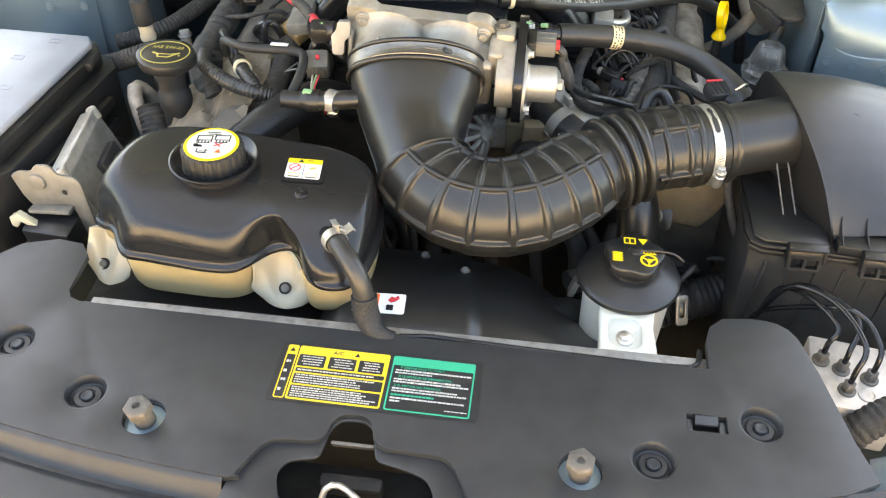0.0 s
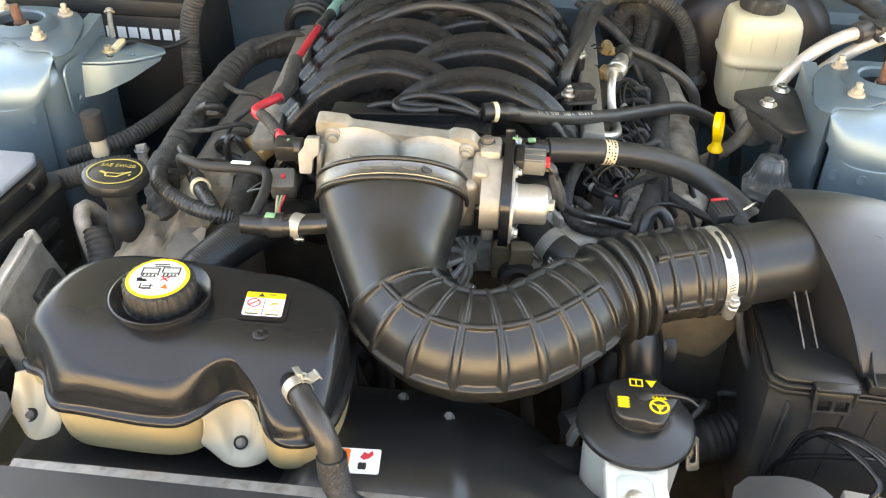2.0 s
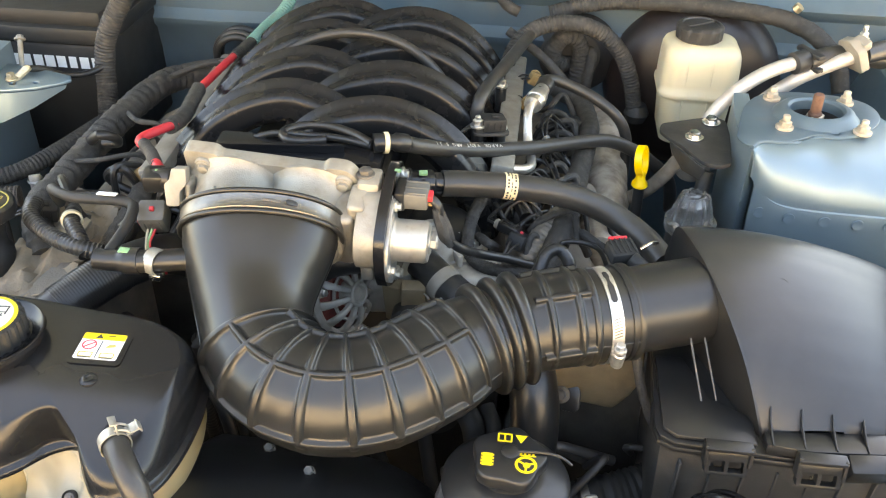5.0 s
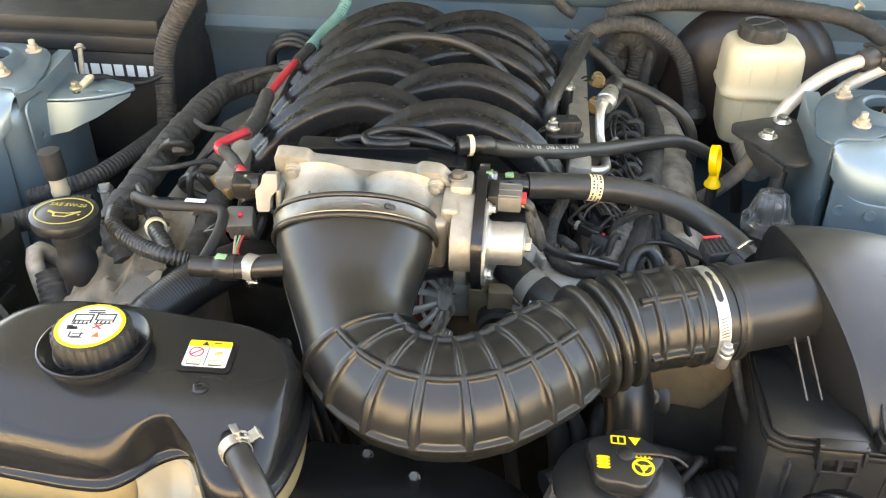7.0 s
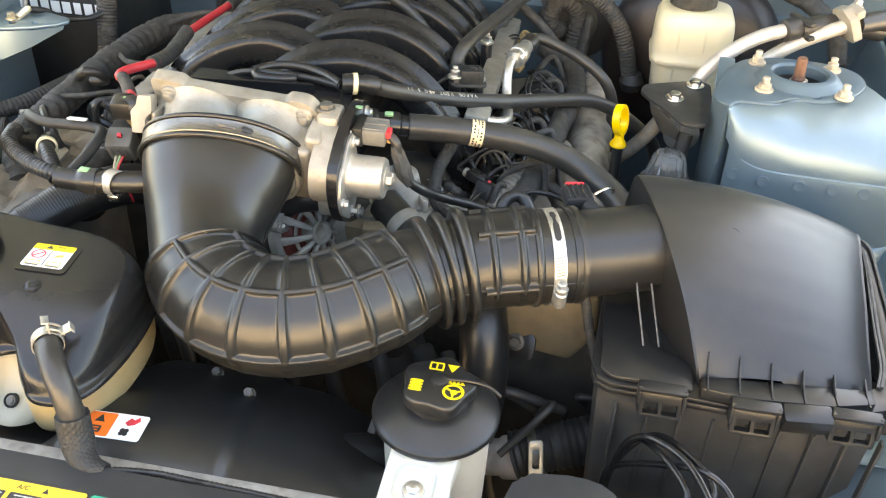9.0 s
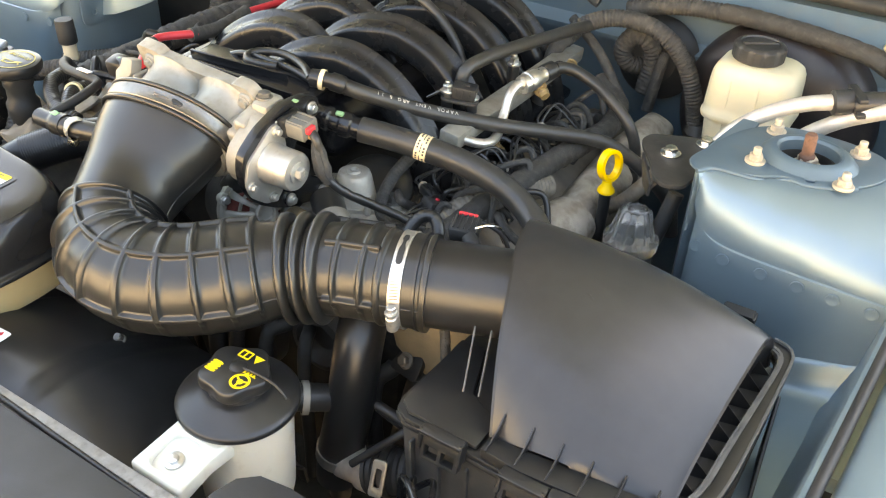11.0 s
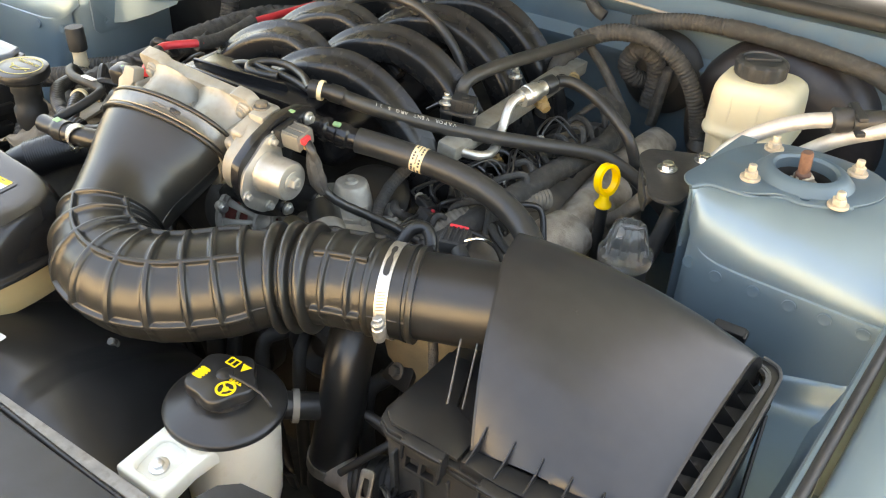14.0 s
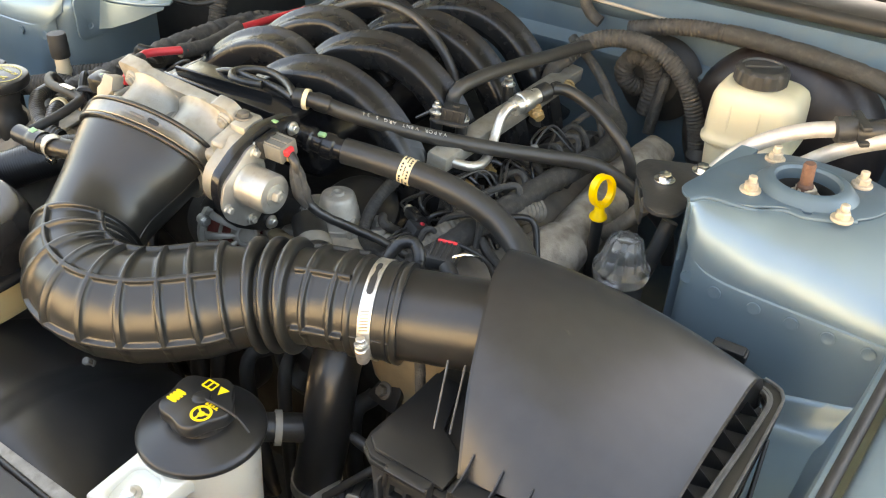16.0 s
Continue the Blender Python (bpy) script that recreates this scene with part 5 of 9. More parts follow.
    for dy in (0.0010, 0.0055):
        part("print_dot", cyl(0.0014, 0.0004, aim((gx + 0.0295, 0.842 + dy, 1.1085 + 0.4 * dy), (1, 0, 0)), 12, 0), INKWHITE, root)
    plate = rounded([(-0.035, -0.010), (-0.029, -0.026), (-0.010, -0.041), (0.006, -0.042), (0.018, -0.028), (0.021, -0.004), (0.019, 0.016), (0.012, 0.034), (0.002, 0.033), (-0.030, 0.010)], 0.006, 5)
    part("motor_flange", prism(plate, 0.0028, Matrix.Translation((gx + 0.0295, 0.836, 1.077)) @ side, 0.0009), MOTORMAT, root)
    motor = part("motor", lathe([(0.0200, 0), (0.0200, 0.0020), (0.0188, 0.0034), (0.0185, 0.005), (0.0185, 0.0285), (0.0172, 0.0312), (0.0162, 0.0315), (0.0, 0.0315)], aim((gx + 0.0315, 0.835, 1.076), (1, 0, 0)), 56), MOTORMAT, root, "bright motor can")
    part("motor_seat", lathe([(0.0105, 0), (0.0105, 0.0012), (0.0095, 0.0016), (0, 0.0016)], aim((gx + 0.0632, 0.835, 1.076), (1, 0, 0)), 28), MOTORMAT, motor)
    part("motor_nose", lathe([(0.0064, 0), (0.0064, 0.0045), (0.0052, 0.0056), (0.0026, 0.0056), (0.0022, 0.0040), (0, 0.0040)], aim((gx + 0.0646, 0.835, 1.076), (1, 0, 0), 12), 6), MOTORMAT, motor)
    for dy, dz in ((-0.029, -0.014), (-0.003, -0.036), (0.017, -0.023), (0.008, 0.027)):
        part("screw", hexbolt(0.0034, 0.0035, aim((gx + 0.0320, 0.836 + dy, 1.077 + dz), (1, 0, 0)), washer=1.5), MOTORMAT, root)
    for dy, dz in ((0.053, 0.024), (0.017, -0.059), (0.064, -0.071)):
        part("screw", hexbolt(0.0044, 0.0040, aim((gx + 0.0295, 0.842 + dy, 1.083 + dz), (1, 0, 0)), washer=1.5), STEEL, root)
    # position sensor block at the upper corner with its plug
    part("sensor_block", box((0.020, 0.026, 0.022), pose(gx + 0.008, 0.862, 1.112, 8), 0.004), CAST, root)
    part("spring_seat", hexbolt(0.0060, 0.0045, pose(gx + 0.004, 0.862, 1.1215), washer=1.35), BOLTGREY, root)
    pm = pose(gx + 0.046, 0.860, 1.107, 8)
    plug = part("plug", box((0.026, 0.022, 0.016), pm, 0.002), GREYPL, root, "grey sensor plug with a red lock")
    for k in range(3):
        part("plug_rib", box((0.022, 0.0016, 0.0180), pm @ pose(0.001, -0.008 + 0.008 * k, 0), 0.0005), GREYPL, plug)
    part("plug_shroud", box((0.009, 0.025, 0.019), pm @ pose(-0.011, 0, 0), 0.002), PLASTIC, plug)
    part("red_lock", box((0.006, 0.010, 0.006), pm @ pose(0.014, -0.002, 0.002), 0.001), REDSLEEVE, plug)
    part("tan_seal", box((0.004, 0.007, 0.004), pm @ pose(0.015, -0.002, -0.005), 0.001), BROWNPL, plug)
    part("green_tag", box((0.006, 0.004, 0.0015), pose(gx + 0.030, 0.874, 1.122, 8), 0.0005), GREENCLIP, plug)
    # cast ear and sensor on the other side
    ear = rounded([(-0.009, -0.017), (0.002, -0.017), (0.003, -0.004), (0.009, 0.002), (0.009, 0.016), (-0.003, 0.016), (-0.005, 0.007), (-0.010, 0.002)], 0.002, 4)
    part("side_sensor", prism(ear, 0.014, pose(-0.169, 0.850, 1.106, 72, 0, 6), 0.0015), BEIGE, root, "beige sensor body")
    s = part("sensor_cup", cyl(0.0095, 0.020, aim((-0.176, 0.853, 1.109), (-1, 0.05, -0.1)), 28, 0.002), PLASTIC, root, "black round sensor cup")
    part("sensor_plug", box((0.020, 0.020, 0.019), pose(-0.193, 0.853, 1.107, 10, 0, 8), 0.004), PLASTIC, s)
    part("sensor_dot", cyl(0.0014, 0.0006, pose(-0.190, 0.852, 1.1166, 10, 0, 8), 12, 0.0002), GREENCLIP, s)
    return root


throttle_body()


# ---- air box ----
def air_box():
    root = thing("air_box", "black plastic air filter box with a domed grained lid", "air box", (0.37, 0.80, 0.80))
    left = [(0.263, 0.892, 1.050), (0.266, 0.884, 1.078), (0.269, 0.871, 1.0885), (0.2775, 0.836, 1.0915), (0.286, 0.812, 1.086), (0.294, 0.792, 1.077), (0.301, 0.774, 1.067), (0.308, 0.757, 1.055), (0.3145, 0.743, 1.041), (0.3215, 0.729, 1.022), (0.3275, 0.718, 1.004)]
    right = [(0.470, 0.926, 0.998), (0.468, 0.920, 1.022), (0.466, 0.910, 1.036), (0.464, 0.893, 1.040), (0.462, 0.868, 1.036), (0.460, 0.840, 1.031), (0.4585, 0.815, 1.026), (0.457, 0.790, 1.019), (0.456, 0.768, 1.012), (0.4555, 0.745, 1.004), (0.455, 0.724, 0.996)]
    A, B_ = spline(left, 0.004), spline(right, 0.004)
    n = 48
    def res(c):
        return [c[int(round(i * (len(c) - 1) / (n - 1)))] for i in range(n)]
    A, B_ = res(A), res(B_)
    rings = []
    for k in range(25):
        u = k / 24
        row = []
        for p, q in zip(A, B_):
            v = p.lerp(q, u)
            v.z += 0.012 * math.sin(math.pi * u) ** 0.8 * (1 if v.z > 1.0 else 0.3)
            row.append(v)
        rings.append(row)
    b = bmesh.new()
    R = [[b.verts.new(p) for p in row] for row in rings]
    for p, q in zip(R[:-1], R[1:]):
        for i in range(n - 1):
            b.faces.new((p[i], p[i + 1], q[i + 1], q[i]))
    bmesh.ops.recalc_face_normals(b, faces=b.faces[:])
    bmesh.ops.solidify(b, geom=b.faces[:], thickness=0.003)
    part("lid", b, LIDMAT, root, "smooth domed lid", sharp=50)
    # walls that close the lid at both ends
    for side, c, nm in ((0, A, "lid_end"), (1, B_, "lid_end")):
        b = bmesh.new()
        topv = [b.verts.new(p) for p in c]
        base = [b.verts.new((p.x + (0.004 if side == 0 else -0.012) - (0.0 if side == 0 else 0), p.y, 0.985 if side == 0 else 0.975)) for p in c]
        for i in range(n - 1):
            b.faces.new((topv[i], topv[i + 1], base[i + 1], base[i]))
        bmesh.ops.recalc_face_normals(b, faces=b.faces[:])
        bmesh.ops.solidify(b, geom=b.faces[:], thickness=0.002)
        part(nm, b, PLASTIC, root)
    # rim of the lower half: a flange open beside the lid, with raised lips
    rim = [(0.246, 0.722), (0.249, 0.711), (0.260, 0.704), (0.30, 0.702), (0.36, 0.699), (0.42, 0.704), (0.468, 0.720), (0.481, 0.745), (0.4855, 0.80), (0.4875, 0.905), (0.4865, 0.925), (0.480, 0.934), (0.468, 0.937), (0.40, 0.925), (0.28, 0.900), (0.256, 0.885), (0.25, 0.80)]
    def lift(bm_):
        for v in bm_.verts:
            v.co.z += 0.07 * (v.co.y - 0.71) * min(1.0, max(0.0, (v.co.x - 0.25) / 0.2))
        return bm_
    well = [(0.440, 0.735), (0.462, 0.742), (0.4715, 0.765), (0.4755, 0.90), (0.4745, 0.916), (0.468, 0.924), (0.452, 0.922), (0.440, 0.90)]
    part("rim", lift(prism(rim, 0.006, pose(0, 0, 0.989), 0.0018, holes=[well])), PLASTIC, root)
    part("upper_rim", lift(prism([(cx_ * 0.994 + 0.37 * 0.006, cy_ * 0.994 + 0.81 * 0.006) for cx_, cy_ in rim], 0.004, pose(0, 0, 0.9955), 0.0010, holes=[well])), PLASTIC, root)
    for nm, inset, h in (("outer_lip", 0.0012, 0.0026), ("inner_lip", 0.0125, 0.0030), ("inner_lip", 0.0150, 0.0022)):
        ln = [(0.476, 0.740), (0.4825, 0.765), (0.4855, 0.81), (0.4872, 0.905), (0.4855, 0.925), (0.479, 0.933), (0.468, 0.936)]
        pts = []
        for x, y in ln:
            d = Vector((x - 0.40, (y - 0.80) * (1.0 if y > 0.9 else 0.1), 0)).normalized()
            pts.append((x - d.x * inset, y - d.y * inset, 0.9995 + 0.07 * (y - 0.71)))
        part(nm, tube(pts, lambda s, a, h=h: h * (0.42 if abs(math.sin(a)) > 0.6 else 0.9), 12, 0.004, up=(0, 0, 1)), PALEEDGE, root)
    part("well_floor", box((0.05, 0.20, 0.003), pose(0.460, 0.83, 0.972, 3), 0.001), DARK, root)
    for k in range(8):
        y = 0.760 + 0.0215 * k
        part("gusset", prism([(0, 0), (0.028, 0), (0.012, 0.018), (0.0, 0.030 + 0.0006 * k)], 0.0016, pose(0.447, y, 0.983 + 0.0015 * k, 90, 0, 14), 0.0003), PLASTIC, root)
        part("gusset_web", prism([(0, 0), (0.022, 0.012), (0.020, 0.014), (0.0, 0.004)], 0.010, pose(0.451, y + 0.002, 0.978, 12, 0, 0), 0.0004), PLASTIC, root)
    base = [[(x, y, z) for x, y in rr] for z, rr in ((0.990, [(x * 0.97 + 0.011, y * 0.97 + 0.0245) for x, y in rim]), (0.93, [(x * 0.95 + 0.0185, y * 0.95 + 0.041) for x, y in rim]), (0.80, [(x * 0.9 + 0.037, y * 0.9 + 0.082) for x, y in rim]))]
    part("lower_box", loft(base), DUSTHAZE, root)
    for k in range(9):
        x = 0.268 + 0.0245 * k
        part("rib", box((0.002, 0.007, 0.10), pose(x, 0.7085 + 0.02 * max(0, x - 0.40), 0.930, 4), 0.0006), DUSTHAZE, root)
    # sill below the lid, clips and a plain block between them
    part("front_sill", prism([(0.327, 0.702), (0.36, 0.699), (0.42, 0.704), (0.452, 0.713), (0.452, 0.728), (0.327, 0.716)], 0.010, pose(0, 0, 1.000), 0.0012), PLASTIC, root)
    part("plain_block", box((0.036, 0.016, 0.020), pose(0.402, 0.697, 1.000, 20, 0, 6), 0.003), PLASTIC, root)
    for x, y in ((0.299, 0.7000), (0.366, 0.6965), (0.437, 0.7020)):
        c = part("clip", prism(rrect(0.032, 0.022, 0.002), 0.007, pose(x, y, 0.993, 78), 0.001, holes=[rrect(0.011, 0.010, 0.001, cx=-0.007, cy=-0.003), rrect(0.011, 0.010, 0.001, cx=0.007, cy=-0.003)]), PLASTIC, root)
        part("clip_bar", box((0.035, 0.010, 0.004), pose(x, y - 0.003, 1.0085, 8), 0.0012), PLASTIC, c)
        for sx in (-0.0165, 0.0165):
            part("clip_cheek", box((0.003, 0.010, 0.018), pose(x + sx, y - 0.003, 1.001, -10), 0.0008), PLASTIC, c)
    # upright fins along the front of the lid
    for k in range(6):
        x = 0.3305 + 0.0232 * k
        hs = 1 - 0.62 * max(0.0, (x - 0.36) / 0.09)
        part("fin", prism([(0, 0), (0.027, 0), (0.027, 0.0165 * hs), (0.018, 0.0095 * hs), (0.008, 0.005 * hs), (0.0, 0.003)], 0.0014, pose(x, 0.7015 + 0.14 * max(0, x - 0.40), 1.008, 90, 0, 90), 0.0003), PLASTIC, root)
    part("ledge", prism([(0.252, 0.716), (0.262, 0.708), (0.322, 0.706), (0.322, 0.735), (0.292, 0.752), (0.275, 0.80), (0.252, 0.80)], 0.004, pose(0, 0, 1.0005), 0.0015), PLASTIC, root)
    for p, q in (((0.2735, 0.781, 1.041), (0.285, 0.748, 1.0035)), ((0.2855, 0.786, 1.039), (0.297, 0.751, 1.0035))):
        part("wall_rib", tube([p, q], 0.0009, 8, smooth=False), PALEEDGE, root)
    part("dimple", lathe([(0.0, -0.0006), (0.0034, -0.0005), (0.0042, 0.0004), (0.0048, 0.0004), (0.0052, -0.0004), (0.0052, -0.003), (0, -0.003)], aim((0.345, 0.818, 1.0762), (0.2, -0.4, 0.9)), 24), PLASTIC, root)
    part("wing_clip", box((0.030, 0.012, 0.010), pose(0.431, 0.966, 1.004, 10, 0, 2), 0.002), PLASTIC, root)
    part("wing_clip_cap", box((0.026, 0.010, 0.003), pose(0.431, 0.963, 1.0105, 14, 0, 2), 0.001), SEAL, root)
    # outlet tube to the duct
    ax = (Vector((0.30, 0.829, 1.050)) - Vector((0.206, 0.795, 1.047)))
    part("outlet_tube", lathe([(0.0365, 0), (0.0365, 0.012), (0.0360, 0.016), (0.0360, ax.length - 0.012)], aim((0.206, 0.795, 1.047), ax), 56), PLASTIC, root, "smooth black outlet tube")
    part("outlet_ring", lathe([(0.0365, 0.0125), (0.0400, 0.013), (0.0402, 0.0155), (0.0365, 0.0165)], aim((0.201, 0.793, 1.047), ax), 56, ring_only=True), PLASTIC, root)
    return root


air_box()


def airflow_sensor():
    root = thing("airflow_sensor", "black airflow sensor plug with a red lock tab on the tube", "sensor", (0.214, 0.868, 1.06))
    body = box((0.025, 0.022, 0.013), pose(0.218, 0.854, 1.070, 8, 0, 18), 0.003)
    for k in range(5):
        part("plug_rib", box((0.0016, 0.018, 0.0155), pose(0.218, 0.854, 1.070, 8, 0, 18) @ pose(-0.009 + 0.0045 * k, 0.001, 0), 0.0005), SEAL, root)
    part("plug", body, SEAL, root)
    part("plug_neck", cyl(0.0065, 0.016, aim((0.226, 0.846, 1.070), (0.75, -0.5, -0.35)), 16), SEAL, root)
    part("red_tab", box((0.017, 0.003, 0.003), pose(0.214, 0.8655, 1.0765, 14, 0, 14), 0.001), REDSLEEVE, root, "red lock tab")
    part("clip_wire", tube([(0.232, 0.846, 1.080), (0.240, 0.850, 1.084), (0.247, 0.858, 1.080), (0.247, 0.866, 1.072)], 0.0012, 8), BRIGHT, root)


airflow_sensor()


# ---- power steering reservoir ----
def steering_reservoir():
    x, y = 0.136, 0.661
    root = thing("steering_reservoir", "white plastic fluid reservoir with a wide black cap", "fluid reservoir", (x, y, 0.90))
    part("body", lathe([(0.036, 0.88), (0.038, 0.89), (0.0395, 0.93), (0.041, 0.972), (0.0435, 0.979), (0.0435, 0.983), (0.036, 0.983)], pose(x, y, 0), 48), WHITE, root)
    part("collar", lathe([(0.0405, 0.9720), (0.0472, 0.9726), (0.0480, 0.9736), (0.0482, 0.9770), (0.0474, 0.9786), (0.0440, 0.9806), (0.0300, 0.9872), (0.0262, 0.9888), (0.0, 0.9890)], pose(x - 0.001, y, 0.009), 96), PLASTIC, root, "wide black collar")
    cap = part("cap", lathe([(0.0235, 0.986), (0.0238, 0.9945), (0.0228, 0.9965), (0.0228, 1.0020), (0.0252, 1.0036), (0.0264, 1.0052), (0.0266, 1.0125), (0.0258, 1.0146), (0.0250, 1.0151), (0.0, 1.0152)], pose(x, y, 0, 0, 0, 10), 120, warp=lambda a, z: 1 + (0.080 * math.cos(5 * a) if z > 1.0030 else 0)), PLASTIC, root, "lobed black cap with yellow symbols")
    z = 1.0154
    cx_, cy_ = x + 0.0125, y - 0.009
    wheel = prism(circle(cx_, cy_, 0.0080, 32), 0.0002, pose(0, 0, z), 0, holes=[circle(cx_, cy_, 0.0060, 32)])
    prism(circle(cx_ + 0.0005, cy_ - 0.0004, 0.0026, 20), 0.0002, pose(0, 0, z), 0, wheel)
    for a_ in (20, 150, 270):
        box((0.0060, 0.0016, 0.00018), pose(cx_, cy_, z, 0, 0, a_) @ pose(0.0035, 0, 0), 0, wheel)
    part("wheel_symbol", wheel, INKYEL, cap, "yellow steering wheel symbol")
    wave = box((0.013, 0.0010, 0.0002), pose(cx_ + 0.0005, cy_ + 0.0088, z), 0)
    for k in range(4):
        box((0.0016, 0.002, 0.0002), pose(cx_ - 0.004 + 0.003 * k, cy_ + 0.010, z), 0, wave)
    part("fluid_symbol", wave, INKYEL, cap)
    bx, by = x - 0.0155, y - 0.007
    grid_ = box((0.0070, 0.0120, 0.0002), pose(bx, by, z + 0.00008), 0)
    for k in range(4):
        box((0.0095, 0.0018, 0.0002), pose(bx, by - 0.0045 + 0.003 * k, z), 0, grid_)
    part("heat_symbol", grid_, INKYEL, cap)
    bx, by = x - 0.004, y + 0.0155
    part("book_symbol", prism(rrect(0.011, 0.0085, 0.001, cx=bx, cy=by), 0.0002, pose(0, 0, z), 0, holes=[rrect(0.0035, 0.0058, 0.0004, cx=bx - 0.0024, cy=by), rrect(0.0035, 0.0058, 0.0004, cx=bx + 0.0024, cy=by)]), INKYEL, cap)
    part("triangle_symbol", prism([(bx + 0.0075, by + 0.0035), (bx + 0.0165, by + 0.0035), (bx + 0.012, by - 0.0045)], 0.0002, pose(0, 0, z), 0), INKYEL, cap)
    part("knob", lathe([(0.007, 1.0145), (0.0068, 1.0165), (0.005, 1.0175), (0, 1.0178)], pose(x + 0.001, y + 0.002, 0), 24), PLASTIC, cap)
    part("tie", tube([(x + 0.005, y + 0.002, 1.0165), (x + 0.02, y + 0.003, 1.017), (x + 0.036, y + 0.004, 1.014), (x + 0.046, y + 0.004, 1.006)], 0.0011, 8), PLASTIC, cap)
    # bracket in front
    m = Matrix.Translation((0.133, 0.594, 0.9770)) @ pose(0, 0, 0, 3)
    outline = [(-0.024, -0.020), (0.027, -0.021), (0.024, 0.012), (0.026, 0.030), (0.034, 0.060), (-0.022, 0.060), (-0.024, 0.030)]
    br = prism(outline, 0.017, m @ pose(0, 0, -0.017), 0.003, holes=[rrect(0.030, 0.034, 0.010, 6, -0.001, 0.004)], seg=3)
    b = part("bracket", br, WHITE, root, "white moulded bracket")
    part("bracket_floor", prism(rrect(0.032, 0.036, 0.010, 6, -0.001, 0.004), 0.003, m @ pose(0, 0, -0.010, 8), 0.0005), WHITE, b)
    part("bracket_bolt", hexbolt(0.0046, 0.0035, m @ pose(-0.001, 0.001, -0.0072, 8), washer=1.7), STEEL, b)
    part("side_clip", box((0.006, 0.012, 0.022), pose(x - 0.049, y + 0.004, 0.962, 0, 15, 0), 0.001), STEEL, root)


steering_reservoir()


# ---- intake manifold ----
def manifold():
    root = thing("intake_manifold", "black plastic intake manifold with eight arched runners", "intake manifold", (CX, 1.12, 1.0))
    def blade(a0, front):
        """A runner's section: round in front, drawn up to a crest at the back."""
        def rad(s, a):
            d = (a - a0 + math.pi) % (2 * math.pi) - math.pi
            k = 0.45 + 0.55 * min(1.0, s / 0.075) ** 0.7
            f = d * front
            return k * (0.0182 + 0.0085 * math.exp(-(abs(d) / 0.24) ** 1.5) + 0.0040 * math.exp(-((f - 1.15) / 0.42) ** 2) - 0.001 * math.exp(-((f + 1.1) / 0.4) ** 2))
        return rad
    right_y, left_y = (1.006, 1.098, 1.188, 1.270), (1.036, 1.126, 1.212, 1.290)
    for y in left_y[::-1]:
        pts = [(-0.022, y - 0.026, 1.070), (-0.058, y - 0.018, 1.092), (-0.110, y - 0.008, 1.104), (-0.150, y - 0.010, 1.098), (-0.186, y - 0.016, 1.080), (-0.216, y - 0.024, 1.052), (-0.240, y - 0.032, 1.018), (-0.252, y - 0.036, 0.99)]
        part("runner", tube(pts, blade(0.30, -1), 64, 0.005), RUNNER, root, sharp=60)
    for y in right_y[::-1]:
        pts = [(-0.118, y - 0.030, 1.068), (-0.078, y - 0.018, 1.094), (-0.026, y - 0.008, 1.105), (0.012, y - 0.006, 1.098), (0.042, y - 0.004, 1.078), (0.066, y - 0.002, 1.046), (0.080, y, 1.012), (0.088, y, 0.98)]
        part("runner", tube(pts, blade(-0.30, 1), 64, 0.005), RUNNER, root, sharp=60)
    part("plenum", box((0.14, 0.34, 0.06), pose(-0.075, 1.13, 1.035), 0.02, seg=4), SATIN, root)
    part("throttle_neck", box((0.146, 0.060, 0.056), pose(-0.090, 0.905, 1.070, 14), 0.014, seg=4), SATIN, root)
    part("front_cover", box((0.165, 0.060, 0.012), pose(-0.086, 0.928, 1.098, 6), 0.005), SATIN, root)
    part("front_rib", box((0.15, 0.004, 0.014), pose(-0.086, 0.905, 1.104, 14), 0.0015), SATIN, root)
    part("front_rib", box((0.12, 0.004, 0.010), pose(-0.10, 0.925, 1.108, 10, 0, 6), 0.0015), SATIN, root)
    for x in (0.084, -0.243):
        part("flange_rail", box((0.030, 0.38, 0.014), pose(x, 1.135, 0.990, 0, 20 if x > 0 else -20, 0), 0.004), SATIN, root)
    return root


manifold()


# ---- engine below and behind ----
def hosed(name, label, pts, r, material=None, cat="hose", seg=14, step=0.006, group="", partname="hose"):
    root = thing(name, label, cat, pts[0], group)
    part(partname, tube(pts, r, seg, step), material or HOSE, root)
    return root


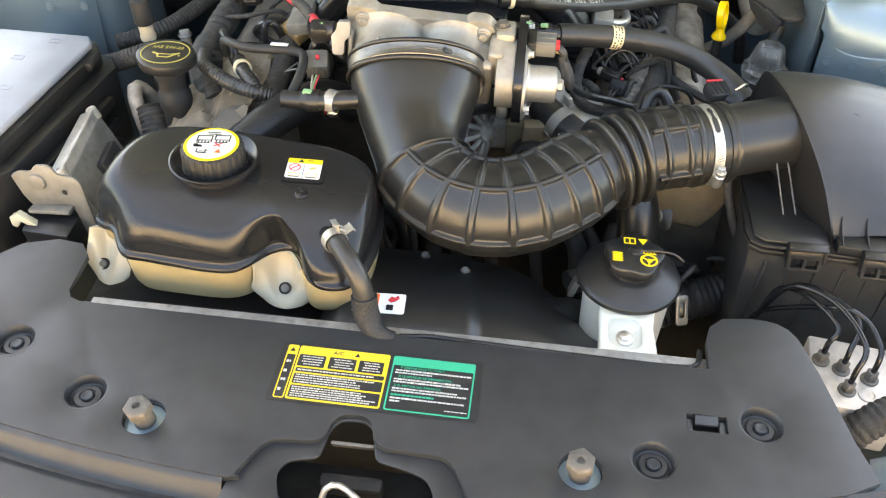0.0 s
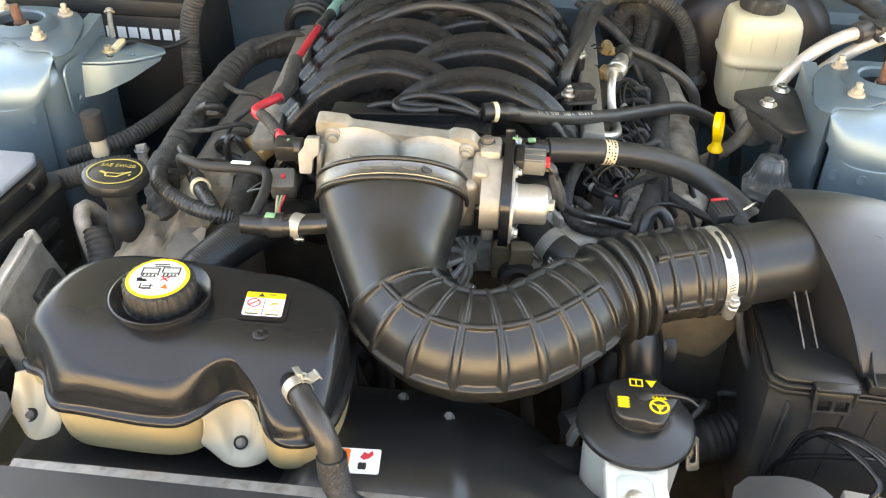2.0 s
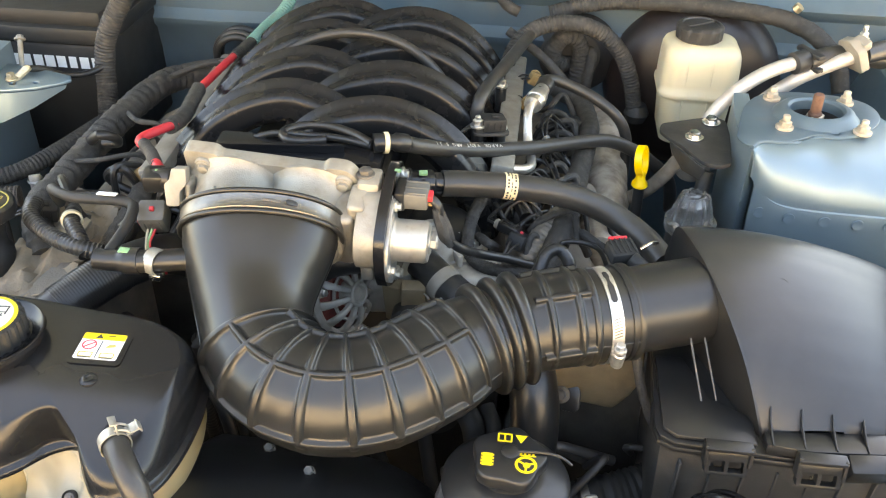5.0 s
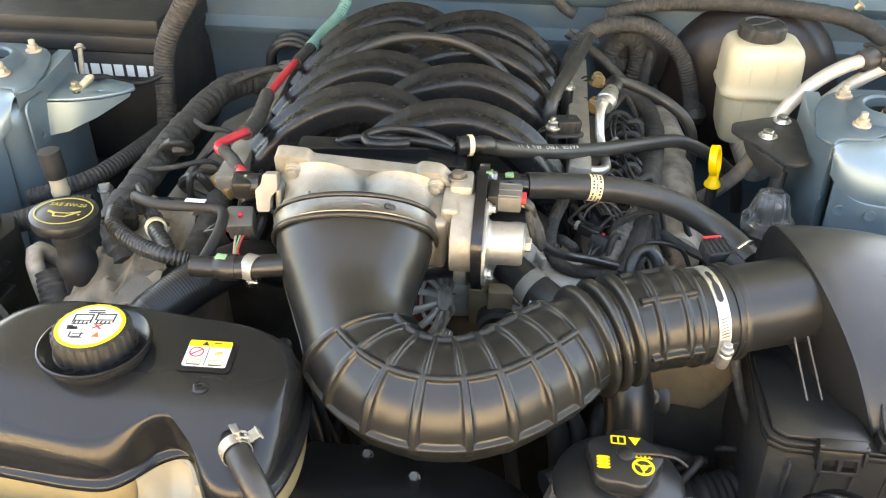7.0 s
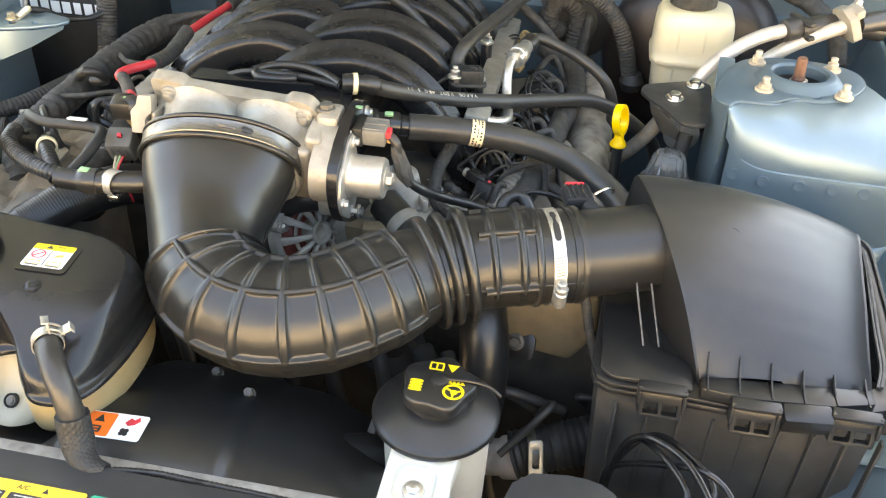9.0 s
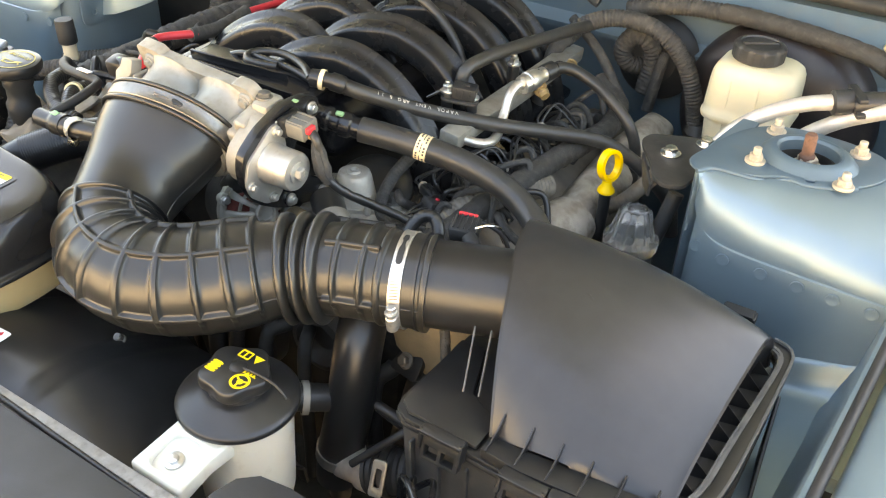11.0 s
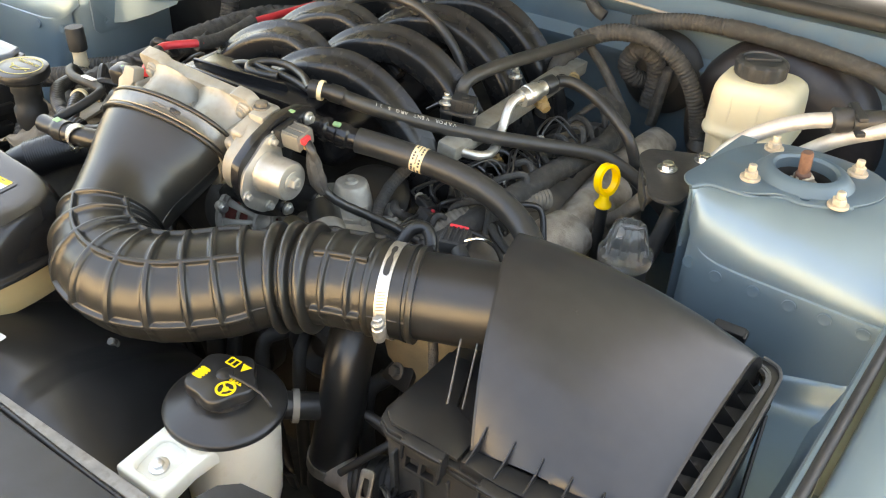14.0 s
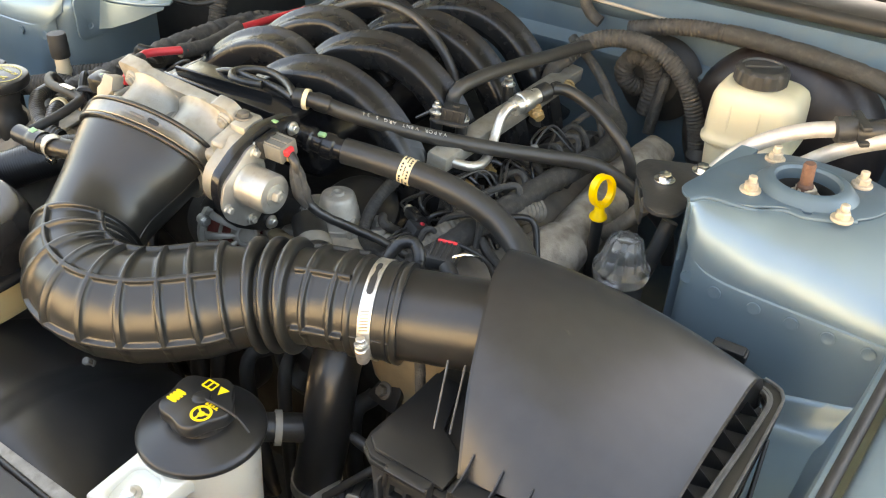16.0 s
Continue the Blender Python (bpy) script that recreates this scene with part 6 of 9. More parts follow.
def engine():
    root = thing("engine_block", "grimy engine block and front cover, darkened for shade", "engine", (CX, 1.0, 0.6))
    part("block", box((0.30, 0.42, 0.40), pose(CX, 1.16, 0.775), 0.02), DARK, root)
    part("front_cover", prism([(-0.27, 0.62), (0.11, 0.62), (0.12, 0.85), (0.08, 0.97), (-0.0, 1.00), (-0.16, 1.00), (-0.25, 0.97), (-0.29, 0.85)], 0.05, pose(0, 0.955, 0, 90), 0.01), DARK, root)
    for x, z, r in ((-0.06, 0.82, 0.05), (0.05, 0.86, 0.035), (-0.17, 0.80, 0.06), (0.035, 0.965, 0.022)):
        part("pulley", lathe([(r * 0.4, 0), (r, 0.002), (r, 0.022), (r * 0.8, 0.024), (r * 0.4, 0.012), (0, 0.012)], aim((x, 0.875, z), (0, -1, 0)), 36), HOSE, root)
    def bank(sgn, y0, y1, x0, lift=0.0):
        prof = [(0.0, 0.84), (0.0, 0.955), (0.018, 0.985), (0.060, 0.992), (0.100, 0.972), (0.128, 0.935), (0.135, 0.84)]
        pts = [(x0 + sgn * x, z + lift) for x, z in prof]
        b = prism(pts if sgn > 0 else pts[::-1], y1 - y0, Matrix.Translation((0, y1, 0)) @ pose(0, 0, 0, 90), 0.012, seg=4)
        for v in b.verts:
            v.co += Vector((0, 0, 0.006 * noise.noise(v.co * 18)))
        return b
    # added dark filler that hides the pale floor and keeps this gap shaded
    part("accessory_casting", box((0.22, 0.26, 0.24), pose(0.235, 0.985, 0.735, 0, 12, 0), 0.03, seg=3), DARK, root, "near-black filler shape low beside the block")
    part("exhaust_casting", lathe([(0.0, 0.0), (0.045, 0.004), (0.050, 0.03), (0.042, 0.10), (0.050, 0.20), (0.045, 0.26), (0.0, 0.27)], aim((0.315, 0.90, 0.78), (0.0, 1.0, 0.03)), 28, warp=lambda a, z: 1 + 0.08 * math.sin(3 * a + 30 * z)), DARK, root, "near-black filler shape low beside the block")
    part("valve_cover", bank(1, 0.93, 1.30, 0.095), COVERDIRT, root, "dusty grey valve cover")
    part("valve_cover", bank(-1, 0.772, 1.22, -0.245, 0.018), COVERDIRT, root, "dusty grey valve cover")
    for k in range(7):
        part("cover_bolt", hexbolt(0.005, 0.006, pose(0.222 - 0.004 * (k % 2), 0.95 + 0.055 * k, 0.945, 0, 50, 0), washer=1.5), BOLTGREY, root)
    # heat-greyed casting beside the dipstick
    lump = lathe([(0.0, -0.13), (0.020, -0.12), (0.027, -0.08), (0.025, -0.02), (0.029, 0.03), (0.026, 0.09), (0.020, 0.13), (0.0, 0.134)], aim((0.223, 1.190, 0.972), (0.0, 1.0, 0.02)), 32, warp=lambda a, z: 1 + 0.10 * math.sin(3 * a + 40 * z))
    part("manifold_casting", lump, CASTDIRTY, root, "dusty grey cast manifold")
    lump = lathe([(0.0, -0.05), (0.024, -0.04), (0.030, 0.0), (0.026, 0.03), (0.0, 0.05)], aim((0.222, 1.045, 0.965), (0.1, 0.95, 0.1)), 32, warp=lambda a, z: 1 + 0.10 * math.sin(2 * a + 30 * z))
    part("manifold_casting", lump, CASTDIRTY, root, "dusty grey cast manifold")
    # coolant crossover casting in front of the manifold
    part("crossover", box((0.14, 0.05, 0.05), pose(0.045, 0.915, 0.975, 10, 0, 8), 0.012, seg=4), CASTPALE, root)
    part("crossover_tower", lathe([(0.034, 0), (0.027, 0.007), (0.0215, 0.020), (0.0175, 0.040), (0.0160, 0.0440), (0.0145, 0.0450), (0.0070, 0.0450), (0.0062, 0.0475), (0.0040, 0.0475), (0.0036, 0.0440), (0, 0.044)], pose(0.046, 0.926, 0.988), 40), CASTPALE, root)
    part("crossover_plate", prism(rounded([(-0.020, 0.888), (0.020, 0.880), (0.060, 0.905), (0.098, 0.925), (0.098, 0.952), (0.060, 0.962), (0.0, 0.955), (-0.022, 0.925)], 0.010, 6), 0.010, pose(0, 0, 0.993), 0.003, seg=3), CASTPALE, root)
    part("crossover_rib", box((0.006, 0.050, 0.014), pose(0.062, 0.930, 1.006, 0, 0, 30), 0.002), CASTPALE, root)
    part("pump_disc", lathe([(0.044, 0), (0.046, 0.004), (0.046, 0.016), (0.040, 0.022), (0.022, 0.026), (0, 0.026)], aim((0.048, 0.958, 0.990), (0.15, -0.42, 0.88)) @ Matrix.Diagonal((0.90, 0.90, 1.0, 1.0)), 48), PLASTIC, root)
    for p in ((0.006, 0.905, 1.002), (0.083, 0.940, 1.002), (0.066, 0.955, 1.002)):
        part("crossover_bolt", hexbolt(0.006, 0.008, pose(*p), washer=1.5), STEEL, root)
    part("lower_bracket", box((0.024, 0.014, 0.050), pose(0.0344, 0.868, 0.984, 12, 0, 6), 0.003), TAN, root, "dusty tan bracket")
    part("lower_bracket", box((0.022, 0.014, 0.050), pose(0.016, 0.877, 0.978, 12, 0, -8), 0.003), TAN, root, "dusty tan bracket")
    return root


engine()


def alternator():
    root = thing("alternator", "cast aluminium alternator with vented end and copper windings", "alternator", (-0.03, 0.90, 0.92))
    m = aim((-0.024, 0.866, 0.990), (0.86, -0.42, 0.28))
    part("body", lathe([(0.040, -0.07), (0.042, -0.034), (0.042, -0.020), (0.036, -0.018), (0.0, -0.018)], m, 48), DARK, root)
    part("winding", lathe([(0.010, -0.018), (0.033, -0.018), (0.034, -0.012), (0.026, -0.005), (0.010, -0.006)], m, 40), M("copper windings", (0.17, 0.035, 0.025), 0.5, var=0.4, scale=120), root, "dark red copper windings")
    part("end_ring", lathe([(0.037, -0.022), (0.0425, -0.020), (0.0425, -0.010), (0.039, -0.006), (0.036, -0.008)], m, 48, ring_only=True), CASTPALE, root)
    part("hub", lathe([(0.0130, -0.008), (0.0135, 0.004), (0.0120, 0.009), (0.0100, 0.010), (0.0085, 0.0095), (0.0080, 0.004), (0, 0.004)], m, 32), CASTPALE, root)
    for k in range(11):
        e = m @ pose(0, 0, 0, 0, 0, 360 / 11 * k + 8)
        part("spoke", loft([[e @ Vector((r, w * u, z + h)) for u, h in ((-1, -0.002), (1, -0.002), (1, 0.002), (0.5, 0.0032), (-0.5, 0.0032), (-1, 0.002))] for r, z, w in ((0.0120, 0.005, 0.0022), (0.020, 0.004, 0.0026), (0.029, 0.000, 0.0032), (0.036, -0.006, 0.0040), (0.0405, -0.014, 0.0044))]), CASTPALE, root)
    part("mid_ring", lathe([(0.0235, 0.0005), (0.0260, 0.0012), (0.0270, -0.001), (0.0245, -0.002)], m, 40, ring_only=True), CASTPALE, root)
    for k in range(3):
        part("lug", cyl(0.0058, 0.014, m @ pose(0, 0, 0, 0, 0, 120 * k + 30) @ pose(0.041, 0, -0.016), 20, 0.0015), CASTPALE, root)
        part("bolt", hexbolt(0.0036, 0.004, m @ pose(0, 0, 0, 0, 0, 120 * k + 30) @ pose(0.041, 0, -0.002), washer=1.3), STEEL, root)


alternator()


# ---- hoses and pipes over the engine ----
VAP = [(-0.014, 0.938, 1.113), (0.006, 0.945, 1.112), (0.030, 0.966, 1.098), (0.060, 0.997, 1.081), (0.098, 1.030, 1.067), (0.136, 1.062, 1.056), (0.178, 1.102, 1.044), (0.218, 1.136, 1.033), (0.248, 1.148, 1.018), (0.274, 1.153, 1.000), (0.299, 1.161, 0.972), (0.308, 1.166, 0.93)]
r_ = hosed("vapour_hose", "long black rubber vent hose with white print", VAP[1:], 0.0078, seg=20)
part("coupling", tube(VAP[:3], lambda s, a: 0.0092 if s < 0.012 or 0.020 < s < 0.034 else 0.0075, 20, 0.002), PLASTIC, r_)
part("coupling_band", lathe([(0.0094, -0.0022), (0.0102, -0.0022), (0.0102, 0.0022), (0.0094, 0.0022)], aim((-0.003, 0.9415, 1.1125), (0.9, 0.35, -0.1)), 28, ring_only=True), GOLDLABEL, r_, "cream band on the coupling")


def lettered_along(root, text, pts, r, size, start, step, lean):
    """Printed letters wrapped one by one along a hose."""
    ln = spline(pts, 0.001)
    S, acc = [], 0.0
    for i, p in enumerate(ln):
        acc += (p - ln[i - 1]).length if i else 0
        S.append(acc)
    b = bmesh.new()
    for k, ch in enumerate(text):
        if ch == " ":
            continue
        s = start - step * k
        i = min(range(len(S)), key=lambda q: abs(S[q] - s))
        t = (ln[min(i + 2, len(ln) - 1)] - ln[max(i - 2, 0)]).normalized()
        n_ = Vector(lean)
        n_ = (n_ - t * t.dot(n_)).normalized()
        t = -t
        up = n_.cross(t)
        mm = Matrix.Translation(ln[i] + n_ * (r + 0.0001)) @ Matrix((t, up, n_)).transposed().to_4x4()
        letters(ch, size, mm, b, 0.0003)
    part("print", b, FADED, root, "worn white lettering")


lettered_along(r_, "VAPOR VENT ARG 5 31", VAP[1:], 0.0078, 0.0056, 0.132, 0.0048, (0.1, -0.5, 0.85))

BIG = [(0.030, 0.922, 1.084), (0.052, 0.930, 1.080), (0.078, 0.938, 1.077), (0.115, 0.946, 1.073), (0.155, 0.954, 1.066), (0.192, 0.959, 1.054), (0.224, 0.955, 1.040), (0.250, 0.937, 1.030), (0.266, 0.915, 1.022)]
r_ = hosed("breather_hose", "thick black breather hose with a cream printed band", BIG[1:], 0.0125, seg=24)
part("end_coupling", tube([(0.004, 0.918, 1.088), (0.030, 0.922, 1.084), (0.052, 0.930, 1.080)], lambda s, a: 0.0105 + (0.0022 if 0.014 < s < 0.020 or 0.030 < s < 0.040 else 0), 24, 0.002), SATIN, r_)
part("green_tab", box((0.008, 0.005, 0.003), pose(0.036, 0.918, 1.0965, 20, 0, 10), 0.0008), GREENCLIP, r_)
part("printed_band", lathe([(0.0126, -0.006), (0.0129, -0.006), (0.0129, 0.006), (0.0126, 0.006)], aim((0.115, 0.946, 1.073), (0.95, 0.2, -0.15)), 36, ring_only=True), GOLDLABEL, r_, "cream band with dark print")
bar_ = bmesh.new()
band_m = aim((0.115, 0.946, 1.073), (0.95, 0.2, -0.15))
for k in range(26):
    for q, z in enumerate((-0.0034, 0.0, 0.0034)):
        if (k * 7 + q * 5) % 4:
            box((0.0004, 0.0019 if q != 1 else 0.0026, 0.0017 if q != 1 else 0.0008), band_m @ pose(0, 0, 0, 0, 0, 360 / 26 * k) @ pose(0.0130, 0, z), 0, bar_)
tagged(part("band_print", bar_, INKBLACK, r_), kind="stuff")

hosed("fuel_vent_pipe", "slim black vent pipe bent down behind the rail", [(0.139, 1.178, 1.082), (0.152, 1.190, 1.080), (0.180, 1.192, 1.070), (0.207, 1.183, 1.060), (0.232, 1.178, 1.041), (0.244, 1.180, 1.015), (0.247, 1.182, 0.98), (0.247, 1.18, 0.93)], 0.0066)
hosed("heater_hose", "black heater hose low beside the valve cover", [(0.09, 0.965, 1.050), (0.080, 0.945, 1.030), (0.080, 0.925, 1.010), (0.095, 0.910, 1.003), (0.125, 0.905, 1.003), (0.150, 0.912, 1.005)], loom_r(0.0064, 0.0036, 0.08), LOOM, "hose", 14, 0.001)
hosed("vacuum_hose", "black vacuum hose looped over the duct", [(0.150, 0.862, 1.010), (0.150, 0.868, 1.030), (0.155, 0.880, 1.043), (0.166, 0.886, 1.045), (0.176, 0.880, 1.035), (0.178, 0.868, 1.015)], loom_r(0.0060, 0.003, 0.06), WIRE, "hose", 14, 0.001)
r_ = thing("throttle_wires", "taped wires from the throttle plug", "wiring", (0.05, 0.86, 1.05))
part("taped_loom", tube([(0.048, 0.861, 1.106), (0.056, 0.858, 1.101), (0.060, 0.858, 1.086), (0.068, 0.859, 1.064), (0.080, 0.868, 1.049), (0.094, 0.885, 1.034), (0.116, 0.899, 1.022), (0.142, 0.908, 1.010)], taped_r(0.0042, 3), 14, 0.003), WIRE, r_)
part("torn_tape", tube([(0.0565, 0.857, 1.098), (0.060, 0.857, 1.086), (0.0655, 0.857, 1.070), (0.070, 0.859, 1.060)], lambda s, a: (0.0046 + 0.0028 * math.sin(min(1.0, s / 0.04) * 3.0)) * (0.55 + 0.45 * abs(math.cos(a - 0.5))) * (1 + 0.25 * noise.noise((2.5 * math.cos(a), 2.5 * math.sin(a), s * 90))), 26, 0.002), LOOM, r_, "loose wrap of grey tape")



# ---- fuel rail, injectors and plugs ----
def fuel_rail():
    root = thing("fuel_rail", "plated fuel rail with bent crossover pipe", "fuel rail", (0.105, 1.14, 1.04))
    part("rail", box((0.024, 0.300, 0.018), pose(0.1045, 1.157, 1.052, 0, 6, 0), 0.003, seg=2), CAST, root)
    part("elbow", tube([(0.132, 1.118, 1.080), (0.128, 1.108, 1.083), (0.126, 1.095, 1.076), (0.128, 1.080, 1.058), (0.133, 1.060, 1.046), (0.134, 1.042, 1.044), (0.126, 1.030, 1.046), (0.112, 1.022, 1.050)], 0.0052, 14, 0.004), TUBESTEEL, root, "dull plated bent pipe")
    part("valve_body", lathe([(0.010, 0), (0.0105, 0.004), (0.0105, 0.022), (0.0085, 0.026), (0.0085, 0.034), (0.006, 0.036), (0, 0.036)], aim((0.130, 1.112, 1.082), (0.25, 0.85, 0.12)), 24), STEEL, root)
    part("valve_ring", lathe([(0.0107, 0.008), (0.0116, 0.009), (0.0116, 0.014), (0.0107, 0.015)], aim((0.130, 1.112, 1.082), (0.25, 0.85, 0.12)), 24), STEEL, root)
    part("valve_cap", lathe([(0.0095, 0.034), (0.0100, 0.036), (0.0100, 0.048), (0.008, 0.050), (0, 0.050)], aim((0.130, 1.112, 1.082), (0.25, 0.85, 0.12)), 24), PLASTIC, root)
    for p in ((0.075, 1.050, 1.082), (0.098, 1.062, 1.076), (0.092, 1.165, 1.078)):
        part("rail_bolt", hexbolt(0.0055, 0.006, pose(*p), washer=1.45, stud=0.004), STEEL, root)
        part("spacer", cyl(0.0064, 0.030, pose(p[0], p[1], p[2] - 0.030), 16), PLASTIC, root)
    part("mount_tab", prism(rrect(0.040, 0.018, 0.006), 0.003, pose(0.088, 1.054, 1.0735, 0, 4, 20), 0.0008), DULL, root)


fuel_rail()


def plug(name, label, p, size, material, rot=(0, 0, 0), lock=None, cat="connector", group=""):
    """A multi-rib electrical connector with a latch and a stub of wires."""
    root = thing(name, label, cat, p, group)
    m = Matrix.Translation(p) @ pose(0, 0, 0, *rot)
    b = box(size, m, min(size) * 0.14)
    for k in (-0.28, 0.0, 0.28):
        box((size[0] * 0.08, size[1] * 1.06, size[2] * 0.7), m @ pose(size[0] * k, 0, 0), 0.0004, b)
    part("housing", b, material, root)
    k = 0.6 if lock else 1.0
    part("latch", box((size[0] * 0.28 * k, size[1] * 0.3 * k, size[2] * 0.16), m @ pose(size[0] * 0.05, 0, size[2] * 0.55), 0.0006), lock or material, root)
    w = bmesh.new()
    for k in (-0.25, 0.25):
        tube([m @ Vector((-size[0] * 0.45, size[1] * k, 0)), m @ Vector((-size[0] * 0.9, size[1] * k * 0.6, -0.004)), m @ Vector((-size[0] * 1.5, 0, -0.016))], 0.0013, 6, 0.004, w)
    part("leads", w, WIRE, root)
    return root


plug("sensor_plug", "black rail sensor plug", (0.090, 1.060, 1.083), (0.026, 0.020, 0.014), SEAL, (0, 5, 20))
def injector_plug(p, turn):
    """A two-piece tan connector: body, round collar, latch bridge and leads."""
    root = thing("injector_plug", "dusty tan plastic injector connector with wires", "connector", p, "injector connectors")
    m = Matrix.Translation(p) @ pose(0, 0, 0, 12, 24, turn)
    b_ = prism(rrect(0.013, 0.012, 0.003), 0.013, m @ pose(0, 0, -0.006), 0.0012)
    part("housing", b_, BROWNPL, root)
    part("collar", lathe([(0.0062, 0), (0.0070, 0.001), (0.0070, 0.004), (0.0060, 0.005), (0.0056, 0.009), (0, 0.009)], m @ pose(0.005, 0, 0, 0, 90, 0), 20), BROWNPL, root)
    part("latch", tube([m @ Vector(q) for q in ((-0.005, -0.004, 0.007), (-0.001, -0.004, 0.0095), (0.004, -0.003, 0.0085), (0.004, 0.003, 0.0085), (-0.001, 0.004, 0.0095), (-0.005, 0.004, 0.007))], 0.0012, 8, 0.003), BROWNPL, root)
    w = bmesh.new()
    for k in (-1, 1):
        tube([m @ Vector((-0.006, 0.003 * k, 0)), m @ Vector((-0.014, 0.004 * k, -0.002)), m @ Vector((-0.020, 0.002 * k, -0.014)), m @ Vector((-0.016, 0.001 * k, -0.030))], 0.0012, 6, 0.004, w)
    part("leads", w, WIRE, root)


for p_, turn_ in (((0.123, 1.173, 1.055), -25), ((0.128, 1.240, 1.058), 20), ((0.106, 1.100, 1.006), 15), ((0.128, 1.035, 1.020), 10)):
    injector_plug(p_, turn_)
for q in ((0.150, 0.985, 1.010), (0.168, 1.060, 1.012), (0.185, 1.130, 1.012), (0.190, 1.215, 1.010)):
    plug("coil_plug", "black ignition coil connector with a red lock", q, (0.026, 0.020, 0.018), PLASTIC, (8, 25, 40), REDSLEEVE, group="coil connectors")
    cb = thing("ignition_coil", "black ignition coil boot in the valve cover", "ignition coil", (q[0] - 0.02, q[1] + 0.02, 0.97), "ignition coils")
    part("boot", lathe([(0.015, 0), (0.016, 0.02), (0.013, 0.034), (0.006, 0.04), (0, 0.04)], pose(q[0] - 0.022, q[1] + 0.022, 0.975), 24), DULL, cb)

r_ = thing("left_bank_loom", "dusty taped wiring loom along the valve cover", "wiring loom", (0.19, 1.1, 1.0))
part("loom", tube([(0.150, 0.905, 0.998), (0.164, 0.940, 1.010), (0.174, 0.985, 1.018), (0.182, 1.035, 1.020), (0.188, 1.09, 1.020), (0.196, 1.15, 1.018), (0.200, 1.21, 1.016), (0.188, 1.26, 1.02), (0.15, 1.29, 1.03)], taped_r(0.0115, 7), 18, 0.004), LOOM, r_)
for k in range(9):
    y = 0.96 + 0.034 * k
    rnd = random.Random(k)
    part("branch", tube([(0.186, y, 1.008), (0.172 + rnd.uniform(-0.01, 0.01), y + 0.012, 1.024 + rnd.uniform(0, 0.014)), (0.150, y + rnd.uniform(-0.01, 0.03), 1.026), (0.138, y + rnd.uniform(0, 0.03), 1.010)], 0.0036, 8, 0.004), LOOM, r_)
r_ = thing("coil_leads", "dusty taped leads tangled over the valve cover", "wiring", (0.14, 0.96, 1.0))
rnd = random.Random(31)
for k in range(10):
    x, y = 0.095 + 0.011 * k + rnd.uniform(-0.006, 0.006), 0.925 + rnd.uniform(0.0, 0.13)
    pts = [(x, y, 0.985), (x + rnd.uniform(-0.012, 0.012), y + rnd.uniform(-0.015, 0.015), 1.010 + rnd.uniform(0, 0.014)), (x + rnd.uniform(0.008, 0.03), y + rnd.uniform(-0.02, 0.03), 1.006 + rnd.uniform(0, 0.012)), (x + rnd.uniform(0.015, 0.05), y + rnd.uniform(-0.01, 0.04), 0.985)]
    w = rnd.uniform(0.0022, 0.0056)
    part("lead", tube(pts, taped_r(w, k) if k % 3 == 0 else w * 0.7, 10, 0.003), LOOM if k % 3 == 0 else WIRE, r_)
part("red_lead", tube([(0.150, 0.975, 1.012), (0.153, 0.979, 1.022), (0.157, 0.982, 1.012)], 0.0013, 8), REDSLEEVE, r_)
def small_plug(p, turn, lean, material, tail):
    """A slim two-way connector with ribs, a pale seal and two wires that curl away."""
    root = thing("wire_connector", "small dark connector with thin curling wires", "connector", p, "connectors over the valve cover")
    m = Matrix.Translation(p) @ pose(0, 0, 0, lean, 10, turn)
    b_ = prism(rrect(0.012, 0.010, 0.0025), 0.022, m @ pose(0, 0, 0, 90), 0.0010)
    for k in (-0.0035, 0.0, 0.0035):
        box((0.0010, 0.016, 0.0112), m @ pose(k, -0.011, 0), 0.0003, b_)
    part("housing", b_, material, root)
    part("seal", lathe([(0.0046, 0), (0.0050, 0.001), (0.0050, 0.003), (0.0044, 0.004)], m @ pose(0, 0.001, 0, -90), 16), BEIGE, root, "pale rubber seal")
    part("latch", box((0.004, 0.010, 0.002), m @ pose(0, -0.008, 0.0060), 0.0005), material, root)
    for k in (-1, 1):
        w = [m @ Vector((0.0025 * k, 0.003, 0)), m @ Vector((0.003 * k, 0.012, 0.004)), Vector(tail[0]) + Vector((0.003 * k, 0, 0.002 * k)), Vector(tail[1]) + Vector((0, 0.003 * k, 0))]
        part("wire", tube(w, 0.0014, 8, 0.003), WIRE, root)


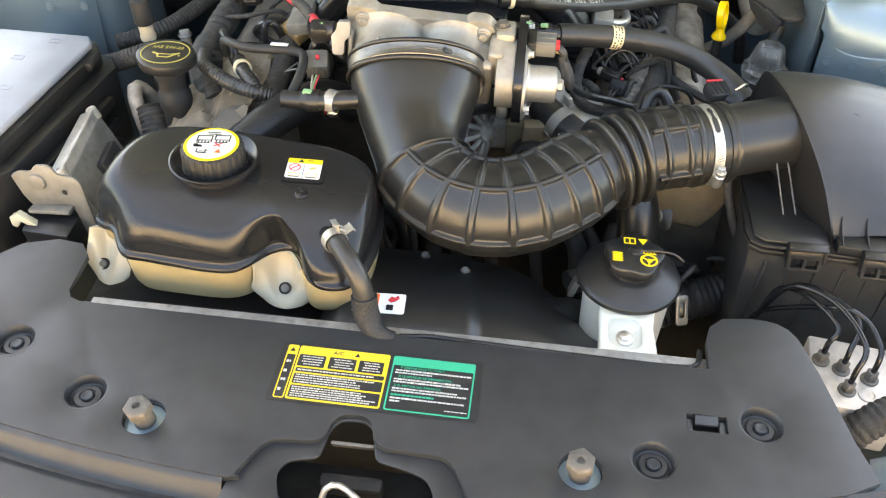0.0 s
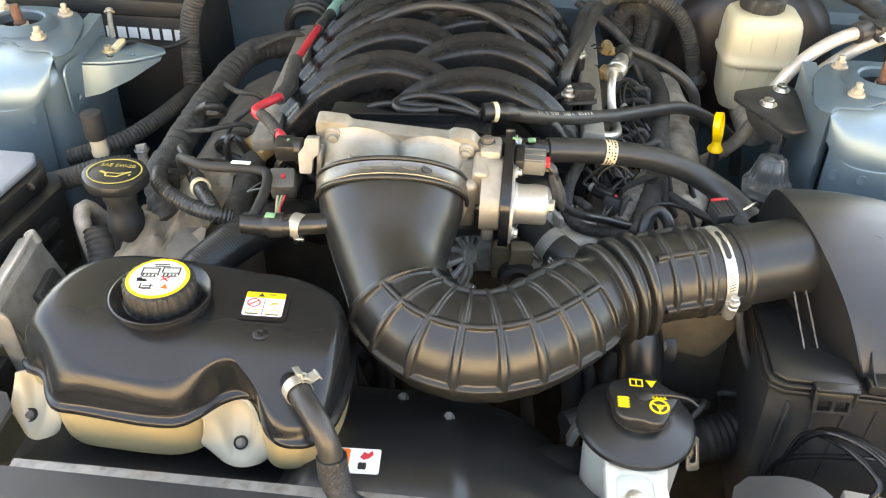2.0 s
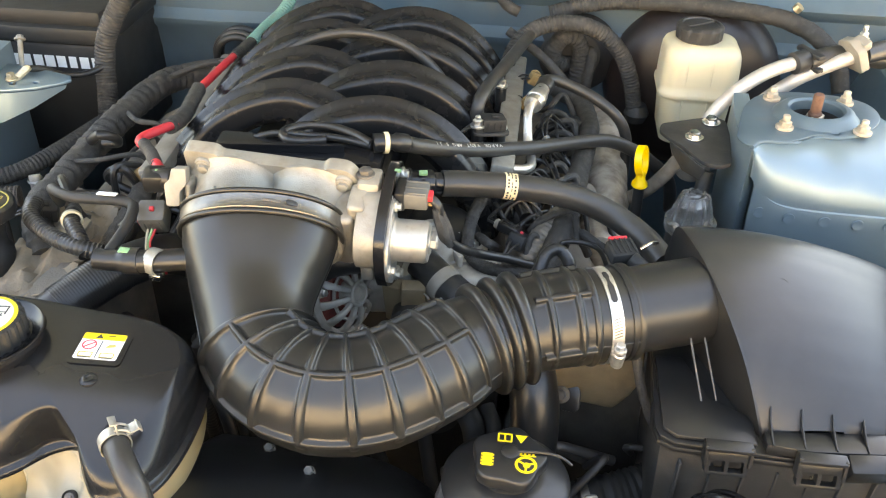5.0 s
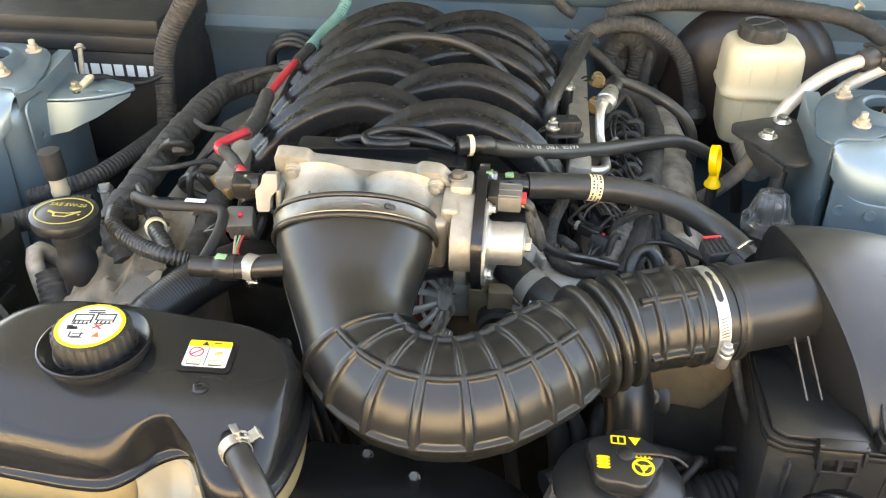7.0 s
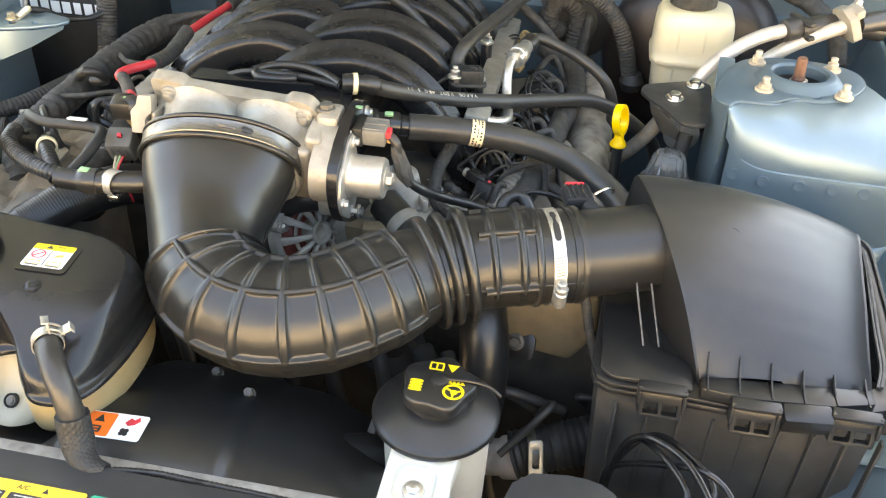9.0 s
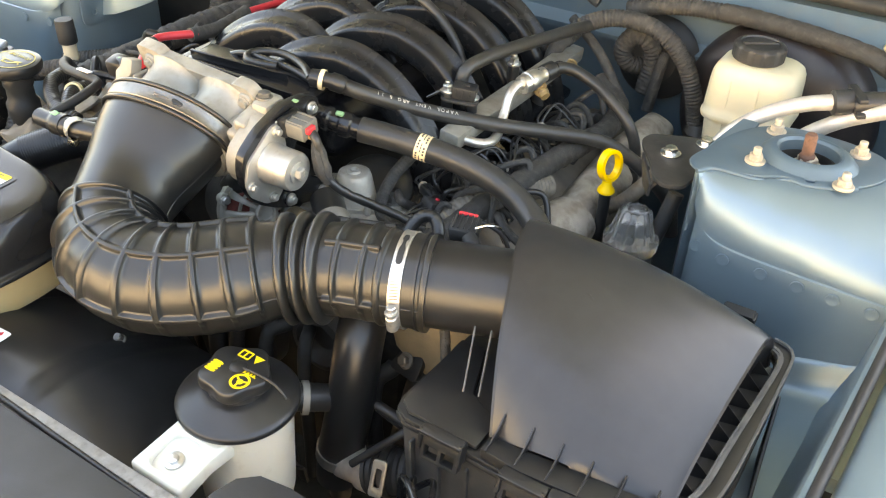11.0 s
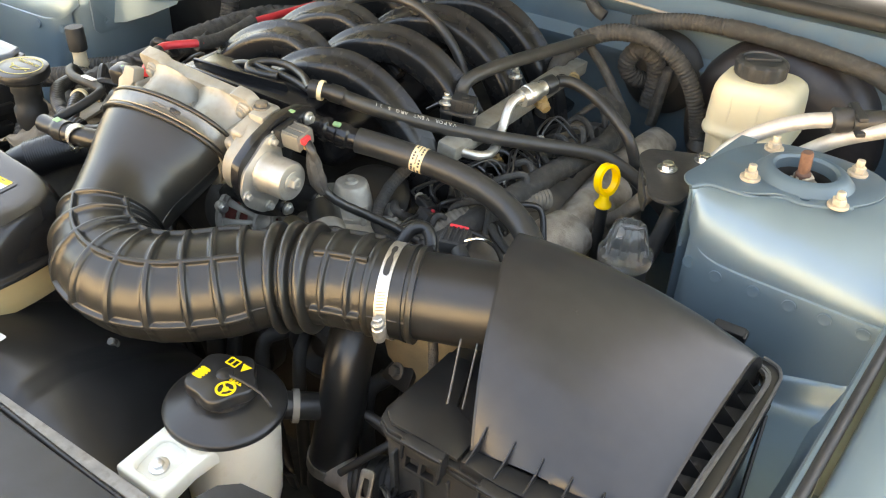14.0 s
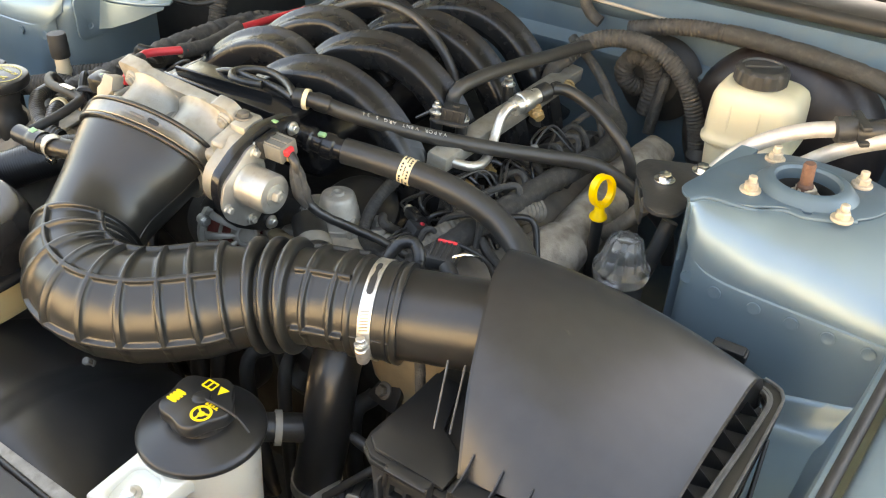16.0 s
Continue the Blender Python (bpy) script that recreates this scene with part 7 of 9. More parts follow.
small_plug((0.124, 1.000, 1.026), 30, 20, PLASTIC, ((0.140, 1.040, 1.040), (0.165, 1.040, 1.015)))
small_plug((0.158, 1.030, 1.026), -20, 10, SATIN, ((0.150, 1.075, 1.042), (0.170, 1.10, 1.016)))
small_plug((0.150, 1.130, 1.030), 40, 30, PLASTIC, ((0.150, 1.165, 1.045), (0.176, 1.175, 1.02)))
small_plug((0.108, 0.960, 1.020), 65, 5, PLASTIC, ((0.128, 0.985, 1.038), (0.150, 0.972, 1.012)))
r_ = thing("wire_loops", "thin glossy black wires looped over the valve cover", "wiring", (0.15, 1.03, 1.02))
for k, (x, y, a0) in enumerate(((0.132, 0.975, 20), (0.150, 1.010, -35), (0.142, 1.062, 60), (0.160, 1.085, 10), (0.150, 1.150, -20), (0.128, 1.020, 80))):
    e = Matrix.Translation((x, y, 1.012)) @ pose(0, 0, 0, 0, 0, a0)
    part("wire", tube([e @ Vector(q) for q in ((-0.024, 0.004, -0.006), (-0.014, 0.010, 0.016), (0.002, 0.006 + 0.002 * k, 0.026), (0.014, -0.004, 0.018), (0.022, -0.012, -0.004))], 0.0017 + 0.0004 * (k % 3), 8, 0.003), SATIN if k % 2 else WIRE, r_)
r_ = thing("ribbed_pipe", "dusty convoluted pipe crossing the valve cover", "pipe", (0.17, 1.0, 1.0))
part("pipe", tube([(0.196, 1.062, 1.004), (0.186, 1.035, 1.010), (0.172, 1.004, 1.014), (0.156, 0.970, 1.012), (0.142, 0.942, 1.000), (0.134, 0.925, 0.97)], loom_r(0.0120, 0.0052), 20, 0.0013), LOOMPALE, r_)
plug("coil_plug", "black ignition coil connector with a red lock", (0.128, 0.945, 1.012), (0.022, 0.018, 0.016), SEAL, (8, 25, 70), REDSLEEVE, group="coil connectors")
r_ = thing("rear_right_pipe", "black pipe over the rear of the rail", "pipe", (0.10, 1.2, 1.09))
part("pipe", tube([(0.070, 1.085, 1.060), (0.072, 1.088, 1.090), (0.080, 1.120, 1.098), (0.092, 1.170, 1.098), (0.105, 1.235, 1.094), (0.118, 1.300, 1.090), (0.130, 1.350, 1.086)], 0.0075, 14), HOSE, r_)


# ---- dipstick and the ribbed cap beside it ----
def dipstick():
    root = thing("dipstick", "yellow ring-handled dipstick in a black tube", "dipstick", (0.254, 1.08, 0.9))
    m = Matrix.Translation((0.2535, 1.082, 1.039)) @ pose(0, 0, 0, 80, 0, 70)
    line = [(0.0130 * math.cos(radians(a)), 0.0150 * math.sin(radians(a)), 0) for a in range(0, 361, 12)]
    b = bmesh.new()
    R = []
    for x, y, _ in line[:-1]:
        n_ = Vector((x, y, 0)).normalized()
        R.append([m @ (Vector((x, y, 0)) + n_ * du + Vector((0, 0, dz))) for du, dz in ((0.0022, 0.0040), (0.0022, -0.0040), (-0.0018, -0.0040), (-0.0018, 0.0040))])
    vs = [[b.verts.new(p) for p in r] for r in R]
    for i in range(len(vs)):
        p, q = vs[i], vs[(i + 1) % len(vs)]
        for k in range(4):
            b.faces.new((p[k], p[(k + 1) % 4], q[(k + 1) % 4], q[k]))
    bmesh.ops.recalc_face_normals(b, faces=b.faces[:])
    part("handle", b, YELLOW, root, "yellow plastic ring")
    part("collar", lathe([(0.0080, 0), (0.0092, 0.0015), (0.0088, 0.0040), (0.0056, 0.0085), (0.0048, 0.018), (0, 0.018)], pose(0.2545, 1.079, 1.009), 24), YELLOW, root)
    part("stem", tube([(0.2545, 1.079, 1.012), (0.255, 1.077, 0.97), (0.256, 1.074, 0.90), (0.255, 1.07, 0.80)], 0.0062, 14), PLASTIC, root)


dipstick()


def ribbed_cap():
    root = thing("coupling", "grey-black ribbed plastic coupling cap", "coupling", (0.306, 1.026, 0.97))
    def wp(a, z):
        return 1 + 0.11 * (1 if (a * 11 / 6.2832) % 1.0 < 0.30 else -0.4) if z > 0.0125 else 1
    part("cap", lathe([(0.026, 0), (0.027, 0.004), (0.027, 0.011), (0.0205, 0.013), (0.0195, 0.02), (0.0145, 0.040), (0.0120, 0.0425), (0.0085, 0.0425), (0.0075, 0.039), (0, 0.039)], pose(0.306, 1.026, 0.992), 110, warp=wp), GLASSY, root)
    part("neck", cyl(0.023, 0.09, pose(0.306, 1.028, 0.90), 32), DULL, root)


ribbed_cap()


def tower_bracket():
    root = thing("tower_bracket", "black steel bracket bolted beside the strut tower", "bracket", (0.31, 1.12, 1.05))
    pts = rounded([(0.271, 1.114), (0.275, 1.131), (0.316, 1.150), (0.336, 1.157), (0.348, 1.148), (0.347, 1.110), (0.340, 1.046), (0.324, 1.038), (0.310, 1.046), (0.294, 1.078), (0.279, 1.098)], 0.006, 4)
    part("plate", prism(pts, 0.004, pose(0, 0, 1.058), 0.001), DULL, root)
    part("skirt", prism([(0, 0), (0.064, 0), (0.060, -0.016), (0.030, -0.020), (0.008, -0.010)], 0.003, pose(0.283, 1.094, 1.059, 90, 0, -62), 0.001), DULL, root)
    for p in ((0.307, 1.099, 1.062), (0.330, 1.139, 1.062)):
        part("bolt", hexbolt(0.0065, 0.006, pose(*p), washer=1.6), BRIGHT, root)
    r2 = thing("steering_pipes", "dusty brown-black pipes below the bracket", "pipe", (0.29, 1.08, 1.0))
    part("pipe", tube([(0.245, 1.12, 0.965), (0.266, 1.105, 0.990), (0.286, 1.100, 1.018), (0.304, 1.110, 1.045)], 0.008, 14), LOOMPALE, r2)
    part("pipe", tube([(0.300, 1.04, 0.94), (0.315, 1.065, 0.975), (0.325, 1.085, 1.03)], 0.008, 14), DULL, r2)


tower_bracket()


# ---- brake parts ----
def brake_reservoir():
    root = thing("brake_reservoir", "yellowed translucent brake fluid reservoir with black cap", "fluid reservoir", (0.333, 1.30, 0.98))
    cx, cy = 0.333, 1.296
    def sec(z, w, d, r=0.020):
        return [(x, y, z) for x, y in rrect(w, d, r, 7, cx, cy)]
    body = [sec(0.972, 0.074, 0.068), sec(0.985, 0.082, 0.075), sec(1.030, 0.0880, 0.080), sec(1.0345, 0.0895, 0.081), sec(1.0365, 0.0970, 0.087), sec(1.0400, 0.0990, 0.0885), sec(1.0440, 0.0985, 0.088), sec(1.0465, 0.0950, 0.084), sec(1.054, 0.0950, 0.0845), sec(1.080, 0.0935, 0.0835), sec(1.0895, 0.0915, 0.0815), sec(1.0955, 0.0875, 0.0775, 0.021), sec(1.0990, 0.0810, 0.071, 0.022), sec(1.1010, 0.0720, 0.062, 0.023), sec(1.1015, 0.060, 0.052, 0.024)]
    part("tank", loft(body), CREAM, root, sharp=50)
    for dx in (-0.019, 0.012):
        part("moulded_rib", tube([(cx + dx, cy - 0.0405, 1.046), (cx + dx, cy - 0.0415, 1.070), (cx + dx, cy - 0.0395, 1.088), (cx + dx, cy - 0.033, 1.0985)], 0.0014, 8), CREAM, root)
        part("moulded_rib", tube([(cx + dx, cy - 0.0405, 1.036), (cx + dx, cy - 0.0395, 1.010), (cx + dx, cy - 0.0385, 0.985)], 0.0013, 8), CREAM, root)
    part("neck", lathe([(0.025, 1.096), (0.025, 1.106), (0.020, 1.106)], pose(0.327, 1.296, 0), 40), CREAM, root)
    part("cap", lathe([(0.0262, 1.1025), (0.0275, 1.1045), (0.0278, 1.1180), (0.0262, 1.1205), (0.0225, 1.1215), (0.0215, 1.1195), (0, 1.1195)], pose(0.327, 1.296, 0), 108, warp=lambda a, z: 1 + (0.035 if (a * 12 / 6.2832) % 1.0 < 0.72 and 1.104 < z < 1.1190 else 0)), DULL, root, "black ribbed screw cap")
    part("cap_grip", box((0.040, 0.0045, 0.0035), pose(0.327, 1.296, 1.1205, 0, 0, 35), 0.0012), DULL, root)


brake_reservoir()
bb = lathe([(0.0, 0.0), (0.05, 0.004), (0.095, 0.012), (0.115, 0.03), (0.120, 0.05), (0.120, 0.07), (0.0, 0.07)], aim((0.345, 1.345, 1.00), (0, 1, 0)), 64)
r_ = thing("brake_booster", "dark round brake booster on the firewall", "brake booster", (0.345, 1.37, 0.88))
part("shell", bb, M("brown black paint", (0.022, 0.016, 0.015), 0.4, dirt=0.2, dirtcol=(0.05, 0.04, 0.035)), r_)
part("master_cylinder", cyl(0.022, 0.14, aim((0.335, 1.215, 0.965), (0, 1, 0)), 28), CASTDIRTY, r_)


def ac_lines():
    for nm, pts in (("a", [(0.318, 1.165, 1.015), (0.334, 1.172, 1.052), (0.352, 1.180, 1.076), (0.378, 1.194, 1.094), (0.405, 1.208, 1.104), (0.432, 1.222, 1.108)]), ("b", [(0.372, 1.215, 1.015), (0.390, 1.218, 1.045), (0.410, 1.221, 1.066), (0.436, 1.222, 1.088), (0.468, 1.224, 1.106), (0.492, 1.228, 1.116)])):
        r = thing("refrigerant_pipe", "bare aluminium refrigerant pipe with a fitting", "pipe", pts[2], "refrigerant pipes")
        part("pipe", tube(pts, 0.0080, 20), ALLOY, r)
        e = Vector(pts[-1])
        if nm == "a":
            part("collar", lathe([(0.0100, -0.010), (0.0128, -0.008), (0.0128, 0.008), (0.0105, 0.011)], aim(e, (0.85, 0.45, 0.12)), 24), DULL, r)
            cm = aim(e + Vector((0.012, 0.006, 0.002)), (0.85, 0.45, 0.12))
            for sy in (-0.008, 0.008):
                part("grip", box((0.040, 0.005, 0.009), cm @ pose(0, sy, 0.001), 0.0012), DULL, r)
            part("grip_bar", box((0.005, 0.018, 0.0022), cm @ pose(0.002, 0, 0.002), 0.0008), STEEL, r)
            part("hose_end", tube([e + Vector((0.01, 0.003, 0)), e + Vector((0.05, 0.02, 0.004)), e + Vector((0.11, 0.05, -0.01))], 0.0115, 18), HOSE, r)
        else:
            part("fitting_plate", prism(rounded([(-0.020, -0.016), (0.012, -0.020), (0.022, -0.010), (0.020, 0.014), (-0.004, 0.022), (-0.020, 0.012)], 0.005), 0.010, aim(e + Vector((-0.004, 0, 0)), (0.82, 0.30, 0.42)), 0.002), BEIGE, r, "pale cast joint plate")
            part("fitting_lip", box((0.012, 0.020, 0.012), Matrix.Translation(e) @ pose(0.004, -0.004, 0.018, 10, -25, 30), 0.003), BEIGE, r)
            part("fitting_stud", hexbolt(0.005, 0.006, Matrix.Translation(e + Vector((0.006, 0.004, 0.02))), washer=1.4, stud=0.008), STEEL, r)
            part("hose_end", tube([e + Vector((0.012, 0.006, 0)), e + Vector((0.05, 0.03, 0.0)), e + Vector((0.10, 0.06, -0.02))], 0.0115, 18), HOSE, r)


ac_lines()


# ---- firewall looms ----
r_ = thing("firewall_loom", "convoluted wiring conduit arched over the firewall grommet", "wiring loom", (0.15, 1.33, 1.0))
part("conduit", tube([(0.098, 1.285, 1.072), (0.112, 1.305, 1.088), (0.140, 1.320, 1.099), (0.180, 1.326, 1.100), (0.214, 1.328, 1.087), (0.240, 1.330, 1.060), (0.256, 1.332, 1.025), (0.266, 1.334, 0.985)], loom_r(0.0105), 20, 0.0011), LOOM, r_)
part("ball_end", lathe([(0, -0.016), (0.012, -0.012), (0.017, 0), (0.012, 0.012), (0, 0.016)], pose(0.270, 1.335, 0.978), 24), DULL, r_)
part("tail", tube([(0.10, 1.285, 1.075), (0.092, 1.27, 1.06), (0.086, 1.26, 1.02), (0.085, 1.25, 0.98)], taped_r(0.009, 4), 16, 0.004), LOOM, r_)
r_ = thing("grommet_conduits", "dusty conduits entering a round rubber grommet", "wiring loom", (0.17, 1.38, 1.0))
part("grommet", lathe([(0.050, 0), (0.055, 0.004), (0.050, 0.010), (0.036, 0.014), (0.030, 0.022), (0.022, 0.024), (0, 0.024)], aim((0.185, 1.395, 1.036), (0, -1, 0.1)), 40), SEAL, r_)
part("conduit", tube([(0.178, 1.382, 1.028), (0.160, 1.362, 1.03), (0.150, 1.352, 1.05), (0.162, 1.348, 1.073), (0.180, 1.352, 1.070), (0.188, 1.36, 1.045), (0.184, 1.36, 1.00)], loom_r(0.0115, 0.0055), 20, 0.0013), LOOM, r_)
part("wire", tube([(0.19, 1.385, 1.03), (0.202, 1.36, 1.05), (0.20, 1.352, 1.02), (0.196, 1.35, 0.98)], taped_r(0.007, 9), 12, 0.004), LOOM, r_)
r_ = thing("coiled_hose", "coil of dusty black hose on the firewall", "hose", (-0.289, 1.365, 0.981))
for k in range(4):
    rad = 0.034 - 0.0035 * (k % 2)
    part("coil", tube([(-0.289 + rad * math.cos(radians(a_)), 1.372 - 0.008 * k + 0.002 * math.sin(radians(2 * a_)), 1.011 + rad * 1.1 * math.sin(radians(a_))) for a_ in range(-60, 271, 30)], 0.0052, 12), HOSE, r_)
r_ = thing("cowl_bead", "pale sealed seam along the firewall top", "seam", (0.2, 1.396, 1.11))
part("bead", tube([(0.05, 1.388, 1.118), (0.12, 1.386, 1.116), (0.20, 1.385, 1.113), (0.30, 1.384, 1.110)], 0.0022, 8), BEIGE, r_)
r_ = thing("cowl_loom", "taped and convoluted loom below the cowl", "wiring loom", (0.3, 1.38, 1.1))
part("conduit", tube([(0.142, 1.372, 1.096), (0.175, 1.374, 1.106), (0.215, 1.376, 1.114), (0.262, 1.376, 1.118)], loom_r(0.0100, 0.005), 18, 0.0012), LOOM, r_)
part("taped_length", tube([(0.26, 1.376, 1.118), (0.31, 1.372, 1.119), (0.37, 1.364, 1.118), (0.43, 1.354, 1.114), (0.475, 1.34, 1.10), (0.505, 1.32, 1.075), (0.515, 1.30, 1.04)], taped_r(0.0105, 2), 20, 0.004), LOOM, r_)
hosed("brake_pipe_bend", "dark pipe clipped to the firewall", [(0.070, 1.385, 1.15), (0.072, 1.380, 1.12), (0.085, 1.376, 1.102), (0.10, 1.376, 1.094)], 0.0075, LOOM, "pipe")
hosed("slanting_strip", "dusty dark strip running down from the firewall", [(0.09, 1.32, 1.088), (0.14, 1.30, 1.06), (0.19, 1.27, 1.02)], 0.006, LOOM, "strip")
hosed("cowl_clip", "small brass-coloured cowl clip", [(0.448, 1.345, 1.128), (0.452, 1.343, 1.134)], 0.006, ZINC, "clip")
r_ = thing("cowl_seal", "black rubber cowl seal strip", "seal", (CX, 1.44, 1.12))
part("seal", tube([(-0.90, 1.412, 1.150), (-0.5, 1.412, 1.150), (0.0, 1.412, 1.150), (0.5, 1.412, 1.150), (0.72, 1.412, 1.150)], 0.009, 14), SEAL, r_)
part("grille_bar", box((1.7, 0.012, 0.006), pose(CX, 1.47, 1.166), 0.002), PLASTIC, r_)


# ---- right side of the bay ----
def oil_filler():
    x, y = -0.361, 0.842
    root = thing("oil_filler", "black oil filler cap with yellow oil can symbol", "oil cap", (x, y, 0.99))
    up = pose(x, y, 0.0)
    part("neck", lathe([(0.016, 0.97), (0.016, 1.005), (0.0180, 1.009), (0.0180, 1.024), (0.0150, 1.028), (0.0145, 1.042), (0.0165, 1.045), (0.0165, 1.056), (0.015, 1.060), (0.0, 1.060)], up, 36), SEAL, root)
    cap = part("cap", lathe([(0.017, 1.0590), (0.0265, 1.0600), (0.0300, 1.0625), (0.0310, 1.066), (0.0310, 1.070), (0.0302, 1.0728), (0.0280, 1.0738), (0.0, 1.0742)], up, 72, warp=lambda a, z: 1 + 0.045 * math.cos(2 * a + 0.8) + 0.012 * math.cos(6 * a)), PLASTIC, root, "wide lobed black cap")
    z = 1.0744
    ink = bmesh.new()
    e0 = [(x + 0.0265 * math.cos(2 * math.pi * i / 48), y + 0.0225 * math.sin(2 * math.pi * i / 48)) for i in range(48)]
    e1 = [(x + 0.0252 * math.cos(2 * math.pi * i / 48), y + 0.0212 * math.sin(2 * math.pi * i / 48)) for i in range(48)]
    prism(e0, 0.0003, pose(0, 0, z), 0, ink, holes=[e1])
    letters("SAE 5W-20", 0.0072, pose(x, y + 0.010, z + 0.0002), ink, 0.0003)
    can = [(-0.014, 0.003), (-0.012, 0.0035), (-0.007, 0.001), (0.006, 0.001), (0.016, 0.005), (0.0165, 0.0035), (0.006, -0.006), (-0.006, -0.006), (-0.008, -0.001), (-0.0135, 0.001)]
    inn = [(-0.0055, -0.0002), (0.0055, -0.0002), (0.0105, 0.0018), (0.0052, -0.0048), (-0.0050, -0.0048)]
    prism([(x + a, y + b - 0.004) for a, b in can], 0.0003, pose(0, 0, z), 0, ink, holes=[[(x + a, y + b - 0.004) for a, b in inn]])
    prism(circle(x + 0.0165, y - 0.005, 0.0012, 10), 0.0003, pose(0, 0, z), 0, ink)
    part("symbol", ink, OLDYELLOW, cap, "yellow printed oil can and grade")


oil_filler()

r_ = thing("main_loom", "thick dusty taped engine loom along the engine", "wiring loom", (-0.37, 1.0, 1.0))
part("trunk", tube([(-0.322, 0.862, 1.005), (-0.342, 0.890, 1.022), (-0.351, 0.916, 1.028), (-0.350, 0.964, 1.031), (-0.347, 1.027, 1.036), (-0.342, 1.092, 1.041), (-0.334, 1.165, 1.043), (-0.318, 1.215, 1.040), (-0.282, 1.240, 1.036)], lambda s, a: taped_r(0.0148, 1)(s, a) * (1 + 0.03 * math.sin(s * 520)), 28, 0.0026), LOOM, r_)
for k, (p, q, w) in enumerate((((-0.35, 1.14, 1.045), (-0.27, 1.22, 1.06), 0.006), ((-0.35, 0.98, 1.042), (-0.28, 1.0, 1.045), 0.0045), ((-0.34, 1.10, 1.046), (-0.28, 1.06, 1.05), 0.005), ((-0.34, 1.2, 1.045), (-0.24, 1.25, 1.05), 0.008))):
    rnd = random.Random(40 + k)
    mid = (Vector(p) + Vector(q)) / 2 + Vector((rnd.uniform(-0.01, 0.01), rnd.uniform(-0.02, 0.02), rnd.uniform(0.0, 0.022)))
    part("branch", tube([p, mid, q, Vector(q) + Vector((0.01, 0.005, -0.03))], taped_r(w * 0.6, k), 10, 0.004), LOOM, r_)
part("loop", tube([(-0.335, 1.005, 1.055), (-0.322, 1.000, 1.066), (-0.310, 1.008, 1.060), (-0.312, 1.018, 1.048), (-0.330, 1.02, 1.045)], 0.0052, 12), WIRE, r_)

r_ = thing("battery_conduit", "black convoluted cable running down past the battery", "cable", (-0.42, 1.22, 1.0))
part("conduit", tube([(-0.36, 1.235, 1.17), (-0.385, 1.228, 1.13), (-0.408, 1.222, 1.09), (-0.417, 1.218, 1.055), (-0.415, 1.205, 1.02), (-0.408, 1.18, 0.99)], loom_r(0.0125, 0.0048), 22, 0.0011), LOOM, r_)
part("lower_run", tube([(-0.408, 1.18, 0.99), (-0.404, 1.14, 1.0), (-0.418, 1.08, 1.000), (-0.440, 1.035, 0.996), (-0.468, 1.012, 0.992), (-0.500, 1.00, 0.985)], loom_r(0.0098, 0.0048), 18, 0.0012), LOOM, r_)
part("ground_lead", tube([(-0.410, 1.215, 1.052), (-0.430, 1.190, 1.047), (-0.448, 1.165, 1.055), (-0.460, 1.150, 1.068), (-0.470, 1.135, 1.074)], 0.0042, 10), WIRE, r_)


def breather_stub():
    root = thing("breather_stub", "white and black breather stub with elbow", "breather", (-0.437, 0.940, 1.020))
    at = pose(-0.4405, 0.970, 0.990, 0, -2, 0)
    part("stem", lathe([(0.0070, 0), (0.0072, 0.020), (0.0094, 0.022), (0.0098, 0.027), (0.0088, 0.030), (0.0088, 0.046), (0.0, 0.046)], at, 24), EARMAT, root, "white plastic stem")
    part("top", lathe([(0.0108, 0.043), (0.0116, 0.045), (0.0118, 0.060), (0.0114, 0.061), (0.0116, 0.070), (0.0108, 0.0735), (0.0, 0.0742)], at, 28), SEAL, root, "black cap")
    part("down_pipe", tube([(-0.4405, 0.970, 0.995), (-0.438, 0.966, 0.965), (-0.432, 0.955, 0.93)], 0.0068, 14), DULL, root)
    r2 = thing("guide_tube", "dull metal guide tube with a collar", "tube", (-0.405, 0.99, 0.95))
    part("tube", tube([(-0.40, 0.985, 0.94), (-0.404, 0.992, 0.985), (-0.408, 1.0, 1.01)], 0.0062, 14), CASTDIRTY, r2)
    part("collar", lathe([(0.008, 0), (0.0088, 0.002), (0.008, 0.004)], pose(-0.4075, 0.999, 1.002), 20, ring_only=True), STEEL, r2)
    part("cable_bend", tube([(-0.415, 0.90, 0.97), (-0.425, 0.885, 0.998), (-0.423, 0.868, 0.995), (-0.415, 0.86, 0.95), (-0.40, 0.85, 0.90)], 0.0085, 14), CASTDIRTY, r2)
    r3 = thing("side_conduit", "black conduits behind the oil filler", "conduit", (-0.45, 0.9, 0.98))
    part("conduit", tube([(-0.53, 0.925, 0.985), (-0.47, 0.93, 1.0), (-0.43, 0.945, 1.01), (-0.40, 0.955, 1.01)], loom_r(0.0115), 18, 0.0012), LOOM, r3)
    part("conduit", tube([(-0.405, 0.865, 0.985), (-0.395, 0.845, 0.965), (-0.388, 0.82, 0.93), (-0.38, 0.80, 0.88)], loom_r(0.016, 0.0055), 20, 0.0013), LOOM, r3)


breather_stub()


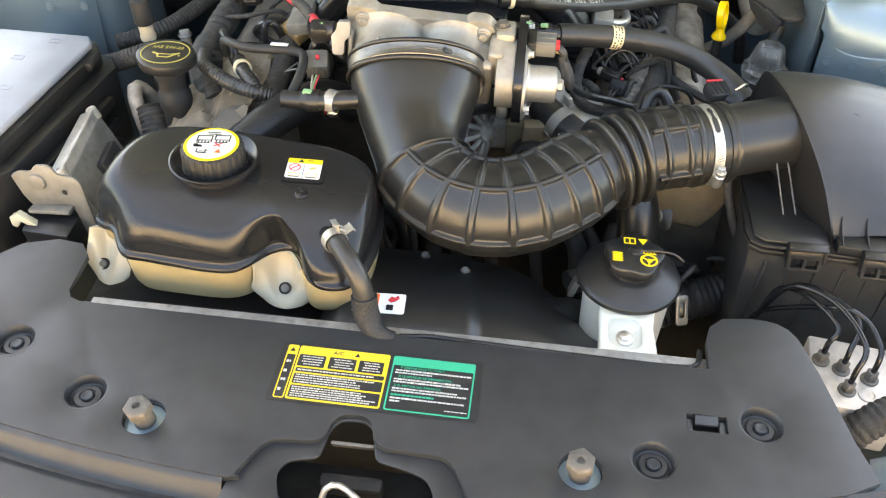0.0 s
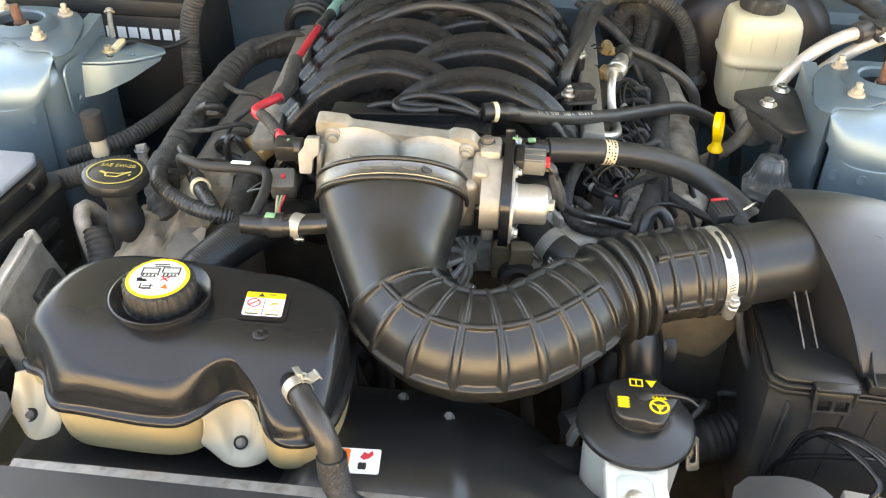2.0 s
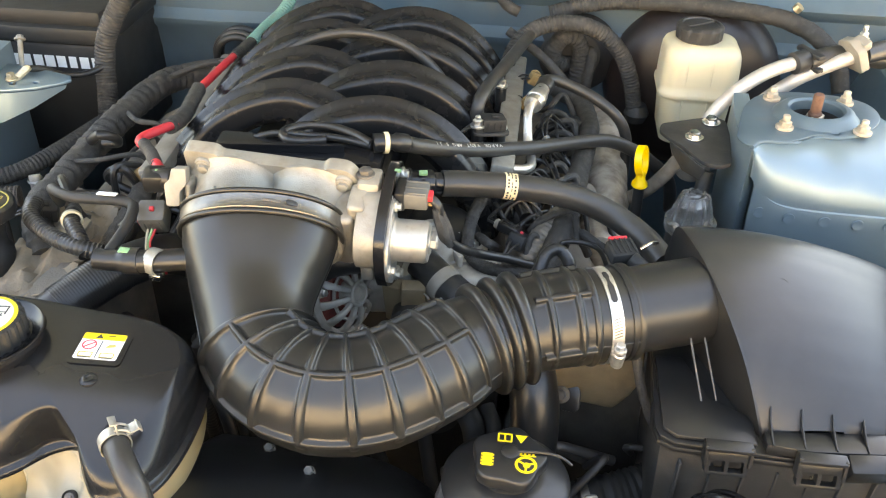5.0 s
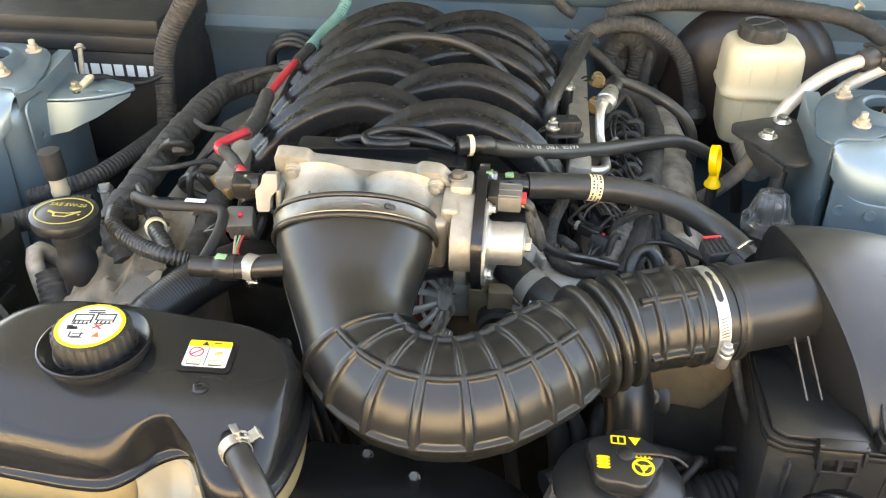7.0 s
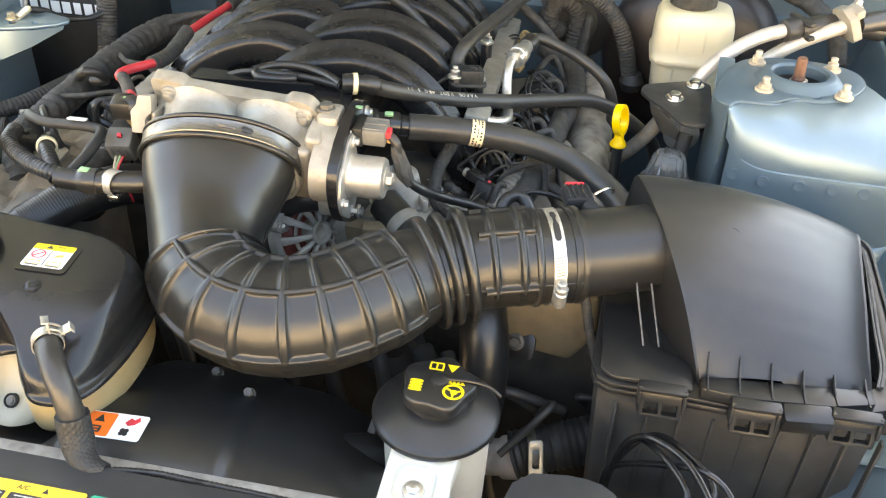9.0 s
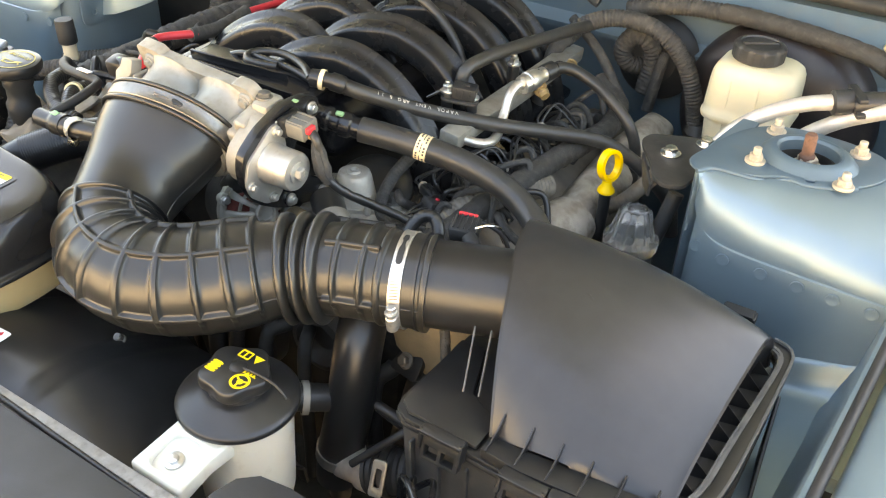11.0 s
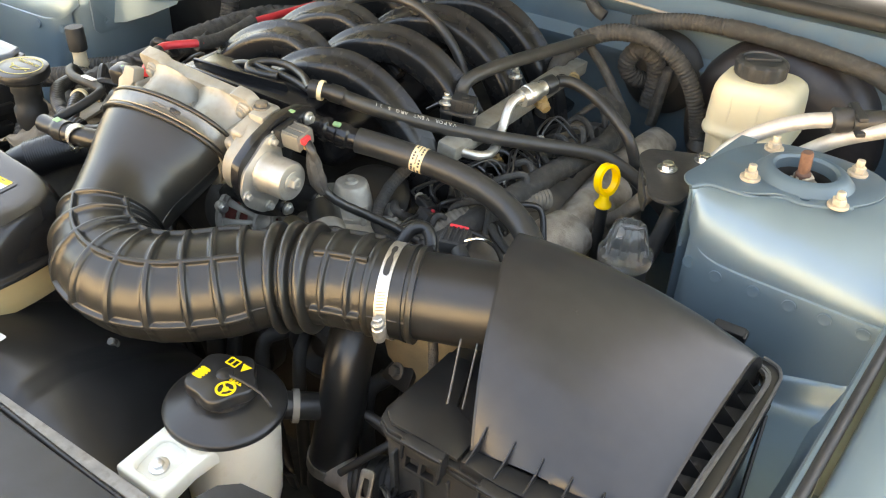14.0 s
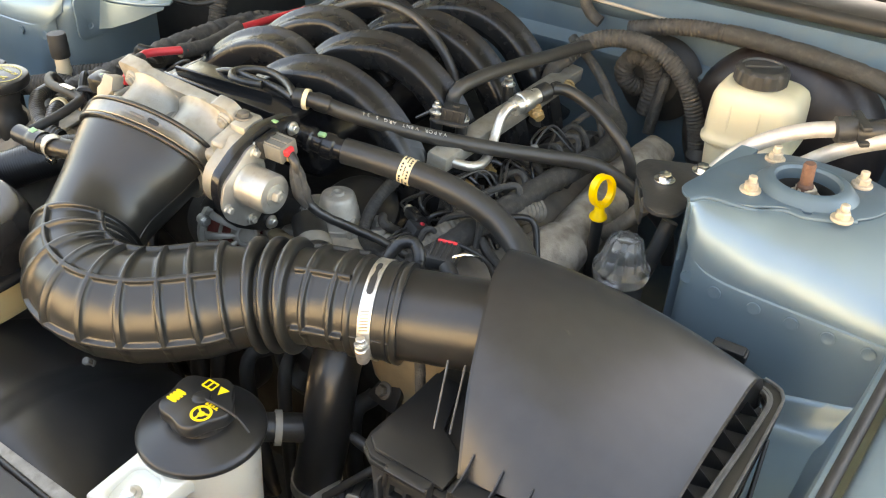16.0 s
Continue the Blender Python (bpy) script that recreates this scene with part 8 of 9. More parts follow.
def battery():
    root = thing("battery", "black car battery with worn white print blocks", "battery", (-0.54, 1.30, 0.9))
    part("case", box((0.30, 0.17, 0.16), pose(-0.572, 1.322, 0.985), 0.006), SEAL, root)
    part("lid", box((0.305, 0.176, 0.022), pose(-0.572, 1.322, 1.076), 0.004), SEAL, root)
    part("lid_top", box((0.29, 0.16, 0.022), pose(-0.572, 1.324, 1.096), 0.006), SEAL, root)
    for k, wd in enumerate((0.009, 0.012, 0.011, 0.012, 0.011, 0.012, 0.013, 0.012, 0.010, 0.012, 0.011)):
        part("white_block", box((wd, 0.0006, 0.0155), pose(-0.598 + 0.0158 * k, 1.2362, 1.0405), 0), INKWHITE, root, "worn white print block")
    for x, y in ((-0.69, 1.30), (-0.47, 1.35)):
        part("terminal", cyl(0.009, 0.02, pose(x, y, 1.105), 20), STEEL, root)
    r2 = thing("battery_rod", "thin plated battery hold-down rod", "rod", (-0.515, 1.185, 1.05))
    part("rod", tube([(-0.497, 1.158, 1.045), (-0.508, 1.190, 1.086)], 0.0032, 10), BEIGE, r2)
    part("head", hexbolt(0.0045, 0.004, aim((-0.508, 1.190, 1.086), (-0.2, 0.6, 0.77))), BEIGE, r2)


battery()


def tower_wing():
    root = thing("tower_wing", "blue painted bracket wing on the strut tower", "bracket", (-0.45, 1.11, 1.0), kind="structure")
    pts = [(-0.540, 1.075), (-0.510, 1.082), (-0.475, 1.086), (-0.445, 1.098), (-0.422, 1.115), (-0.414, 1.126), (-0.420, 1.137), (-0.450, 1.147), (-0.500, 1.158), (-0.54, 1.165)]
    part("plate", prism(pts, 0.004, pose(0, 0, 1.064), 0.0015, holes=[circle(-0.475, 1.105, 0.004, 12), circle(-0.450, 1.112, 0.003, 12)]), PAINT, root)
    web = bmesh.new()
    a = [(-0.540, 1.075, 1.064), (-0.510, 1.082, 1.064), (-0.475, 1.086, 1.064), (-0.445, 1.098, 1.064), (-0.418, 1.120, 1.064)]
    c = [(-0.540, 1.066, 1.022), (-0.511, 1.072, 1.024), (-0.481, 1.078, 1.031), (-0.450, 1.094, 1.044), (-0.420, 1.119, 1.060)]
    A = [web.verts.new(p) for p in a]
    C = [web.verts.new(p) for p in c]
    for i in range(4):
        web.faces.new((A[i], A[i + 1], C[i + 1], C[i]))
    bmesh.ops.recalc_face_normals(web, faces=web.faces[:])
    bmesh.ops.solidify(web, geom=web.faces[:], thickness=0.002)
    part("web", web, PAINT, root)
    corner = [[(-0.534, 1.0290, z), (-0.527, 1.0295, z), (-0.5195, 1.0330, z), (-0.5130, 1.0400, z), (-0.5085, 1.0500, z), (-0.5060, 1.0620, z), (-0.5050, 1.080, z), (-0.5150, 1.080, z), (-0.534, 1.0400, z)] for z in (0.86, 0.95, 1.02, 1.050, 1.064)] + [[(-0.536, 1.0400, 1.078), (-0.529, 1.0405, 1.078), (-0.5225, 1.0430, 1.078), (-0.5170, 1.0480, 1.078), (-0.5130, 1.0560, 1.078), (-0.5105, 1.0660, 1.078), (-0.5100, 1.080, 1.078), (-0.5180, 1.080, 1.078), (-0.536, 1.0500, 1.078)]]
    part("corner", loft(corner), PAINT, root, sharp=60)
    side_ = Matrix(((0, 0, 1, 0), (1, 0, 0, 0), (0, 1, 0, 0), (0, 0, 0, 1)))
    part("side_plate", prism(rrect(0.048, 0.062, 0.012, 6, 1.064, 1.048), 0.003, pose(-0.5045, 0, 0) @ side_, 0.0012, holes=[circle(1.060, 1.034, 0.0042, 16)]), PAINT, root)
    r2 = thing("earth_tag", "brassy earth terminal bolted to the wing", "terminal", (-0.475, 1.125, 1.07))
    part("tag", prism(rrect(0.012, 0.030, 0.004), 0.003, pose(-0.474, 1.122, 1.070, 25, 0, -30), 0.0008), ZINC, r2)
    part("bolt", hexbolt(0.005, 0.006, pose(-0.480, 1.112, 1.069), washer=1.4), ZINC, r2)


tower_wing()


# red cable with its taped joints
r_ = thing("red_cable", "red sleeved cable with black tape and a green tail", "cable", (-0.25, 1.1, 1.07))
part("lower_tape", tube([(-0.212, 0.898, 1.094), (-0.226, 0.918, 1.096), (-0.241, 0.938, 1.094)], taped_r(0.0058, 5), 14, 0.003), LOOM, r_)
part("red_end", tube([(-0.204, 0.888, 1.094), (-0.214, 0.901, 1.095)], 0.0052, 14), REDSLEEVE, r_)
part("red_bend", tube([(-0.240, 0.936, 1.092), (-0.250, 0.947, 1.091), (-0.250, 0.958, 1.091), (-0.241, 0.976, 1.090), (-0.232, 0.995, 1.088)], 0.0047, 16, 0.004), REDSLEEVE, r_)
part("middle_tape", tube([(-0.236, 0.988, 1.088), (-0.234, 1.02, 1.084), (-0.238, 1.055, 1.084), (-0.240, 1.085, 1.087)], taped_r(0.0076, 6), 16, 0.003), LOOM, r_)
part("red_length", tube([(-0.240, 1.075, 1.087), (-0.240, 1.12, 1.084), (-0.240, 1.165, 1.081), (-0.239, 1.21, 1.078)], lambda s, a: 0.0046 * (1 + 0.06 * (1 if (s * 30) % 1 < 0.08 else 0)), 16, 0.003), REDSLEEVE, r_)
part("upper_tape", tube([(-0.239, 1.20, 1.078), (-0.238, 1.235, 1.075), (-0.234, 1.27, 1.074)], taped_r(0.0066, 8), 14, 0.003), LOOM, r_)
part("green_tail", tube([(-0.235, 1.262, 1.074), (-0.227, 1.30, 1.080), (-0.212, 1.34, 1.092), (-0.204, 1.365, 1.115), (-0.200, 1.375, 1.15)], loom_r(0.0082, 0.0045), 18, 0.0011), GREENTUBE, r_)
r_ = thing("fuel_rail", "dull plated fuel rail beside the red cable", "fuel rail", (-0.27, 1.1, 1.04))
part("rail", box((0.026, 0.31, 0.016), pose(-0.255, 1.105, 1.050, 0, -8, 3), 0.003, seg=2), GREYSTEEL, r_)

plug("coil_plug", "tan coil connector with a red wire", (-0.254, 0.966, 1.040), (0.030, 0.022, 0.016), BROWNPL, (15, 10, -35), group="connectors on the right bank")
tp = plug("throttle_plug", "smoky throttle sensor plug with red lock and loose wires", (-0.197, 0.846, 1.072), (0.024, 0.022, 0.026), GREYPL, (30, 0, 10), REDSLEEVE, group="connectors on the right bank")
for k, (mt, dx) in enumerate(((EARMAT, -0.003), (GREENCLIP, 0.001), (REDSLEEVE, 0.004))):
    part("loose_wire", tube([(-0.198 + dx, 0.838, 1.064), (-0.201 + dx * 0.5, 0.831, 1.050), (-0.197 + dx * 1.6, 0.829, 1.036), (-0.194 + dx, 0.834, 1.018)], 0.0012, 8, 0.004), mt, tp)
part("red_side", box((0.003, 0.008, 0.010), pose(-0.2095, 0.843, 1.069, 30, 0, 10), 0.001), REDSLEEVE, tp)
plug("grey_plug", "black loom connector on the valve cover", (-0.335, 0.895, 1.035), (0.026, 0.018, 0.016), PLASTIC, (10, 10, 20), group="connectors on the right bank")


def right_tubes():
    r = thing("vapour_pipe", "shiny black moulded vapour pipe to the duct", "pipe", (-0.24, 0.84, 1.06))
    part("pipe", tube([(-0.312, 0.888, 1.050), (-0.306, 0.872, 1.076), (-0.290, 0.856, 1.083), (-0.268, 0.846, 1.085), (-0.232, 0.841, 1.089), (-0.213, 0.838, 1.089), (-0.206, 0.828, 1.089), (-0.204, 0.805, 1.085), (-0.207, 0.775, 1.079), (-0.208, 0.770, 1.078)], 0.0048, 16), SEAL, r)
    part("white_tag", box((0.018, 0.006, 0.0016), pose(-0.234, 0.8405, 1.0955, -10, 0, 0), 0.0005), INKWHITE, r)
    part("tee", tube([(-0.214, 0.768, 1.078), (-0.196, 0.768, 1.078), (-0.176, 0.769, 1.079)], lambda s, a: 0.0088 + (0.0022 if 0.022 < s < 0.042 else 0), 18, 0.003), PLASTIC, r)
    part("green_tab", box((0.009, 0.006, 0.0018), pose(-0.188, 0.768, 1.0890, 10, 0, -5), 0.0006), GREENCLIP, r)
    part("band", lathe([(0.0102, -0.005), (0.0112, -0.005), (0.0112, 0.005), (0.0102, 0.005)], aim((-0.164, 0.7705, 1.0785), (0.95, -0.28, 0)), 32, ring_only=True), PALECLAMP, r, "bright clamp band")
    part("band_ear", box((0.010, 0.006, 0.006), pose(-0.163, 0.764, 1.068), 0.001), BRIGHT, r)
    h = thing("top_hose", "glossy black top radiator hose with a ribbed sleeve", "hose", (-0.25, 0.78, 1.0))
    part("hose", tube([(-0.292, 0.735, 0.985), (-0.272, 0.760, 1.010), (-0.250, 0.788, 1.024), (-0.224, 0.822, 1.030), (-0.195, 0.855, 1.025), (-0.17, 0.88, 1.0)], 0.0195, 26), PLASTIC, h)
    part("ribbed_sleeve", tube([(-0.262, 0.772, 1.0185), (-0.240, 0.800, 1.0275), (-0.222, 0.825, 1.0305)], lambda s, a: 0.0198 + 0.00016 * math.sin(s * 2600), 28, 0.0006), PLASTIC, h)
    c = thing("cover_conduit", "small convoluted conduits with white clips over the valve cover", "conduit", (-0.30, 0.88, 1.03))
    part("conduit", tube([(-0.336, 0.885, 1.050), (-0.328, 0.862, 1.050), (-0.312, 0.848, 1.048), (-0.290, 0.835, 1.046), (-0.265, 0.826, 1.045), (-0.245, 0.828, 1.04)], loom_r(0.0078, 0.004), 16, 0.001), HOSE, c)
    part("conduit", tube([(-0.298, 0.885, 1.045), (-0.284, 0.855, 1.052), (-0.270, 0.838, 1.050), (-0.256, 0.822, 1.04)], loom_r(0.0072, 0.004), 16, 0.001), HOSE, c)
    for p, d in (((-0.285, 0.858, 1.052), (0.5, -0.8, 0.2)),):
        part("white_clip", lathe([(0.0078, -0.003), (0.0098, -0.003), (0.0098, 0.003), (0.0078, 0.003)], aim(p, d), 24, ring_only=True), CREAM, c)
    part("bracket", prism([(0, 0), (0.035, 0.0), (0.045, 0.03), (0.02, 0.055), (0.0, 0.04)], 0.004, pose(-0.325, 0.858, 1.012, 12, -10, 10), 0.001), CAST, c)
    part("taped_loom", tube([(-0.268, 1.01, 1.03), (-0.262, 0.96, 1.025), (-0.258, 0.92, 1.022), (-0.256, 0.88, 1.02), (-0.250, 0.85, 1.015), (-0.235, 0.83, 1.0)], taped_r(0.0125, 12), 16, 0.004), LOOM, c)
    for k in range(10):
        rnd = random.Random(90 + k)
        x, y = -0.31 + 0.012 * k, 0.90 + rnd.uniform(-0.02, 0.14)
        part("lead", tube([(x, y, 1.01), (x + rnd.uniform(-0.02, 0.02), y + rnd.uniform(-0.03, 0.03), 1.045 + rnd.uniform(0, 0.02)), (x + rnd.uniform(-0.04, 0.04), y + rnd.uniform(-0.05, 0.05), 1.03), (x + rnd.uniform(-0.05, 0.05), y + rnd.uniform(-0.06, 0.06), 1.0)], rnd.uniform(0.002, 0.005), 8, 0.005), WIRE, c)


right_tubes()


def heat_shield():
    rows = []
    for j in range(22):
        y = 0.795 + 0.0075 * j
        row = []
        for i in range(18):
            x = -0.362 + 0.0048 * i + 0.05 * (y - 0.795)
            z = 1.004 + 0.14 * max(0, y - 0.82) + 0.012 * abs(noise.noise((x * 75, y * 60, 2))) + 0.026 * abs(noise.noise((x * 34, y * 26, 5))) - 0.006 - 0.25 * max(0, -0.345 - x)
            row.append((x, y, z))
        rows.append(row)
    sheet("heat_shield", rows, SHIELD, "crumpled dusty tan heat shield over the valve cover", "heat shield", kind="", thick=0.0015)


heat_shield()


def front_clutter():
    root = thing("front_hoses", "dark dusty hoses and leads in front of the engine", "hose", (-0.19, 0.82, 0.92))
    rnd = random.Random(77)
    for k in range(14):
        x = -0.255 + 0.011 * k + rnd.uniform(-0.008, 0.008)
        y = 0.80 + rnd.uniform(-0.02, 0.04)
        z = 0.975 - rnd.uniform(0.0, 0.05)
        pts = [(x, y + 0.03, z - 0.05), (x + rnd.uniform(-0.015, 0.015), y, z), (x + rnd.uniform(0.0, 0.035), y - 0.012, z - rnd.uniform(0.01, 0.04)), (x + rnd.uniform(0.01, 0.05), y + 0.005, z - 0.20)]
        if k % 3:
            part("lead", tube(pts, loom_r(rnd.uniform(0.0035, 0.0065), 0.004), 12, 0.0014), SEAL, root)
        else:
            part("hose", tube(pts, rnd.uniform(0.006, 0.0095), 14), HOSE, root)
    for k in range(8):
        x = -0.10 + 0.035 * k + rnd.uniform(-0.01, 0.01)
        z = 0.80 + rnd.uniform(0, 0.06)
        part("hose", tube([(x, 0.86, z + 0.02), (x + rnd.uniform(-0.02, 0.02), 0.83, z), (x + rnd.uniform(-0.05, 0.05), 0.81, z - 0.14)], rnd.uniform(0.005, 0.012), 14), SEAL, root)


front_clutter()


def fuse_box():
    root = thing("fuse_box", "black fuse box with a pale satin lid", "fuse box", (-0.53, 0.82, 0.95))
    part("lid", prism([(-0.60, 0.690), (-0.512, 0.690), (-0.500, 0.705), (-0.477, 0.900), (-0.486, 0.917), (-0.60, 0.919)], 0.008, pose(0, 0, 1.034), 0.003, seg=3), FUSEGREY, root, "pale satin lid with embossed marks")
    part("lid_skirt", prism([(-0.602, 0.686), (-0.508, 0.686), (-0.494, 0.705), (-0.470, 0.902), (-0.482, 0.921), (-0.602, 0.923)], 0.020, pose(0, 0, 1.0135), 0.003), PLASTIC, root)
    part("case", prism([(-0.61, 0.672), (-0.500, 0.672), (-0.482, 0.70), (-0.455, 0.90), (-0.470, 0.926), (-0.61, 0.926)], 0.10, pose(0, 0, 0.913), 0.004), PLASTIC, root)
    for k in range(3):
        part("step", box((0.02, 0.15 - 0.02 * k, 0.012), pose(-0.470 + 0.006 * k, 0.80, 0.985 - 0.022 * k, 0, 0, -7), 0.002), PLASTIC, root)
    for x, y in ((-0.545, 0.86), (-0.520, 0.90), (-0.53, 0.80), (-0.545, 0.77)):
        part("embossed_mark", prism(rrect(0.014, 0.009, 0.001, cx=x, cy=y), 0.0006, pose(0, 0, 1.0419), 0, holes=[rrect(0.010, 0.005, 0.0006, cx=x, cy=y)]), FUSEGREY, root)
    part("hinge", cyl(0.005, 0.03, aim((-0.474, 0.90, 1.028), (0.1, -1, 0)), 14), PLASTIC, root)


fuse_box()


def control_module():
    root = thing("control_module", "alloy engine control module on a grey steel bracket", "control module", (-0.43, 0.76, 0.9))
    m = Matrix.Translation((-0.4365, 0.760, 1.013)) @ pose(0, 0, 0, 0, -20, 7)
    part("case", box((0.020, 0.112, 0.112), m @ pose(-0.0105, 0, -0.056), 0.003), CASTPALE, root)
    part("face_plate", box((0.003, 0.104, 0.098), m @ pose(0.0005, 0, -0.058), 0.001), GREYSTEEL, root)
    part("edge_rail", box((0.006, 0.112, 0.005), m @ pose(-0.002, 0, 0.0010), 0.0018), CASTPALE, root)
    part("plug_body", box((0.010, 0.044, 0.060), m @ pose(0.006, 0.012, -0.060), 0.003), DULL, root)
    part("plug_lever", box((0.005, 0.024, 0.036), m @ pose(0.0125, 0.012, -0.058), 0.002), PLASTIC, root)
    part("plug_window", box((0.003, 0.008, 0.022), m @ pose(0.0150, 0.020, -0.050), 0.001), SEAL, root)
    for dy in (-0.053, 0.053):
        part("corner_lug", lathe([(0.0062, -0.008), (0.0062, 0.004), (0.0050, 0.0055), (0.0024, 0.0055), (0.0020, 0.003), (0, 0.003)], m @ pose(-0.004, dy, -0.002), 24), CASTPALE, root)
    b = thing("module_bracket", "dusty grey steel bracket with a cream clip", "bracket", (-0.455, 0.69, 0.92))
    mb = Matrix.Translation((0, 0.700, 1.0)) @ pose(0, 0, 0, 84)
    plate = rounded([(-0.484, 1.008), (-0.474, 1.0135), (-0.462, 1.0130), (-0.455, 1.022), (-0.440, 1.0220), (-0.434, 1.0120), (-0.416, 1.0105), (-0.411, 1.004), (-0.402, 0.925), (-0.412, 0.922), (-0.424, 0.974), (-0.468, 0.972), (-0.476, 0.985)], 0.004, 4)
    part("plate", prism([(x, z - 1.0) for x, z in plate], 0.003, mb, 0.001, holes=[circle(-0.430, -0.008, 0.003, 14)]), GREYSTEEL, b)
    part("fold", prism([(-0.468, -0.0295), (-0.424, -0.0275), (-0.424, -0.023), (-0.468, -0.025)], 0.014, mb @ pose(0, 0, 0.001), 0.001), GREYSTEEL, b)
    part("boss", lathe([(0.0095, 0), (0.0085, 0.005), (0.005, 0.006), (0, 0.006)], aim((-0.456, 0.699, 1.003), (0, -1, 0.1)), 24), GREYSTEEL, b)
    part("cream_clip", prism([(-0.016, 0.004), (-0.006, 0.010), (0.014, -0.004), (0.016, -0.010), (0.010, -0.009), (-0.004, 0.0), (-0.010, -0.008), (-0.015, -0.006)], 0.008, pose(-0.470, 0.682, 0.966, 84), 0.001), CREAM, b)
    part("lower_plug", box((0.052, 0.030, 0.040), pose(-0.446, 0.682, 0.945, 8, 0, -4), 0.004), PLASTIC, b)
    part("lower_plug", box((0.040, 0.024, 0.030), pose(-0.458, 0.668, 0.925, 14, 0, -4), 0.004), SEAL, b)


control_module()


# ---- left front corner ----
def valve_block():
    root = thing("brake_valve_block", "bright aluminium brake valve block with six pipe unions", "valve block", (0.335, 0.60, 0.90))
    part("block", box((0.074, 0.080, 0.05), pose(0.337, 0.598, 0.925, 0, 0, -8), 0.003), ALLOY, root)
    part("plugged_port", lathe([(0.008, 0), (0.008, 0.001), (0.006, 0.0012), (0.005, 0.0004), (0, 0.0004)], pose(0.345, 0.576, 0.9502), 24), ALLOY, root)
    fits = [(0.311, 0.611), (0.327, 0.602), (0.350, 0.594), (0.3275, 0.579)]
    for k, (x, y) in enumerate(fits):
        part("union", hexbolt(0.0058, 0.009, pose(x, y, 0.950), washer=1.35), BOLTGREY, root)
        p = {0: [(0.318, 0.622, 0.985), (0.300, 0.655, 0.985), (0.283, 0.685, 0.965)], 1: [(0.335, 0.625, 0.990), (0.315, 0.660, 0.988), (0.295, 0.690, 0.965)], 2: [(0.352, 0.605, 0.982), (0.342, 0.628, 0.990), (0.318, 0.640, 0.990)], 3: [(0.334, 0.596, 0.992), (0.316, 0.640, 0.996), (0.285, 0.668, 0.985)]}[k]
        part("pipe", tube([(x, y, 0.955), (x + 0.001, y + 0.002, 0.972), *p, (0.272, 0.685, 0.93), (0.27, 0.70, 0.86)], 0.0025, 12, 0.004), SATIN, root, "black brake pipe")
    r2 = thing("corner_conduit", "black convoluted conduit by the wing", "conduit", (0.36, 0.55, 0.93))
    part("conduit", tube([(0.325, 0.545, 0.925), (0.345, 0.552, 0.945), (0.375, 0.566, 0.952), (0.41, 0.585, 0.94), (0.44, 0.61, 0.90)], loom_r(0.0145, 0.006), 20, 0.0014), LOOM, r2)


valve_block()


